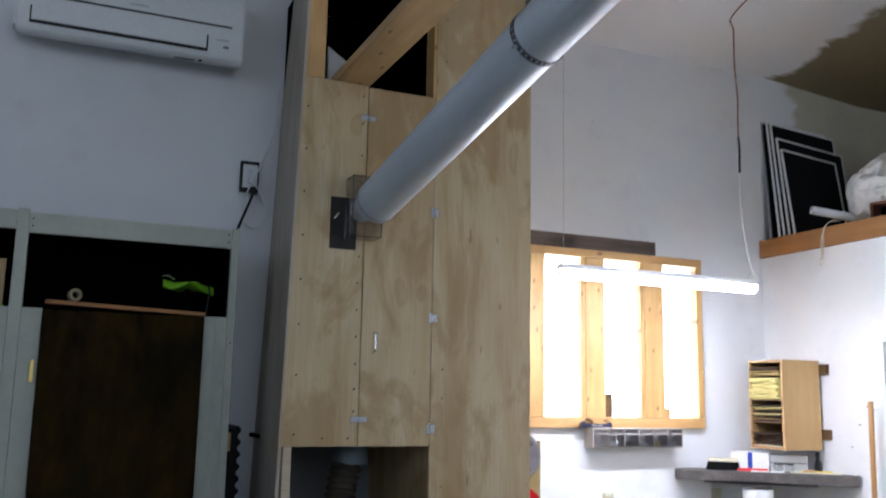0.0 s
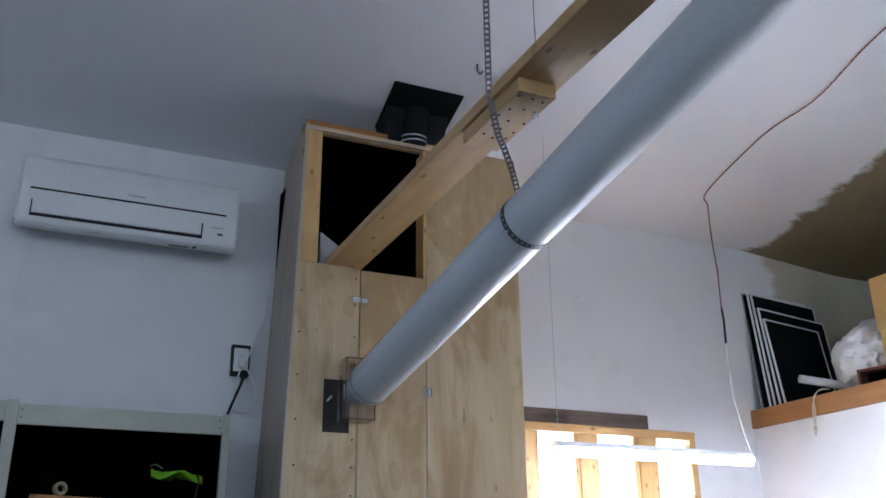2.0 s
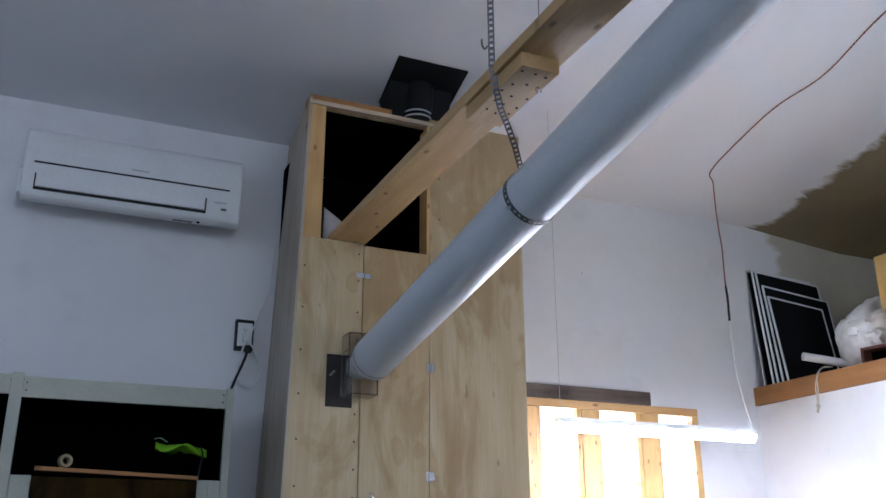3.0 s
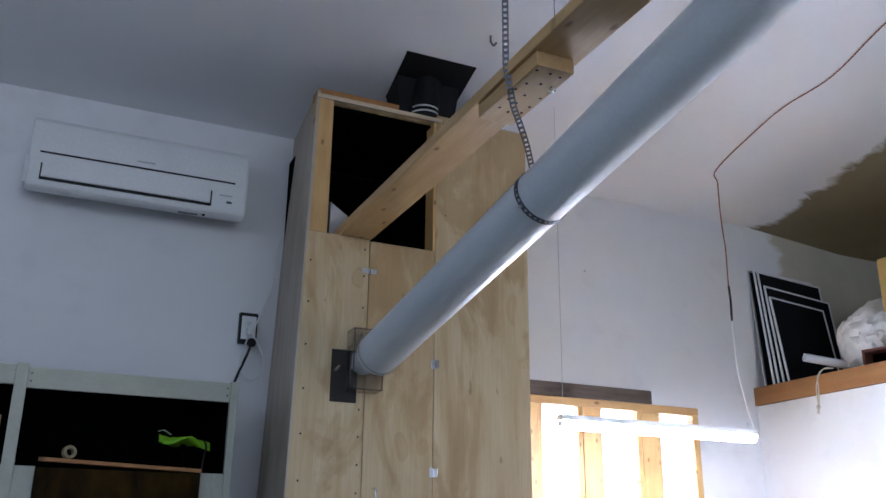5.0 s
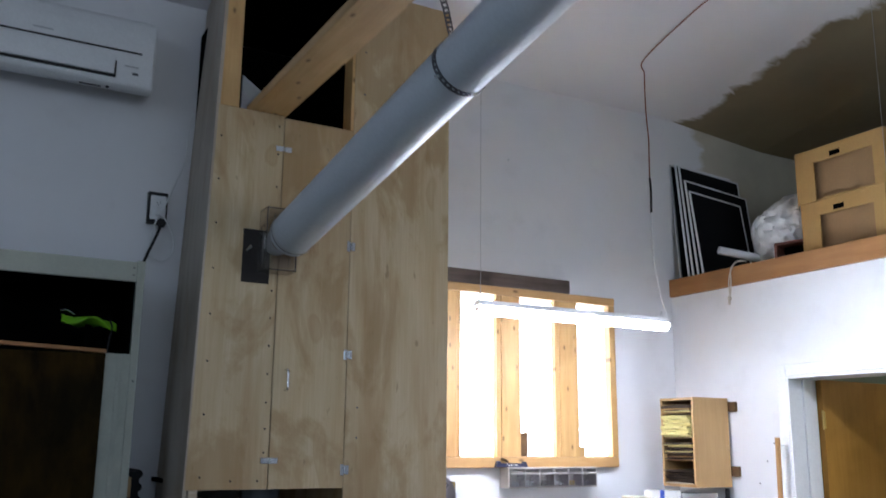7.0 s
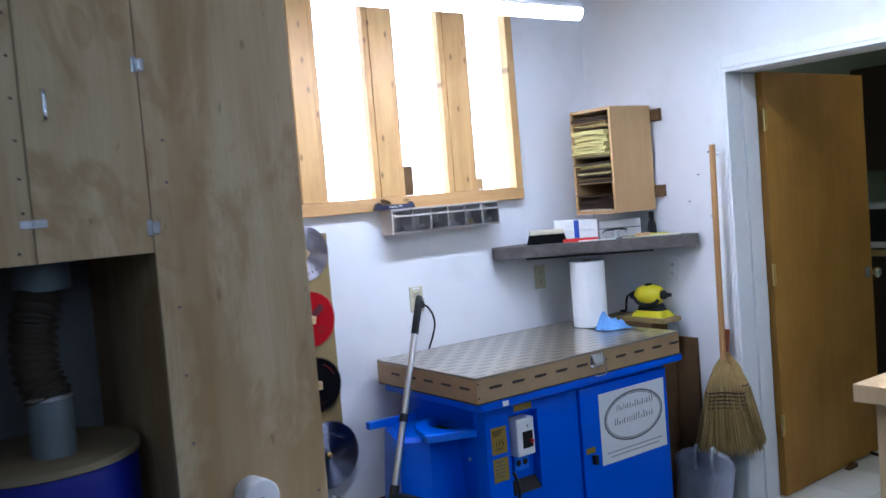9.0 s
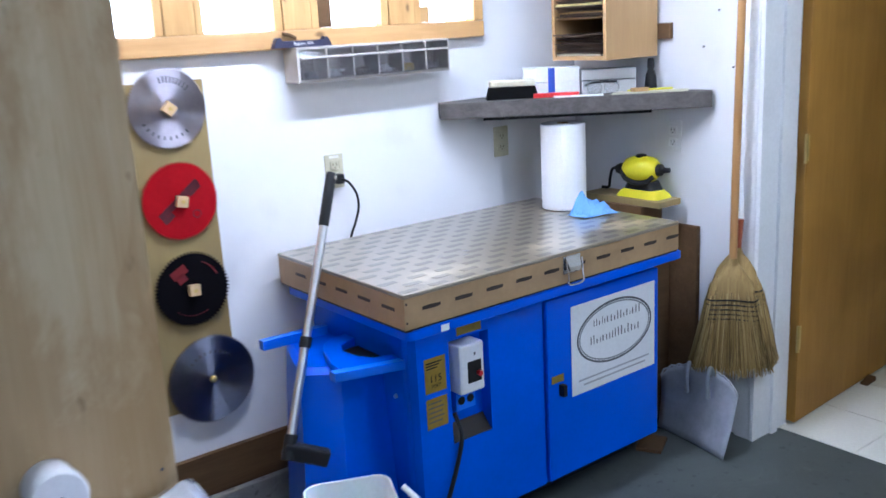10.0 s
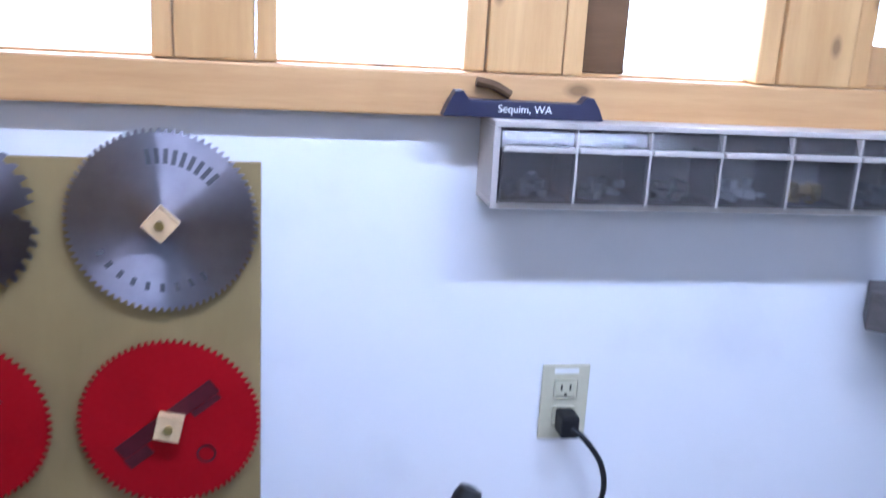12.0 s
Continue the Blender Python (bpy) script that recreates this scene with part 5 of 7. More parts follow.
part("warning_label", box(3.945, 4.035, FY - 0.0012, FY - 0.0004, 0.668, 0.694), YELLOWLABEL, saw, "small orange label over the switch")
part("tag", box(3.852, 3.880, FY - 0.0552, FY - 0.0544, 0.718, 0.737), PAPER, saw, "small white tag")
for p in ((3.80 - 0.001, 4.905, 0.50), (3.80 - 0.001, 4.90, 0.60)):
    part("bolt", cyl(p, (p[0] - 0.006, p[1], p[2]), 0.007, seg=8), GALV, saw)

# maker's plate with its oval; the name on it is left as bars
DYF = FY - 0.0125
sign = part("sign", box(4.388, 4.790, DYF - 0.0022, DYF - 0.0002, 0.350, 0.650, 0.001), PLASTICWHITE, saw, "white sign with a grey oval and two lines of script")


def oval(cx, cz, rx, rz, t, y, n=56, tilt=0.0):
    bm = bmesh.new()
    rings = []
    for k in (1, 0):
        rings.append([bm.verts.new((cx + (rx - t * (1 - k)) * math.cos(a) * math.cos(tilt) - (rz - t * (1 - k)) * math.sin(a) * math.sin(tilt), y, cz + (rx - t * (1 - k)) * math.cos(a) * math.sin(tilt) + (rz - t * (1 - k)) * math.sin(a) * math.cos(tilt))) for a in [2 * math.pi * i / n for i in range(n)]])
    fs = [bm.faces.new((rings[0][i], rings[0][(i + 1) % n], rings[1][(i + 1) % n], rings[1][i])) for i in range(n)]
    ext = bmesh.ops.extrude_face_region(bm, geom=fs)
    bmesh.ops.translate(bm, vec=(0, -0.0005, 0), verts=[g for g in ext["geom"] if isinstance(g, bmesh.types.BMVert)])
    return bm


part("oval", oval(4.592, 0.527, 0.180, 0.105, 0.007, DYF - 0.0026), GREYPRINT, sign, "dark grey oval line")
part("oval", oval(4.592, 0.527, 0.170, 0.096, 0.005, DYF - 0.0026), plain("mid_grey_print", (0.25, 0.26, 0.27), 0.6), sign, "grey oval line")
rnd = random.Random(3)
for z, x0, x1, h in ((0.565, 4.49, 4.71, 0.016), (0.507, 4.475, 4.715, 0.016)):
    x = x0
    while x < x1:
        w_ = rnd.uniform(0.006, 0.014)
        hh = h * rnd.uniform(0.5, 1.6)
        part("script_bar", box(x, x + w_ * 0.35, DYF - 0.0032, DYF - 0.0026, z - h * 0.3, z + hh), GREYPRINT, sign)
        x += w_ + 0.004
for z, x0, x1 in ((0.392, 4.42, 4.76), (0.374, 4.44, 4.74)):
    part("text_bar", box(x0, x1, DYF - 0.0032, DYF - 0.0026, z, z + 0.006), plain("pale_grey_print", (0.42, 0.43, 0.44), 0.6), sign)
part("door_latch", box(4.330, 4.348, DYF - 0.022, DYF - 0.0002, 0.372, 0.410, 0.003), BLACK, sdoor, "black latch knob")
part("latch_label", box(4.300, 4.352, DYF - 0.0012, DYF - 0.0002, 0.418, 0.442), YELLOWLABEL, sdoor, "small yellow label")

# motor cover and rails on the left side
def cover_ring(x0, x1, y0, y1, xb, z):
    return [(x0, y0 + 0.075, z), (x1, y0, z), (3.7995, y0, z), (3.7995, y1, z), (xb, y1, z)]


part("motor_cover", loft([cover_ring(3.515, 3.61, 4.915, 5.335, 3.635, 0.02), cover_ring(3.517, 3.612, 4.917, 5.335, 3.637, 0.04), cover_ring(3.575, 3.665, 4.975, 5.30, 3.665, 0.585), cover_ring(3.60, 3.68, 4.99, 5.285, 3.68, 0.60)]), BLUE, saw, "blue sheet-metal motor cover")
part("rail_arm", prism([(3.575, 4.850, 0.622), (3.799, 4.850, 0.596), (3.799, 4.880, 0.596), (3.575, 4.880, 0.622)], (0, 0, 0.026), bevel=0.002), BLUEPALE, saw, "pale blue bracket arm")
part("rail_arm", prism([(3.575, 5.265, 0.602), (3.799, 5.265, 0.596), (3.799, 5.295, 0.596), (3.575, 5.295, 0.602)], (0, 0, 0.030), bevel=0.002), BLUEPALE, saw, "pale blue bracket arm")
part("shoulder", prism([(3.640, 4.884, 0.602), (3.632, 4.940, 0.602), (3.640, 4.985, 0.602), (3.655, 5.035, 0.602), (3.675, 5.085, 0.602), (3.702, 5.128, 0.602), (3.742, 5.155, 0.602), (3.799, 5.165, 0.602), (3.799, 5.105, 0.602), (3.735, 5.085, 0.602), (3.716, 5.040, 0.602), (3.722, 4.975, 0.602), (3.748, 4.930, 0.602), (3.799, 4.915, 0.602), (3.799, 4.884, 0.602)], (0, 0, 0.024), bevel=0.006), BLUE, saw, "curved blue sheet-metal shoulder")
# thin dark plate gives the rusty opening its shade instead of real depth
part("opening", box(3.722, 3.7985, 4.925, 5.095, 0.5985, 0.6035), DARKPLATE, saw, "dark plate for the shaded rusty opening above the motor")
part("power_cord", tube([(3.938, FY + 0.02, 0.43), (3.936, FY - 0.012, 0.38), (3.922, FY - 0.020, 0.33), (3.885, FY - 0.028, 0.25), (3.83, FY - 0.04, 0.16), (3.76, FY - 0.05, 0.07), (3.70, FY - 0.07, 0.010), (3.60, FY - 0.28, 0.007)], 0.0065, 8, 8), BLACK, saw, "black power cord", True)

# ---------------------------------------------------------------- printed carton lid over the saw table
cover = thing("saw_table_cover", (4.3, 5.09, 0.748), "brown carton lid under clear film, printed with rows of small marks", "cover")
CX0, CX1, CY0, CY1, CZ0, CZ1 = 3.736, 4.868, 4.747, 5.437, 0.748, 0.846
part("top", box(CX0, CX1, CY0, CY1, CZ1 - 0.012, CZ1, 0.004), COVERTOP, cover, "glossy film-covered top")
part("front", box(CX0 + 0.001, CX1 - 0.001, CY0 + 0.001, CY0 + 0.014, CZ0, CZ1 - 0.0122, 0.001), COVERWOOD, cover)
part("back", box(CX0 + 0.001, CX1 - 0.001, CY1 - 0.014, CY1 - 0.001, CZ0, CZ1 - 0.0122, 0.001), COVERWOOD, cover)
for x in (CX0 + 0.001, CX1 - 0.014):
    part("side", box(x, x + 0.013, CY0 + 0.0142, CY1 - 0.0142, CZ0, CZ1 - 0.0122, 0.001), COVERWOOD, cover)
mark = prism([(-0.029, -0.0115, 0), (-0.012, -0.0128, 0), (0.026, -0.0105, 0), (0.030, -0.004, 0), (0.028, 0.0118, 0), (0.004, 0.0105, 0), (-0.027, 0.0125, 0), (-0.030, 0.003, 0)], (0, 0, 0.0004))
spots = []
for j in range(14):
    y = 4.772 + 0.0492 * j
    x = 3.772 + (0.0 if j % 2 == 0 else 0.0495)
    while x < CX1 - 0.035:
        spots.append((x, y, CZ1 + 0.0002))
        x += 0.099
dots("printed_mark", mark, spots, MARKPRINT, cover)
mark = prism([(-0.030, 0, -0.0050), (0.010, 0, -0.0062), (0.030, 0, -0.0042), (0.032, 0, 0.0042), (-0.006, 0, 0.0060), (-0.031, 0, 0.0046)], (0, 0.0004, 0))
dots("printed_mark", mark, [(3.826 + 0.112 * i, CY0 + 0.0004, 0.798) for i in range(10)], SIDEPRINT, cover)
mark = box(0, 0.0004, -0.031, 0.031, -0.0048, 0.0048)
dots("printed_mark", mark, [(CX0 + 0.0004, 4.822 + 0.118 * i, 0.798) for i in range(5)], SIDEPRINT, cover)
dr = part("draw_latch", box(4.318, 4.392, CY0 - 0.004, CY0 - 0.0004, 0.778, 0.832, 0.002), CHROME, cover, "chrome draw latch")
part("lever", loft([[(4.325, CY0 - 0.006, 0.830), (4.386, CY0 - 0.006, 0.830), (4.386, CY0 - 0.0042, 0.828), (4.325, CY0 - 0.0042, 0.828)], [(4.330, CY0 - 0.018, 0.800), (4.380, CY0 - 0.018, 0.800), (4.380, CY0 - 0.014, 0.800), (4.330, CY0 - 0.014, 0.800)], [(4.334, CY0 - 0.016, 0.786), (4.377, CY0 - 0.016, 0.786), (4.377, CY0 - 0.012, 0.786), (4.334, CY0 - 0.012, 0.786)]]), CHROME, dr)
part("bail", tube([(4.322, CY0 - 0.012, 0.822), (4.325, CY0 - 0.018, 0.775), (4.328, CY0 - 0.02, 0.748), (4.383, CY0 - 0.02, 0.748), (4.386, CY0 - 0.018, 0.775), (4.389, CY0 - 0.012, 0.822)], 0.003, 6, 5), CHROME, dr, "", True)
for z in (0.768, 0.820):
    part("screw", cyl((CX0 + 0.008, CY0 + 0.001, z), (CX0 + 0.008, CY0 - 0.001, z), 0.003, seg=8), BLACK, cover)

# black strip painted in for the shaded gap between lid and table
part("rubber_edge", box(CX0 + 0.004, CX1 - 0.004, CY0 + 0.004, CY1 - 0.004, CZ0 - 0.0065, CZ0 - 0.0003), BLACK, cover, "dark strip for the shaded gap under the lid")
towel = thing("paper_towel_roll", (4.803, 5.214, CZ1), "white paper towel roll standing on the saw cover", "paper towels")
part("roll", lathe([(0.024, 0.001), (0.078, 0.001), (0.081, 0.004), (0.081, 0.307), (0.078, 0.310), (0.024, 0.310), (0.022, 0.30)], (4.803, 5.214, CZ1), seg=40, cap=False), TOWEL, towel, "", True)
part("core", lathe([(0.021, 0.001), (0.021, 0.3105), (0.019, 0.3105), (0.019, 0.001)], (4.803, 5.214, CZ1), seg=24, cap=False), CARDBOARD, towel, "grey-brown card core")
part("loose_sheet", loft([[(4.803 + 0.0825 * math.cos(radians(a)) - (0.004 if a > 215 else 0), 5.214 + 0.0825 * math.sin(radians(a)) - (0.002 if a > 215 else 0), CZ1 + z) for a in range(150, 236, 12)] for z in (0.006, 0.15, 0.304)], cap=False), TOWEL, towel, "loose end of the towel")

rag = bmesh.new()
NR = 15
grid = []
for j in range(NR):
    row_ = []
    for i in range(NR):
        u_, v_ = i / (NR - 1) - 0.5, j / (NR - 1) - 0.5
        n1 = noise.noise(Vector((u_ * 3.1 + 4, v_ * 3.1, 0.7)))
        peak = max(0, 0.062 - 0.30 * abs(u_ + 0.12 + 0.3 * v_) - 0.05 * abs(v_)) + max(0, 0.045 - 0.35 * abs(v_ - 0.15 + 0.4 * u_))
        edge = 1 - (2 * max(abs(u_), abs(v_))) ** 3
        row_.append(rag.verts.new((4.772 + 0.165 * u_ + 0.02 * n1, 5.050 + 0.11 * v_ + 0.05 * u_ * v_, CZ1 + 0.003 + peak * edge + 0.010 * (n1 + 0.5) * (0.3 + edge))))
    grid.append(row_)
for j in range(NR - 1):
    for i in range(NR - 1):
        rag.faces.new((grid[j][i], grid[j][i + 1], grid[j + 1][i + 1], grid[j + 1][i]))
r_ = solo("paper_rag", rag, RAG, "crumpled light blue paper rag on the saw cover", "rag", at=(4.772, 5.05, CZ1))
so_ = r_.modifiers.new("thick", "SOLIDIFY")
so_.thickness = 0.0012

# ---------------------------------------------------------------- behind the saw, by the east wall
crate = thing("storage_crate", (5.03, 5.15, 0), "dark brown plywood crate standing between saw and wall", "crate")
part("front_board", box(4.945, 5.110, 4.975, 4.989, 0.0, 0.760, 0.002), DARKWOOD, crate)
part("side_board", box(4.945, 4.959, 4.9895, 5.40, 0.0, 0.760), DARKWOOD, crate)
part("top_board", box(4.9595, 5.110, 4.9895, 5.40, 0.742, 0.758), DARKWOOD, crate)
solo("plywood_panel", box(EAST - 0.024, EAST - 0.004, 4.862, 5.330, 0.001, 0.762, 0.002), DARKWOOD, "brown plywood panel standing against the wall", "panel")
sbx = thing("sander_box", (5.03, 5.12, 0.76), "shallow wooden box carrying the sander", "box")
part("box_body", box(4.965, 5.085, 4.990, 5.275, 0.7605, 0.8448, 0.002), DARKWOOD, sbx)
part("box_lid", box(4.978, 5.100, 4.918, 5.285, 0.845, 0.868, 0.002), BOARD, sbx, "pale scuffed plywood lid")
sand = thing("orbital_sander", (5.05, 5.07, 0.868), "yellow and black orbital sander with its cord", "sander")
part("pad", loft([rounded(4.995, 5.098, 4.9466, 5.1434, 0.8685, 0.020), rounded(4.998, 5.096, 4.9523, 5.1384, 0.880, 0.024), rounded(5.008, 5.088, 4.9687, 5.1245, 0.896, 0.028)]), SANDER, sand, "", True)
part("skirt", loft([rounded(5.010, 5.086, 4.9728, 5.1204, 0.8965, 0.028), rounded(5.016, 5.080, 4.9851, 5.1081, 0.926, 0.028)]), BLACK, sand, "", True)
ax_ = Vector((0.18, -0.98, 0.03))
part("motor_body", lathe([(0.028, -0.070), (0.042, -0.058), (0.050, -0.028), (0.051, 0.012), (0.045, 0.046), (0.028, 0.064)], (5.05, 5.0548, 0.966), ax_, 28), SANDER, sand, "", True)
part("top_vent", lathe([(0.022, 0.0), (0.020, 0.008), (0.012, 0.011)], (5.05, 5.0589, 1.012), (0, 0, 1), 16), BLACK, sand, "black vented cap", True)
part("motor_end", lathe([(0.022, 0.0), (0.022, 0.016), (0.011, 0.026), (0.009, 0.048)], Vector((5.05, 5.0548, 0.966)) + ax_ * 0.063, ax_, 16), BLACK, sand, "", True)
part("handle_end", lathe([(0.024, 0.0), (0.022, 0.020), (0.016, 0.036)], Vector((5.05, 5.0548, 0.966)) - ax_ * 0.069, -ax_, 16), BLACK, sand, "", True)
part("side_grip", tube([(5.003, 5.1122, 0.962), (4.996, 5.0876, 0.936), (4.996, 5.0384, 0.926), (5.004, 4.9974, 0.932), (5.016, 4.9769, 0.950)], 0.009, 8, 6), BLACK, sand, "black side grip", True)
part("cord", tube([(5.035, 5.160, 0.968), (5.045, 5.195, 0.955), (5.065, 5.225, 0.915), (5.080, 5.245, 0.878), (5.075, 5.275, 0.874)], 0.0055, 8, 8), BLACK, sand, "", True)



def corn_broom(x, y, turn, label, top, scale=1.0, seed=1, thick=0.0135, stick=HANDLE, lift=0.0):
    b = thing("corn_broom", (x, y, 0.27 + lift), label, "broom", "brooms on the wall")
    m = Matrix.Translation((x, y, lift)) @ Matrix.Rotation(radians(turn), 4, "Z")
    part("handle", tube([m @ Vector((0, 0, 0.62)), m @ Vector((0.004, 0, (0.62 + top) / 2)), m @ Vector((0.010, 0.0, top))], thick, 12, 6), stick, b, "straight handle", True)
    part("hang_hole", cyl(m @ Vector((-0.006, -0.012, top - 0.03)), m @ Vector((-0.006, -0.016, top - 0.03)), 0.004, seg=8), BLACK, b)
    prof = [(0.670, 0.020, 0.018), (0.650, 0.038, 0.026), (0.61, 0.066, 0.034), (0.54, 0.088, 0.034), (0.46, 0.100, 0.034), (0.36, 0.122, 0.036), (0.30, 0.134, 0.038)]
    rings = []
    for z, hw, ht in prof:
        rings.append([m @ Vector((hw * scale * math.cos(a), ht * math.sin(a), z)) for a in [2 * math.pi * i / 28 for i in range(28)]])
    part("straw_head", loft(rings), STRAW, b, "", True)
    rnd_ = random.Random(seed)
    bm = bmesh.new()
    for i in range(900):
        a = rnd_.uniform(0, 2 * math.pi)
        q = math.sqrt(rnd_.random()) if i < 350 else 1.03
        zt = rnd_.uniform(0.44, 0.63) if i >= 350 else rnd_.uniform(0.44, 0.55)
        k = min(1.0, (0.665 - zt) / 0.125)
        s0 = Vector(((0.036 + 0.056 * k) * scale * q * math.cos(a), (0.024 + 0.012 * k) * q * math.sin(a), zt))
        s1 = Vector((0.140 * scale * q * math.cos(a) + rnd_.uniform(-0.008, 0.008), 0.043 * q * math.sin(a) + rnd_.uniform(-0.006, 0.006), 0.27 + rnd_.uniform(-0.016, 0.022) + 0.02 * abs(q * math.cos(a))))
        w_ = rnd_.uniform(0.0010, 0.0019)
        d, e = Vector((w_, 0, 0)), Vector((0, w_, 0))
        sm = s0.lerp(s1, 0.5) + Vector((rnd_.uniform(-0.003, 0.003), rnd_.uniform(-0.002, 0.002), 0))
        rings_ = [[bm.verts.new(m @ (p + u * f)) for u in (d, e, -d, -e)] for p, f in ((s0, 1.0), (sm, 1.0), (s1, 0.6))]
        for ra, rb_ in zip(rings_, rings_[1:]):
            for k in range(4):
                bm.faces.new((ra[k], ra[(k + 1) % 4], rb_[(k + 1) % 4], rb_[k]))
    tagged(part("straw_fringe", bm, STRAND, b), kind="stuff")
    for z in (0.545, 0.528, 0.511, 0.494, 0.477):
        hw = 0.0905 * scale + (0.535 - z) * 0.16
        loop_ = [m @ Vector((hw * math.cos(a), 0.0365 * math.sin(a), z + 0.004 * math.sin(3 * a))) for a in [2 * math.pi * i / 28 for i in range(29)]]
        part("stitching", tube(loop_, 0.0030, 6, 0), BLACK, b, "dark stitching row")
    part("neck_wire", lathe([(0.022, 0.650), (0.022, 0.66), (0.018, 0.680), (0.014, 0.690)], m @ Vector((0, 0, 0)), (0, 0, 1), 16), STRAW, b, "wound straw neck")
    return b


corn_broom(5.066, 4.672, -56, "corn broom with a pale wooden handle hanging bristles down", 1.645, 0.96, 1)
corn_broom(5.104, 4.682, -68, "second shorter corn broom with a red handle hanging behind the first", 0.79, 1.0, 5, 0.011, REDWOOD, 0.03)
for y, x, z in ((4.672, 5.085, 1.60), (4.682, 5.118, 0.80)):
    solo("wall_nail", cyl((x - 0.02, y, z), (EAST - 0.001, y, z + 0.003), 0.003, seg=8), GALV, "steel nail holding a broom", "nail")

# galvanised dustpan leaning on the floor
pan = thing("dustpan", (5.0, 4.78, 0), "galvanised steel dustpan leaning against the wall", "dustpan")
A, B, C, D = Vector((4.985, 4.925, 0.004)), Vector((4.930, 4.599, 0.003)), Vector((4.990, 4.586, 0.253)), Vector((4.965, 4.896, 0.254))
bm = bmesh.new()
NP = 13
sheet = []
for j in range(NP):
    v_ = j / (NP - 1)
    row_ = []
    for i in range(NP):
        u_ = i / (NP - 1)
        p = A.lerp(B, u_).lerp(D.lerp(C, u_), v_)
        row_.append(bm.verts.new(p + Vector((0.030 * math.sin(math.pi * u_) * (0.3 + 0.7 * v_) + 0.01 * math.sin(math.pi * v_), 0, 0.030 * math.sin(math.pi * u_) ** 0.6 * v_ - 0.028 * (abs(2 * u_ - 1) ** 6) * v_ * v_))))
    sheet.append(row_)
for j in range(NP - 1):
    for i in range(NP - 1):
        bm.faces.new((sheet[j][i], sheet[j][i + 1], sheet[j + 1][i + 1], sheet[j + 1][i]))
psheet = part("sheet", bm, ZINC, pan, "", True)
thick_ = psheet.modifiers.new("thick", "SOLIDIFY")
thick_.thickness = 0.0022
rim = []
for i in range(25):
    p = C.lerp(D, i / 24) + Vector((0.030 * math.sin(math.pi * i / 24), 0, 0.030 * math.sin(math.pi * i / 24) ** 0.6 - 0.028 * abs(i / 12 - 1) ** 6))
    rim.append(p + Vector((-0.004, 0, 0.007)) * (1 if i % 2 else 0.0))
part("crimped_rim", tube(rim, 0.0038, 6, 0), ZINC, pan, "crimped edge")
for k in (0.35, 0.62):
    p = C.lerp(D, k) + Vector((0.02, 0, 0))
    part("handle_wire", tube([p + Vector((-0.03, 0, -0.06)), p + Vector((-0.035, 0, 0.0)), p + Vector((-0.02, 0, 0.05)), p + Vector((0.0, 0, 0.02))], 0.0080, 8, 6), GALV, pan, "bright wire loop", True)
solo("offcut", box(-0.06, 0.06, -0.045, 0.045, 0.0005, 0.014, 0.002, m=Matrix.Translation((4.850, 4.845, 0)) @ Matrix.Rotation(radians(28), 4, "Z")), DARKWOOD, "brown wood offcut on the floor by the saw", "offcut")

# ---------------------------------------------------------------- left of the saw
mop = thing("scraper_pole", (3.47, 4.97, 0.39), "aluminium pole with black grip and black squeegee head", "squeegee")
p0, p1 = Vector((3.488, 4.975, 0.440)), Vector((3.792, 5.150, 1.125))
part("pole", cyl(p0, p0.lerp(p1, 0.80), 0.0125, seg=20), ALU, mop, "", True)
part("collar", cyl(p0.lerp(p1, 0.335), p0.lerp(p1, 0.375), 0.0165, seg=18), BLACK, mop, "black locking collar", True)
g0 = p0.lerp(p1, 0.79)
part("end_button", lathe([(0.008, 0), (0.007, 0.003), (0.003, 0.005)], p1 - Vector((0.0, 0.0145, 0.014)), (0.1, -1, 0.35), 14), CHROME, mop, "bright end button", True)
part("grip", lathe([(0.0135, 0), (0.0150, 0.004), (0.0155, (p1 - g0).length - 0.012), (0.012, (p1 - g0).length - 0.002), (0.004, (p1 - g0).length)], g0, p1 - g0, 20), BLACK, mop, "black rubber grip", True)
hm = Matrix.Translation((3.525, 4.955, 0.392)) @ Matrix.Rotation(radians(-22), 4, "Z") @ Matrix.Rotation(radians(22), 4, "Y")
part("head", box(-0.070, 0.060, -0.020, 0.020, -0.018, 0.028, 0.008, m=hm), BLACK, mop)
part("head_socket", cyl(p0 - (p1 - p0).normalized() * 0.05, p0 + (p1 - p0).normalized() * 0.02, 0.018, seg=14), BLACK, mop)

bucket = thing("square_bucket", (3.545, 4.78, 0), "square translucent white bucket with a wire bail", "bucket")
bmt = Matrix.Translation((3.548, 4.775, 0)) @ Matrix.Rotation(radians(-24), 4, "Z")


def ring_at(h, w, d, r):
    return [bmt @ Vector(p) for p in rounded(-w, w, -d, d, h, r)]


part("pail", loft([ring_at(0.001, 0.088, 0.088, 0.03), ring_at(0.012, 0.096, 0.096, 0.034), ring_at(0.285, 0.113, 0.113, 0.04), ring_at(0.286, 0.119, 0.119, 0.042), ring_at(0.318, 0.121, 0.121, 0.042), ring_at(0.322, 0.118, 0.118, 0.042), ring_at(0.320, 0.114, 0.114, 0.04), ring_at(0.28, 0.108, 0.108, 0.038), ring_at(0.016, 0.090, 0.090, 0.03)]), BUCKET, bucket, "", True)
hl = [bmt @ Vector(p) for p in ((-0.122, 0.0, 0.29), (-0.118, 0.08, 0.27), (-0.05, 0.15, 0.235), (0.05, 0.15, 0.235), (0.118, 0.08, 0.27), (0.122, 0.0, 0.29))]
part("bail", tube(hl, 0.0022, 6, 8), GALV, bucket, "wire bail")
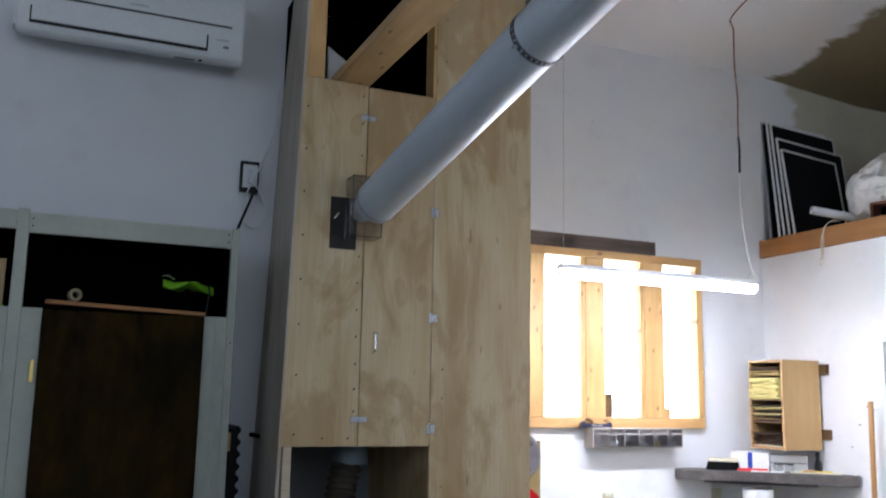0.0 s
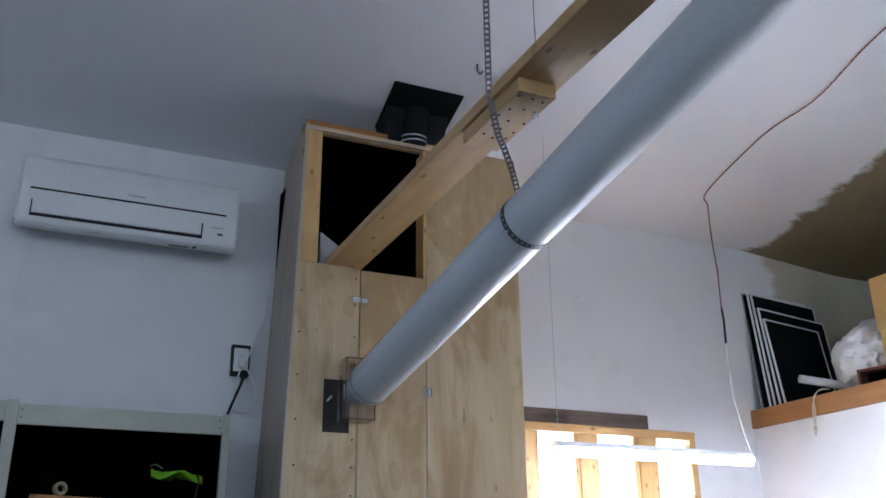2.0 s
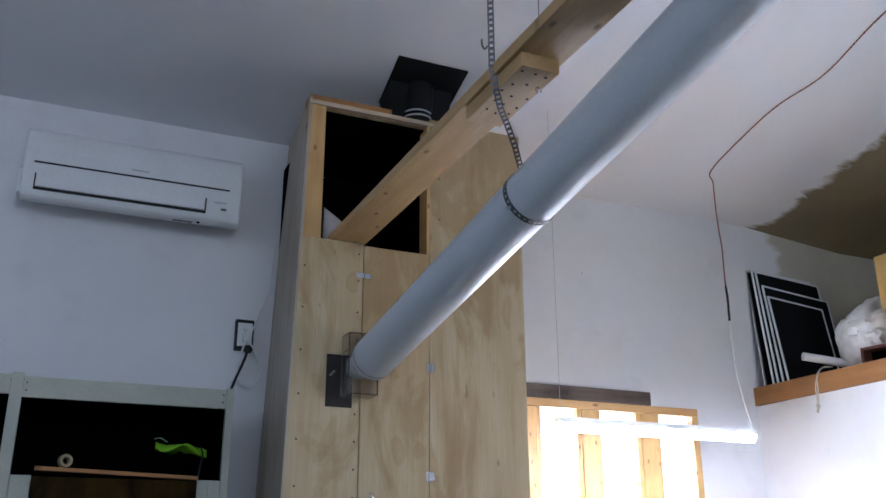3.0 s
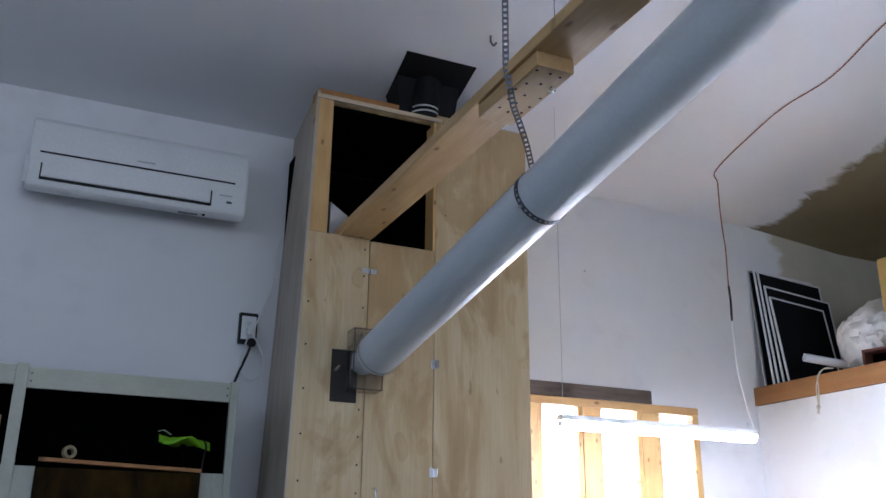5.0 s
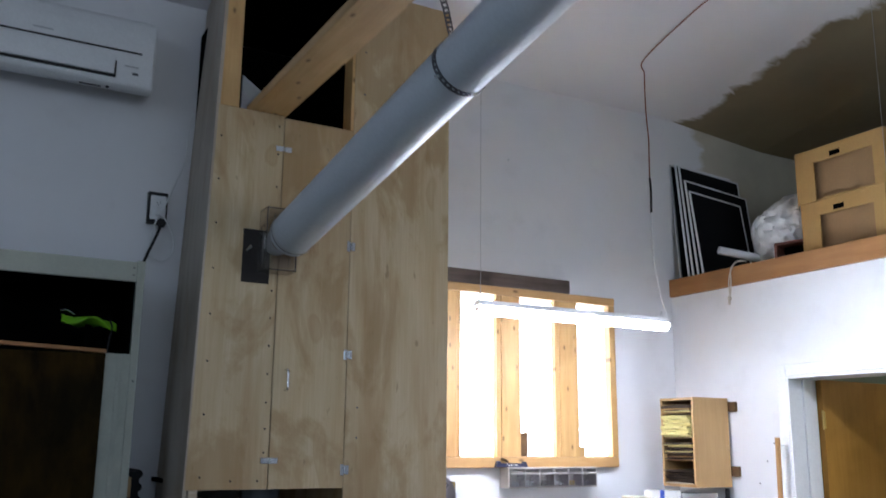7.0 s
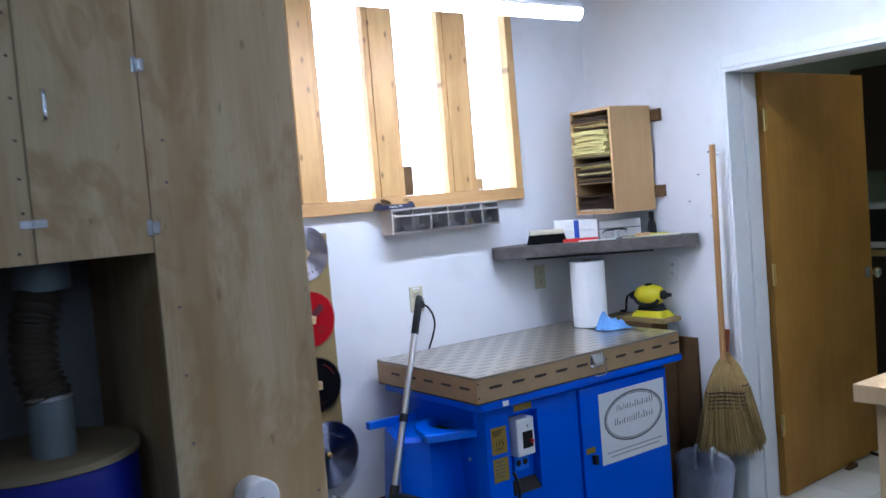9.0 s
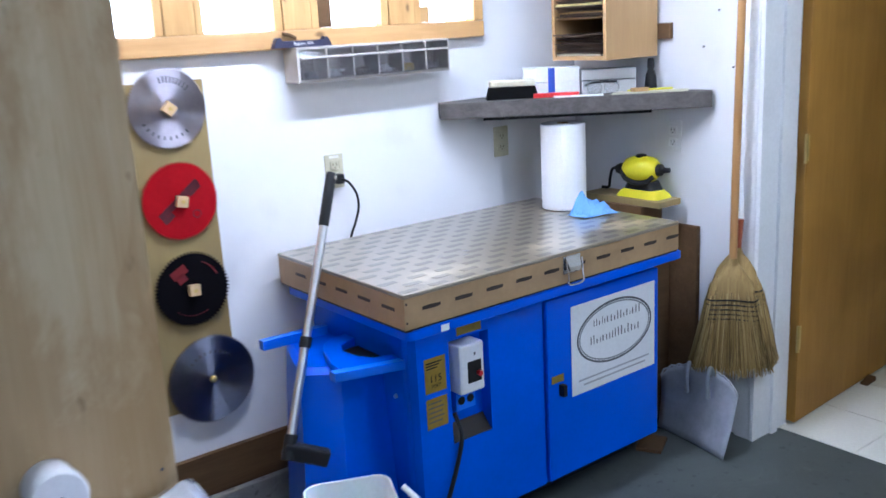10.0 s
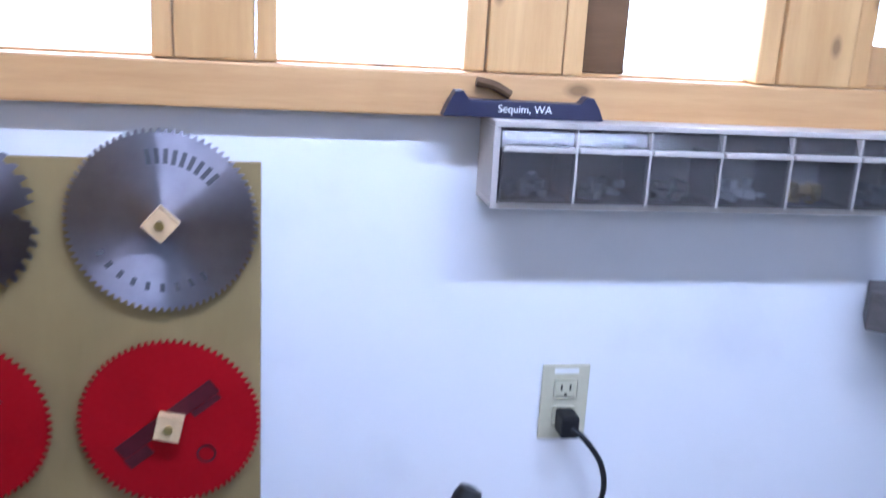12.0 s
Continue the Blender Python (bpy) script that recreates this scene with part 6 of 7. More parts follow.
part("grip", cyl((3.690, 4.742, 0.322), (3.712, 4.690, 0.285), 0.0085, seg=12), PLASTICWHITE, bucket, "white plastic grip")

# plastic-sheeted machine at the foot of the cabinet
wrapped = thing("sheeted_machine", (2.85, 4.42, 0), "machine under a shiny mottled plastic sheet", "machine")
bm = bmesh.new()
NW = 44
X0_, X1_, Y0_, Y1_ = 2.66, 3.105, 4.16, 4.685
cells = []
for j in range(NW):
    row_ = []
    for i in range(NW):
        u_, v_ = i / (NW - 1), j / (NW - 1)
        edge = min(u_, 1 - u_, v_, 1 - v_)
        n1 = noise.noise(Vector((u_ * 4, v_ * 4, 1.3)))
        n2 = noise.noise(Vector((u_ * 11 + 3 * v_, v_ * 8, 5.3))) + 0.6 * abs(noise.noise(Vector((u_ * 19, v_ * 23 + 4 * u_, 2.3))))
        z = 0.605 + 0.024 * n1 + 0.005 * n2 - 0.03 * max(0, 0.09 - edge) / 0.09 - 0.05 * max(0, 0.5 - u_)
        row_.append(bm.verts.new((X0_ + (X1_ - X0_) * u_, Y0_ + (Y1_ - Y0_) * v_ + 0.004 * n2, z)))
    cells.append(row_)
for j in range(NW - 1):
    for i in range(NW - 1):
        bm.faces.new((cells[j][i], cells[j][i + 1], cells[j + 1][i + 1], cells[j + 1][i]))
border = [cells[0][i] for i in range(NW)] + [cells[j][NW - 1] for j in range(1, NW)] + [cells[NW - 1][i] for i in range(NW - 2, -1, -1)] + [cells[j][0] for j in range(NW - 2, 0, -1)]
low = [bm.verts.new((v.co.x + 0.006 * noise.noise(v.co * 30), v.co.y + 0.006 * noise.noise(v.co * 31), 0.12 + 0.02 * noise.noise(v.co * 11))) for v in border]
for k in range(len(border)):
    n_ = (k + 1) % len(border)
    bm.faces.new((border[k], border[n_], low[n_], low[k]))
part("plastic_sheet", bm, WRAP, wrapped, "", True)
part("base", box(X0_ + 0.02, X1_ - 0.02, Y0_ + 0.02, Y1_ - 0.02, 0, 0.44, 0.01), STEELSHEET, wrapped)
# blue patch painted for a streak of blue reflected in the sheet
part("blue_tape", prism([(3.000, 4.33, 0.622), (3.055, 4.32, 0.620), (3.066, 4.40, 0.618), (3.012, 4.415, 0.622)], (0, 0, 0.004)), plain("blue_tape", (0.02, 0.10, 0.62), 0.5), wrapped, "blue patch standing in for a reflection on the sheet")
cap = part("pipe_cap", lathe([(0.052, 0.0005), (0.052, 0.05), (0.056, 0.052), (0.057, 0.083), (0.053, 0.089), (0.046, 0.090)], (2.822, TY, 0.672), (0, -1, 0), 36), PVCWHITE, tower, "white plastic pipe cap", True)
part("boss", lathe([(0.006, 0.0902), (0.004, 0.093)], (2.822, TY, 0.672), (0, -1, 0), 10), GREYPRINT, cap)

# workbench corner near the doorway
bench = thing("workbench", (4.75, 3.2, 0), "pale wooden workbench with a thick top", "workbench")
part("benchtop", box(4.43, 5.05, 2.3, 3.705, 0.765, 0.822, 0.003), WOODNUT, bench)
for x in (4.47, 4.93):
    for y in (2.36, 3.58):
        part("leg", box(x, x + 0.075, y, y + 0.075, 0, 0.7648, 0.003), WOODNUT, bench)
part("rail", box(4.48, 4.52, 2.436, 3.579, 0.60, 0.70), WOODNUT, bench)

# ---------------------------------------------------------------- next room through the doorway
tiles = thing("floor_tiles", (6.7, 4.0, 0), "cream ceramic floor tiles in the next room", "floor", kind="structure")
part("grout", box(EAST + 0.151, 8.3, 2.5, NORTH, -0.02, -0.004), GROUT, tiles)
tb = box(-0.149, 0.149, -0.149, 0.149, -0.004, 0.004, 0.0015)
dots("tile", tb, [(EAST + 0.30 + 0.302 * i, 2.66 + 0.302 * j, 0.0) for i in range(10) for j in range(9)], TILE, tiles)
solo("wall_hall_south", box(EAST + 0.15, 8.3, 2.35, 2.5, 0, 2.5), GREENWALL, "pale green side wall of the next room", "wall", kind="structure", at=(0, 0, 0))
unit = thing("shelf_unit", (6.15, 5.3, 0), "dark shelf unit behind the open door holding a white carton", "shelf unit")
for x in (5.78, 6.50):
    part("side", box(x, x + 0.02, 5.12, NORTH - 0.004, 0, 1.45), DARKCAB, unit)
for z in (0.05, 0.66, 1.10, 1.43):
    part("shelf", box(5.8005, 6.4995, 5.125, NORTH - 0.012, z, z + 0.02), DARKCAB, unit)
part("back", box(5.8005, 6.4995, NORTH - 0.011, NORTH - 0.005, 0.0, 1.45), DARKCAB, unit)
solo("white_carton", box(5.98, 6.28, 5.14, 5.42, 0.681, 0.875, 0.003), PAPER, "white carton standing on the dark shelf unit", "box")
cab = thing("tall_cabinet", (7.9, 4.9, 0), "dark brown tall cupboard in the next room", "cabinet")
part("carcass", box(7.66, 8.28, 4.35, NORTH - 0.01, 1.45, 2.14, 0.003), DARKCAB, cab)
for y in (4.36, 4.73, 5.10):
    d_ = part("cupboard_door", box(7.64, 7.659, y, y + 0.36, 1.46, 2.13, 0.004), DARKCAB, cab)
    part("knob", cyl((7.639, y + 0.31, 1.52), (7.615, y + 0.31, 1.52), 0.010, seg=10), CHROME, d_)
low_ = thing("base_cabinet", (7.9, 4.9, 0), "dark brown base cupboard with a worktop", "cabinet")
part("carcass", box(7.66, 8.28, 4.35, NORTH - 0.01, 0.0, 0.878, 0.003), DARKCAB, low_)
part("worktop", box(7.60, 8.29, 4.34, NORTH - 0.008, 0.88, 0.918, 0.004), RACKWOOD, low_)
mw = thing("microwave_oven", (7.85, 5.2, 0.918), "white microwave oven on the worktop", "microwave")
part("case", box(7.64, 8.0, 4.98, 5.44, 0.93, 1.235, 0.008), PLASTICWHITE, mw)
part("window", box(7.634, 7.6398, 5.10, 5.40, 0.975, 1.195, 0.002), BLACK, mw)
part("foot", box(7.68, 7.98, 5.0, 5.42, 0.9185, 0.9298), BLACK, mw)

# ---------------------------------------------------------------- things stored on the loft
LZ = 2.6
def screen(x0, y0, w, h, lean, roll, label, fw=0.010, bar=PLASTICWHITE):
    s = thing("window_screen", (x0, y0, LZ), label, "window screen", "window screens on the loft")
    m = Matrix.Translation((x0, y0, LZ + 0.001)) @ Matrix.Rotation(radians(roll), 4, "Y") @ Matrix.Rotation(radians(-lean), 4, "X")
    for a_, b_, c_, d_ in ((0, fw, 0, h), (w - fw, w, 0, h), (fw, w - fw, 0, fw), (fw, w - fw, h - fw, h)):
        part("frame_bar", box(a_, b_, 0, 0.010, c_, d_, m=m), bar, s)
    part("mesh", box(fw, w - fw, 0.004, 0.006, fw, h - fw, m=m), MESH, s, "black screen mesh")


screen(5.150, 5.390, 0.42, 0.80, 6.0, 2.0, "dark aluminium-framed window screen leaning at the back", bar=ALU)
screen(5.157, 5.328, 0.50, 0.805, 8.5, 3.0, "white-framed window screen leaning on the wall")
screen(5.167, 5.300, 0.54, 0.80, 10.0, 4.0, "white-framed window screen leaning on the wall")
screen(5.175, 5.265, 0.56, 0.70, 11.5, 5.0, "shorter white-framed window screen leaning on the wall")
screen(5.183, 5.230, 0.46, 0.62, 13.0, 5.0, "small white-framed window screen in front of the others")

bm = bmesh.new()
bmesh.ops.create_icosphere(bm, subdivisions=5, radius=1.0)
for v in bm.verts:
    p = v.co.copy()
    n_ = noise.noise(p * 1.6) * 0.10 + noise.ridged_multi_fractal(p * 3.6, 0.8, 2.1, 6, 1.0, 2.0) * 0.085 - 0.09
    v.co = Vector((5.50 + p.x * 0.21 * (1 + n_), 4.80 + p.y * 0.25 * (1 + n_), max(LZ + 0.002, 2.815 + p.z * 0.235 * (1 + n_))))
solo("plastic_bag", bm, BAG, "large crumpled white plastic bag on the loft", "bag", smooth=True)
bx = thing("wooden_tray", (5.27, 4.60, LZ), "small dark wooden tray lying open on the loft", "tray")
bm = pane_hole(-0.10, 0.10, 0, 0.125, -0.09, -0.005, -0.085, 0.085, 0.014, 0.11)
m = Matrix.Translation((5.32, 4.635, LZ + 0.001)) @ Matrix.Rotation(radians(-78), 4, "Z")
bmesh.ops.transform(bm, matrix=m, verts=bm.verts)
part("sides", bm, wood("red_brown_box", (0.16, 0.05, 0.03), (0.09, 0.03, 0.02), "x"), bx)
part("bottom", box(-0.098, 0.098, -0.0048, 0.002, 0.002, 0.123, m=m), BLACKGAP, bx)


def cut_box(z0, z1, y0, y1, label):
    b = thing("cardboard_box", (5.45, (y0 + y1) / 2, z0), label, "cardboard box", "boxes on the loft")
    x0, x1 = 5.235, 5.62
    bm = None
    hy0, hy1, hz1 = y0 + 0.07, y1 - 0.12, z1 - 0.075
    for a_, b_, c_, d_ in ((y0, hy0, z0, z1), (hy1, y1, z0, z1), (hy0, hy1, z0, z0 + 0.012), (hy0, hy1, hz1, z1)):
        bm = box(x0, x0 + 0.006, a_, b_, c_, d_, bm=bm)
    part("front", bm, CARDBOARD, b)
    part("inner_front", box(x0 + 0.03, x0 + 0.036, hy0 - 0.03, hy1 + 0.03, z0 + 0.006, z1 - 0.008), CARDDARK, b, "inner flap seen through the cut-out")
    ym = (hy0 + hy1) / 2
    part("grip_hole", box(x0 - 0.0006, x0 - 0.0001, ym + 0.01, ym + 0.075, hz1 + 0.012, hz1 + 0.04), BLACKGAP, b, "dark grip hole")
    part("side", box(x0 + 0.0062, x1, y1 - 0.006, y1, z0, z1), CARDBOARD, b)
    part("side", box(x0 + 0.0062, x1, y0, y0 + 0.006, z0, z1), CARDBOARD, b)
    part("back", box(x1 - 0.006, x1 - 0.0002, y0 + 0.0062, y1 - 0.0062, z0, z1), CARDBOARD, b)
    part("bottom", box(x0 + 0.0062, x1 - 0.0062, y0 + 0.0062, y1 - 0.0062, z0 + 0.0005, z0 + 0.006), CARDBOARD, b)
    part("lid", box(x0, x1, y0, y1, z1 + 0.0003, z1 + 0.005), CARDBOARD, b)


cut_box(LZ + 0.001, 2.905, 4.02, 4.535, "brown cardboard box with a cut-out front")
cut_box(2.912, 3.205, 4.00, 4.550, "second brown cardboard box stacked on the first")
tb_ = thing("pvc_offcut", (5.2, 4.95, 2.70), "short cream plastic pipe resting by the bag", "pipe")
ta, te = Vector((5.115, 5.035, 2.735)), Vector((5.37, 4.93, 2.69))
part("pipe", lathe([(0.019, 0), (0.024, 0), (0.024, (te - ta).length), (0.019, (te - ta).length), (0.019, 0)], ta, te - ta, 20, cap=False), PVCWHITE, tb_, "", True)
ro = thing("rope_end", (5.12, 4.95, 2.40), "knotted cotton rope hanging over the loft edge", "rope")
part("strand", tube([(5.20, 4.93, 2.66), (5.15, 4.945, 2.65), (5.118, 4.955, 2.60), (5.116, 4.975, 2.54), (5.118, 4.975, 2.45), (5.12, 4.98, 2.40)], 0.0036, 7, 7), ROPE, ro, "", True)
part("strand", tube([(5.21, 4.92, 2.66), (5.15, 4.93, 2.655), (5.113, 4.95, 2.61), (5.112, 4.955, 2.53), (5.115, 4.968, 2.46), (5.118, 4.99, 2.405)], 0.0036, 7, 7), ROPE, ro, "", True)
part("knot", lathe([(0.004, 0), (0.012, 0.008), (0.010, 0.02), (0.004, 0.028)], (5.117, 4.974, 2.425), (0, 0.2, 1), 10), ROPE, ro, "", True)

# ---------------------------------------------------------------- heat pump, outlet and cupboard on the left
ac = thing("air_conditioner", (1.38, NORTH, 3.14), "white wall-mounted split air conditioner", "air conditioner")
AX0, AX1 = 0.889, 1.856
prof = [(NORTH - 0.001, 3.205), (5.36, 3.150), (5.305, 3.140), (5.282, 3.155), (5.270, 3.20), (5.262, 3.28), (5.262, 3.34), (5.267, 3.41), (5.282, 3.462), (5.312, 3.490), (NORTH - 0.001, 3.502)]
part("case", prism([(AX0, y, z) for y, z in prof], (AX1 - AX0, 0, 0), bevel=0.012), PLASTICWHITE, ac)
part("panel_gap", box(0.931, 1.795, 5.2595, 5.2625, 3.304, 3.312), BLACK, ac)
part("end_cap", prism([(AX0 - 0.012, y, z) for y, z in ((NORTH - 0.03, 3.20), (5.35, 3.160), (5.285, 3.165), (5.275, 3.20), (5.275, 3.27), (5.30, 3.30), (NORTH - 0.03, 3.30))], (0.0125, 0, 0), bevel=0.003), PLASTICWHITE, ac)
part("louvre", prism([(0.952, y, z) for y, z in ((5.2598, 3.285), (5.2605, 3.235), (5.2640, 3.196), (5.2690, 3.197), (5.2655, 3.236), (5.2645, 3.285))], (0.730, 0, 0)), PLASTICWHITE, ac)
part("louvre_gap", prism([(0.941, y, z) for y, z in ((5.2640, 3.192), (5.2675, 3.180), (5.2770, 3.182), (5.2740, 3.194))], (0.750, 0, 0)), BLACK, ac)
for x in (0.941, 1.685):
    part("louvre_side", prism([(x, y, z) for y, z in ((5.2605, 3.255), (5.2612, 3.230), (5.2650, 3.190), (5.2715, 3.191), (5.2660, 3.232), (5.2650, 3.255))], (0.006, 0, 0)), BLACK, ac)
part("display", box(AX1 - 0.095, AX1 - 0.070, 5.2655, 5.2700, 3.205, 3.215), GREYPRINT, ac)
part("marking", box(AX1 - 0.13, AX1 - 0.07, 5.2610, 5.2640, 3.238, 3.243), plain("pale_marking", (0.5, 0.5, 0.52), 0.6), ac)
part("badge", box(1.34, 1.42, 5.2600, 5.2625, 3.336, 3.343), plain("badge_grey", (0.52, 0.53, 0.55), 0.5), ac)
part("air_vent", prism([(1.55, y, z) for y, z in ((5.2995, 3.1405), (5.3300, 3.1455), (5.3300, 3.1440), (5.2995, 3.1390))], (0.09, 0, 0)), GREYPRINT, ac)
part("sensor", lathe([(0.009, 0), (0.006, 0.004)], (1.665, 5.300, 3.141), (0, -0.2, -1), 12), BLACK, ac)

o1, m1 = receptacle("wall_outlet", (1.952, NORTH - 0.034, 2.655), 0, PLASTICWHITE, "white outlet in a black surface box")
part("surface_box", box(1.908, 1.996, NORTH - 0.034, NORTH - 0.001, 2.580, 2.730, 0.004), BLACK, o1, "black surface box")
lead = thing("appliance_lead", (1.96, NORTH - 0.05, 2.4), "white plug with a thin white lead hanging in a loop", "cord")
part("plug", box(1.940, 1.968, NORTH - 0.072, NORTH - 0.043, 2.615, 2.65, 0.004), PLASTICWHITE, lead)
part("lead", tube([(1.955, NORTH - 0.070, 2.63), (1.975, NORTH - 0.075, 2.66), (2.02, NORTH - 0.055, 2.78), (2.055, NORTH - 0.045, 2.88), (2.062, NORTH - 0.045, 2.99), (2.068, NORTH - 0.045, 3.08), (2.085, NORTH - 0.03, 3.14)], 0.0042, 7, 8), PLASTICWHITE, lead, "", True)
part("loop", tube([(1.958, NORTH - 0.070, 2.62), (1.99, NORTH - 0.07, 2.585), (2.025, NORTH - 0.06, 2.52), (2.03, NORTH - 0.05, 2.445), (1.99, NORTH - 0.05, 2.405), (1.94, NORTH - 0.05, 2.42), (1.925, NORTH - 0.05, 2.47), (1.935, NORTH - 0.05, 2.55), (1.952, NORTH - 0.06, 2.615)], 0.0042, 7, 8), PLASTICWHITE, lead, "", True)
bl = thing("black_lead", (1.93, NORTH - 0.05, 2.2), "thick black lead running down behind the cupboard", "cord")
part("tape", tube([(1.903, NORTH - 0.05, 2.385), (1.898, NORTH - 0.05, 2.366), (1.892, NORTH - 0.05, 2.346)], 0.0075, 8, 4), PAPER, bl, "white tape wrapped round the lead")
part("plug", box(1.955, 1.985, NORTH - 0.066, NORTH - 0.0345, 2.565, 2.60, 0.004), BLACK, bl)
part("lead", tube([(1.97, NORTH - 0.05, 2.585), (1.955, NORTH - 0.05, 2.53), (1.915, NORTH - 0.05, 2.42), (1.885, NORTH - 0.05, 2.32), (1.87, NORTH - 0.04, 2.20), (1.87, NORTH - 0.03, 2.0)], 0.0065, 8, 8), BLACK, bl, "", True)

CY = 5.0
cup = thing("built_in_cupboard", (1.0, CY, 0), "white painted built-in cupboard with an open dark shelf above brown doors", "cupboard")
part("right_post", box(1.806, 1.836, CY - 0.002, NORTH - 0.002, 0, 2.312, 0.002), PALEGREEN, cup)
part("top_rail", box(1.0275, 1.8055, CY, CY + 0.02, 2.226, 2.306, 0.002), PALEGREEN, cup)
part("middle_post", box(0.983, 1.027, CY - 0.004, CY + 0.10, 0, 2.318, 0.002), PALEGREEN, cup)
part("top_rail", box(-0.6, 0.9825, CY, CY + 0.02, 2.236, 2.312, 0.002), PALEGREEN, cup)
part("right_stile", box(1.7115, 1.8055, CY, CY + 0.02, 0, 1.935, 0.002), PALEGREEN, cup)
part("stile_bead", box(1.757, 1.775, CY - 0.006, CY - 0.0005, 0, 1.934, 0.002), PALEGREEN, cup)
part("left_stile", box(1.0275, 1.101, CY, CY + 0.02, 0, 1.935, 0.002), PALEGREEN, cup)
part("left_stile", box(0.90, 0.9825, CY, CY + 0.02, 0, 1.935, 0.002), PALEGREEN, cup)
part("shelf", box(-0.6, 1.8055, CY + 0.021, NORTH - 0.002, 1.900, 1.922), CUPWOOD, cup)
# top, back and inner side are near-black to paint the shelf's shade
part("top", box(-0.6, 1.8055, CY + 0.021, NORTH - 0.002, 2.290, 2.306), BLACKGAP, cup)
part("back", box(-0.6, 1.8055, NORTH - 0.010, NORTH - 0.003, 0.0, 2.289), BLACKGAP, cup, "near-black back with the open shelf's shade in its colour")
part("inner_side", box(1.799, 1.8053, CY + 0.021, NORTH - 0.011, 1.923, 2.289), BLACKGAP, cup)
d1 = part("brown_door", box(1.1015, 1.711, CY - 0.020, CY - 0.001, 0.06, 1.930, 0.003), CUPWOOD, cup, "dark stained blotchy wooden door")
part("door_cap", prism([(1.108, CY - 0.030, 1.9525), (1.711, CY - 0.030, 1.9325), (1.711, CY - 0.030, 1.9475), (1.108, CY - 0.030, 1.9675)], (0, 0.0295, 0), bevel=0.002), BEAMWOOD, cup, "wooden ledge over the door")
part("hinge", box(1.074, 1.091, CY - 0.006, CY - 0.0005, 1.65, 1.735, 0.002), BRASS, d1, "brass hinge")
part("brown_door", box(0.15, 0.8995, CY - 0.020, CY - 0.001, 0.06, 1.930, 0.003), CUPWOOD, cup, "dark stained blotchy wooden door")
screw = cyl((0, 0.002, 0), (0, -0.0015, 0), 0.004, seg=8)
dots("screw", screw, [(1.040, CY, 2.252), (1.040, CY, 2.282), (1.793, CY, 2.252), (1.793, CY, 2.282), (0.985, CY, 2.26), (0.985, CY, 2.29), (1.822, CY - 0.002, 1.83)], GREYPRINT, cup)
solo("tape_roll", lathe([(0.014, -0.011), (0.025, -0.011), (0.025, 0.011), (0.014, 0.011), (0.014, -0.011)], (1.212, CY - 0.004, 1.991), (0.35, -0.93, 0.1), 22, cap=False), BUFFDARK, "roll of brown masking tape standing on the ledge", "tape", smooth=True)

bm = bmesh.new()
gv = []
for j in range(7):
    row_ = []
    for i in range(13):
        u_, v_ = i / 12, j / 6 - 0.5
        wv = 0.080 * math.sin(math.pi * min(1, u_ * 1.05)) ** 1.1 + 0.005
        row_.append(bm.verts.new((1.555 + 0.21 * u_, 5.14 + 0.16 * v_ * wv / 0.105, 2.075 + 0.028 * math.sin(u_ * 7 + v_ * 5) * (0.3 + abs(v_)) - 0.02 * u_ + 0.12 * v_ * (wv - 0.03))))
    gv.append(row_)
for j in range(6):
    for i in range(12):
        bm.faces.new((gv[j][i], gv[j][i + 1], gv[j + 1][i + 1], gv[j + 1][i]))
lime = thing("garden_sprayer", (1.66, 5.14, 1.922), "lime green plastic item with a bright clip on the dark shelf", "sprayer")
gl = part("green_shell", bm, GREEN, lime, "", True)
gs = gl.modifiers.new("thick", "SOLIDIFY")
gs.thickness = 0.004
# added support, near-black so that it is lost in the shelf's shade
part("stand", cyl((1.66, 5.16, 1.9225), (1.66, 5.16, 2.07), 0.020, 0.012, seg=16), BLACKGAP, lime, "", True)
part("clip", tube([(1.545, 5.12, 2.105), (1.57, 5.12, 2.11), (1.60, 5.13, 2.095)], 0.004, 6, 5), CHROME, lime)
part("hose", tube([(1.74, 5.14, 2.08), (1.76 - 0.012, 5.13, 2.05), (1.74, 5.12, 2.0), (1.735, 5.12, 1.94)], 0.004, 6, 6), BLACK, lime)
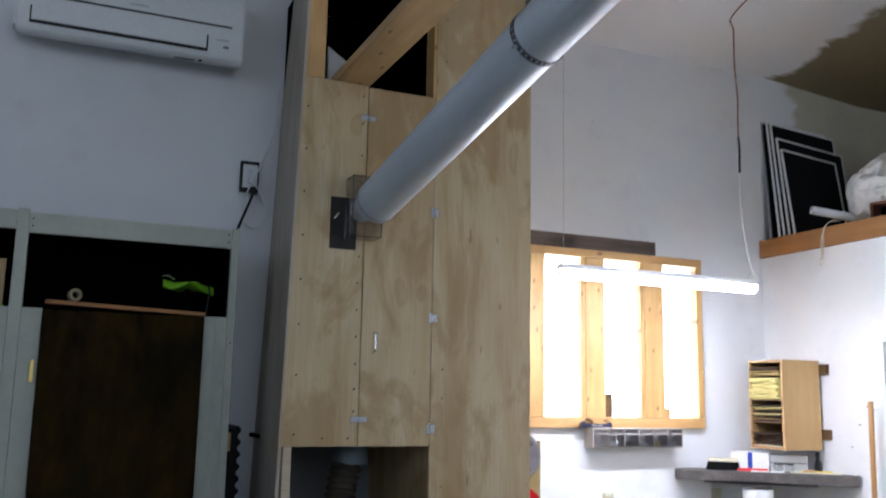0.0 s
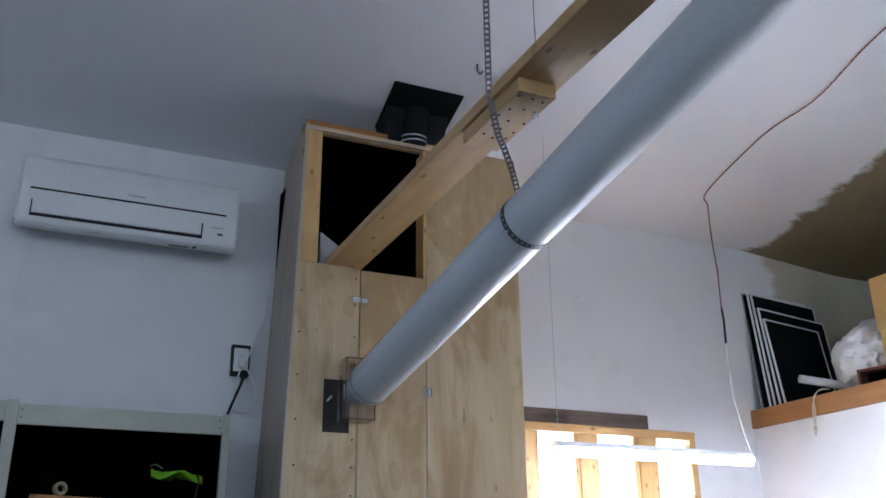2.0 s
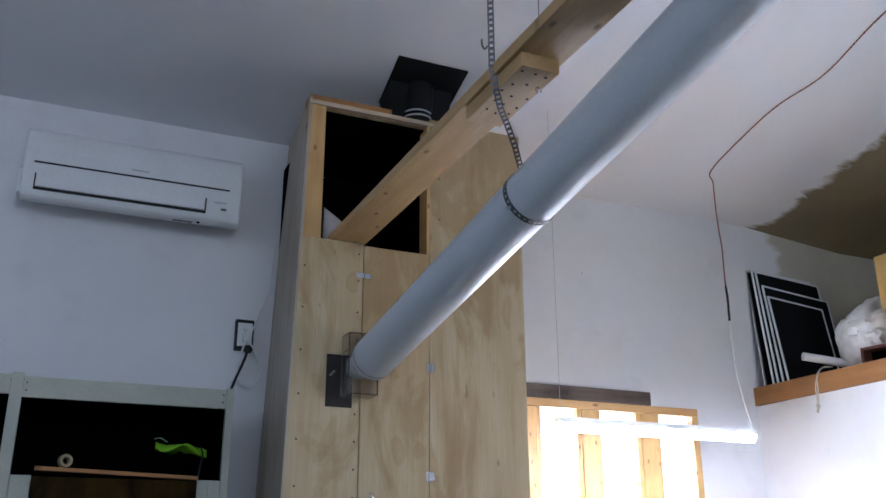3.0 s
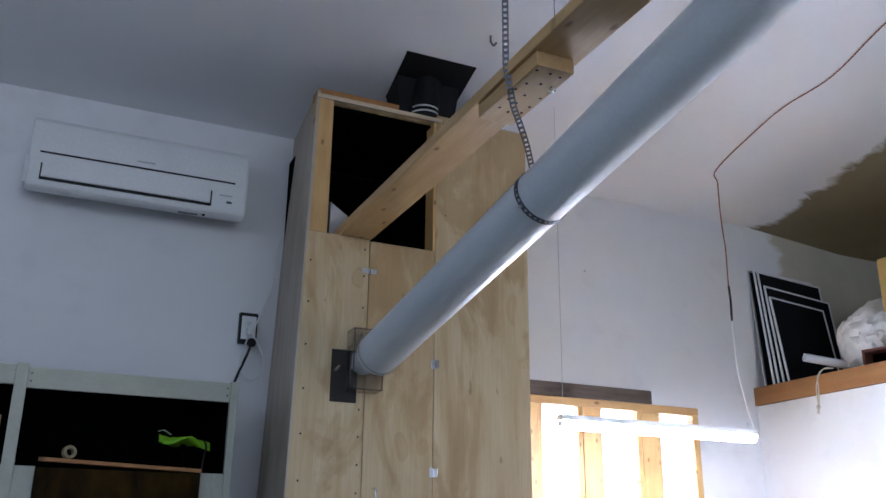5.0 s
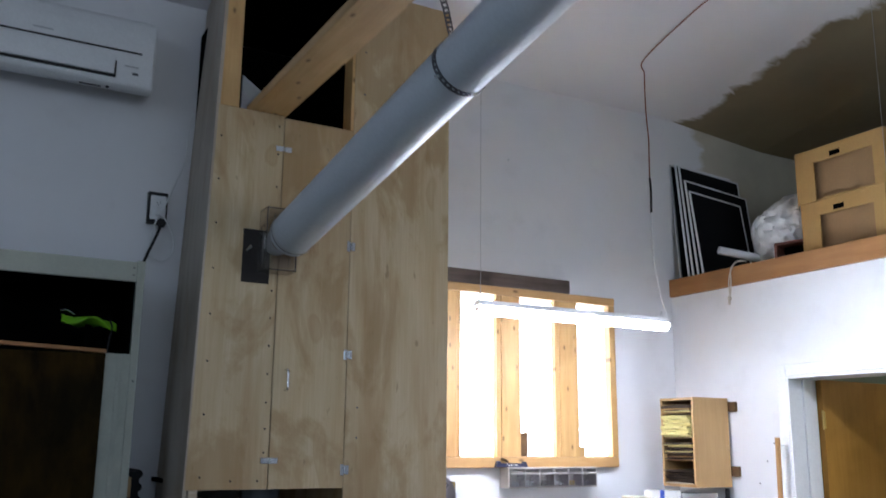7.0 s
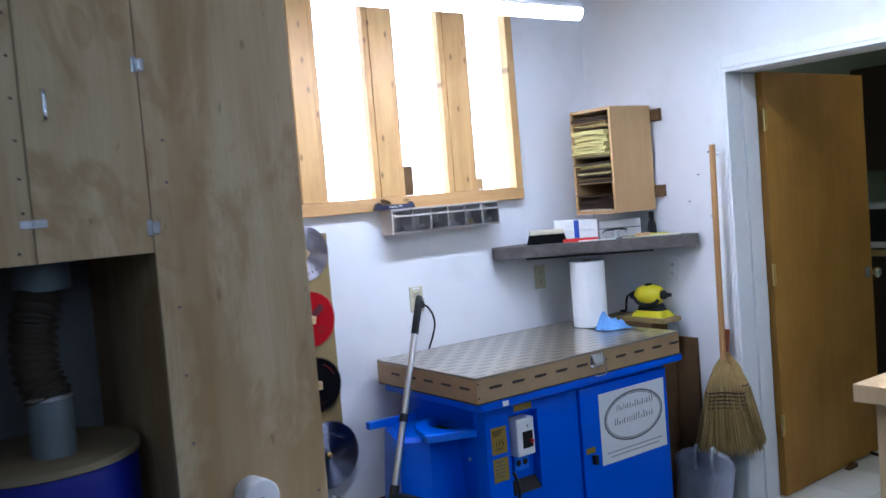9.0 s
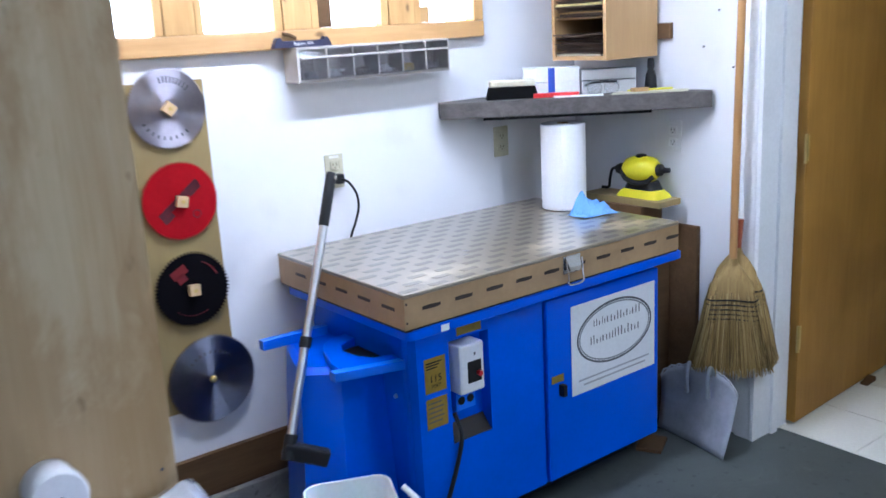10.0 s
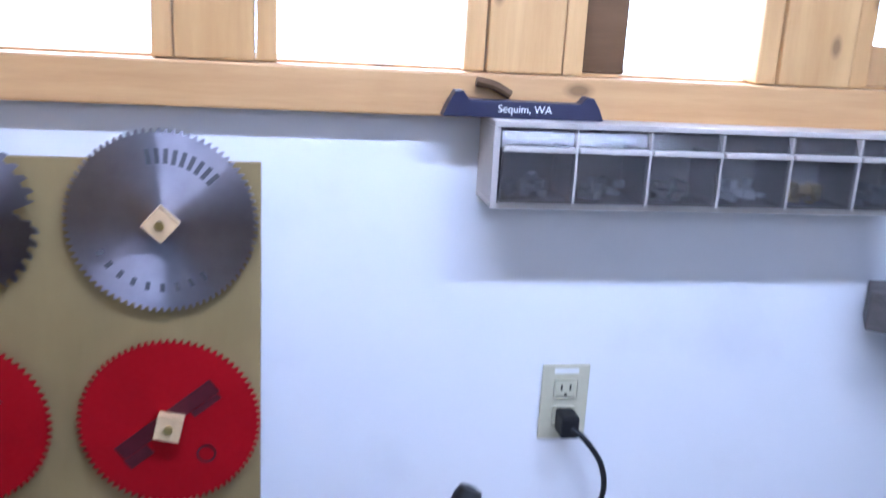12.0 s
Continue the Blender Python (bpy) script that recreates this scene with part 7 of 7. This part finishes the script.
jar = thing("wooden_caddy", (0.9, 5.15, 1.922), "pale wooden caddy with a round hole on the dark shelf", "caddy")
part("front", box(0.78, 0.955, 5.10, 5.112, 1.955, 2.13, 0.003), RACKWOOD, jar)
part("hole", cyl((0.90, 5.0995, 2.05), (0.90, 5.097, 2.05), 0.030, seg=20), BLACKGAP, jar)
part("base", box(0.78, 0.955, 5.10, 5.22, 1.9225, 1.954, 0.003), GREEN, jar, "lime green base")

jig = thing("scalloped_jig", (1.90, 5.25, 1.1), "dark scalloped board with a pale block hanging by the wall", "jig")
edge_ = [(1.845, 1.00), (1.925, 1.00)]
z = 1.03
while z < 1.46:
    edge_ += [(1.925, z), (1.938, z + 0.012), (1.938, z + 0.026), (1.925, z + 0.038)]
    z += 0.052
edge_ += [(1.915, 1.475), (1.845, 1.475)]
part("board", prism([(x, 5.25, zz) for x, zz in edge_], (0, 0.22, 0)), BLACKMETAL, jig)
part("block", box(1.835, 1.890, 5.225, 5.249, 1.375, 1.455, 0.003), RACKWOOD, jig, "pale wood block")

# unseen lamp added to brighten the open door and the tiles
cl = thing("hall_fill_light", (6.6, 3.7, 2.47), "unseen fill light added on the ceiling of the next room", "light")
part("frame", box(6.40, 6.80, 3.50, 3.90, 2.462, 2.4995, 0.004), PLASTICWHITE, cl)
part("diffuser", box(6.42, 6.78, 3.52, 3.88, 2.452, 2.4615), glow("hall_fill_diffuser", (1.0, 0.96, 0.86), 15.0), cl, "lit diffuser")

for y, z in ((4.80, 1.52), (4.86, 1.40), (4.74, 1.33), (5.40, 1.62)):
    solo("wall_nail", cyl((EAST - 0.008, y, z), (EAST - 0.0005, y, z), 0.0028, seg=8), BLACK, "small dark nail in the partition wall", "nail")

solo("pencil", cyl(on_shelf(0.66, 0.055, SZ1 + 0.010), on_shelf(0.82, 0.075, SZ1 + 0.010), 0.0035, seg=6), SANDER, "yellow pencil lying on the papers", "pencil")
solo("wood_scrap", box(-0.03, 0.03, -0.012, 0.012, 0.0062, 0.020, 0.002, m=shelf_m(0.70, 0.045, SZ1, 20)), RACKWOOD, "small wood scrap on the shelf papers", "scrap")
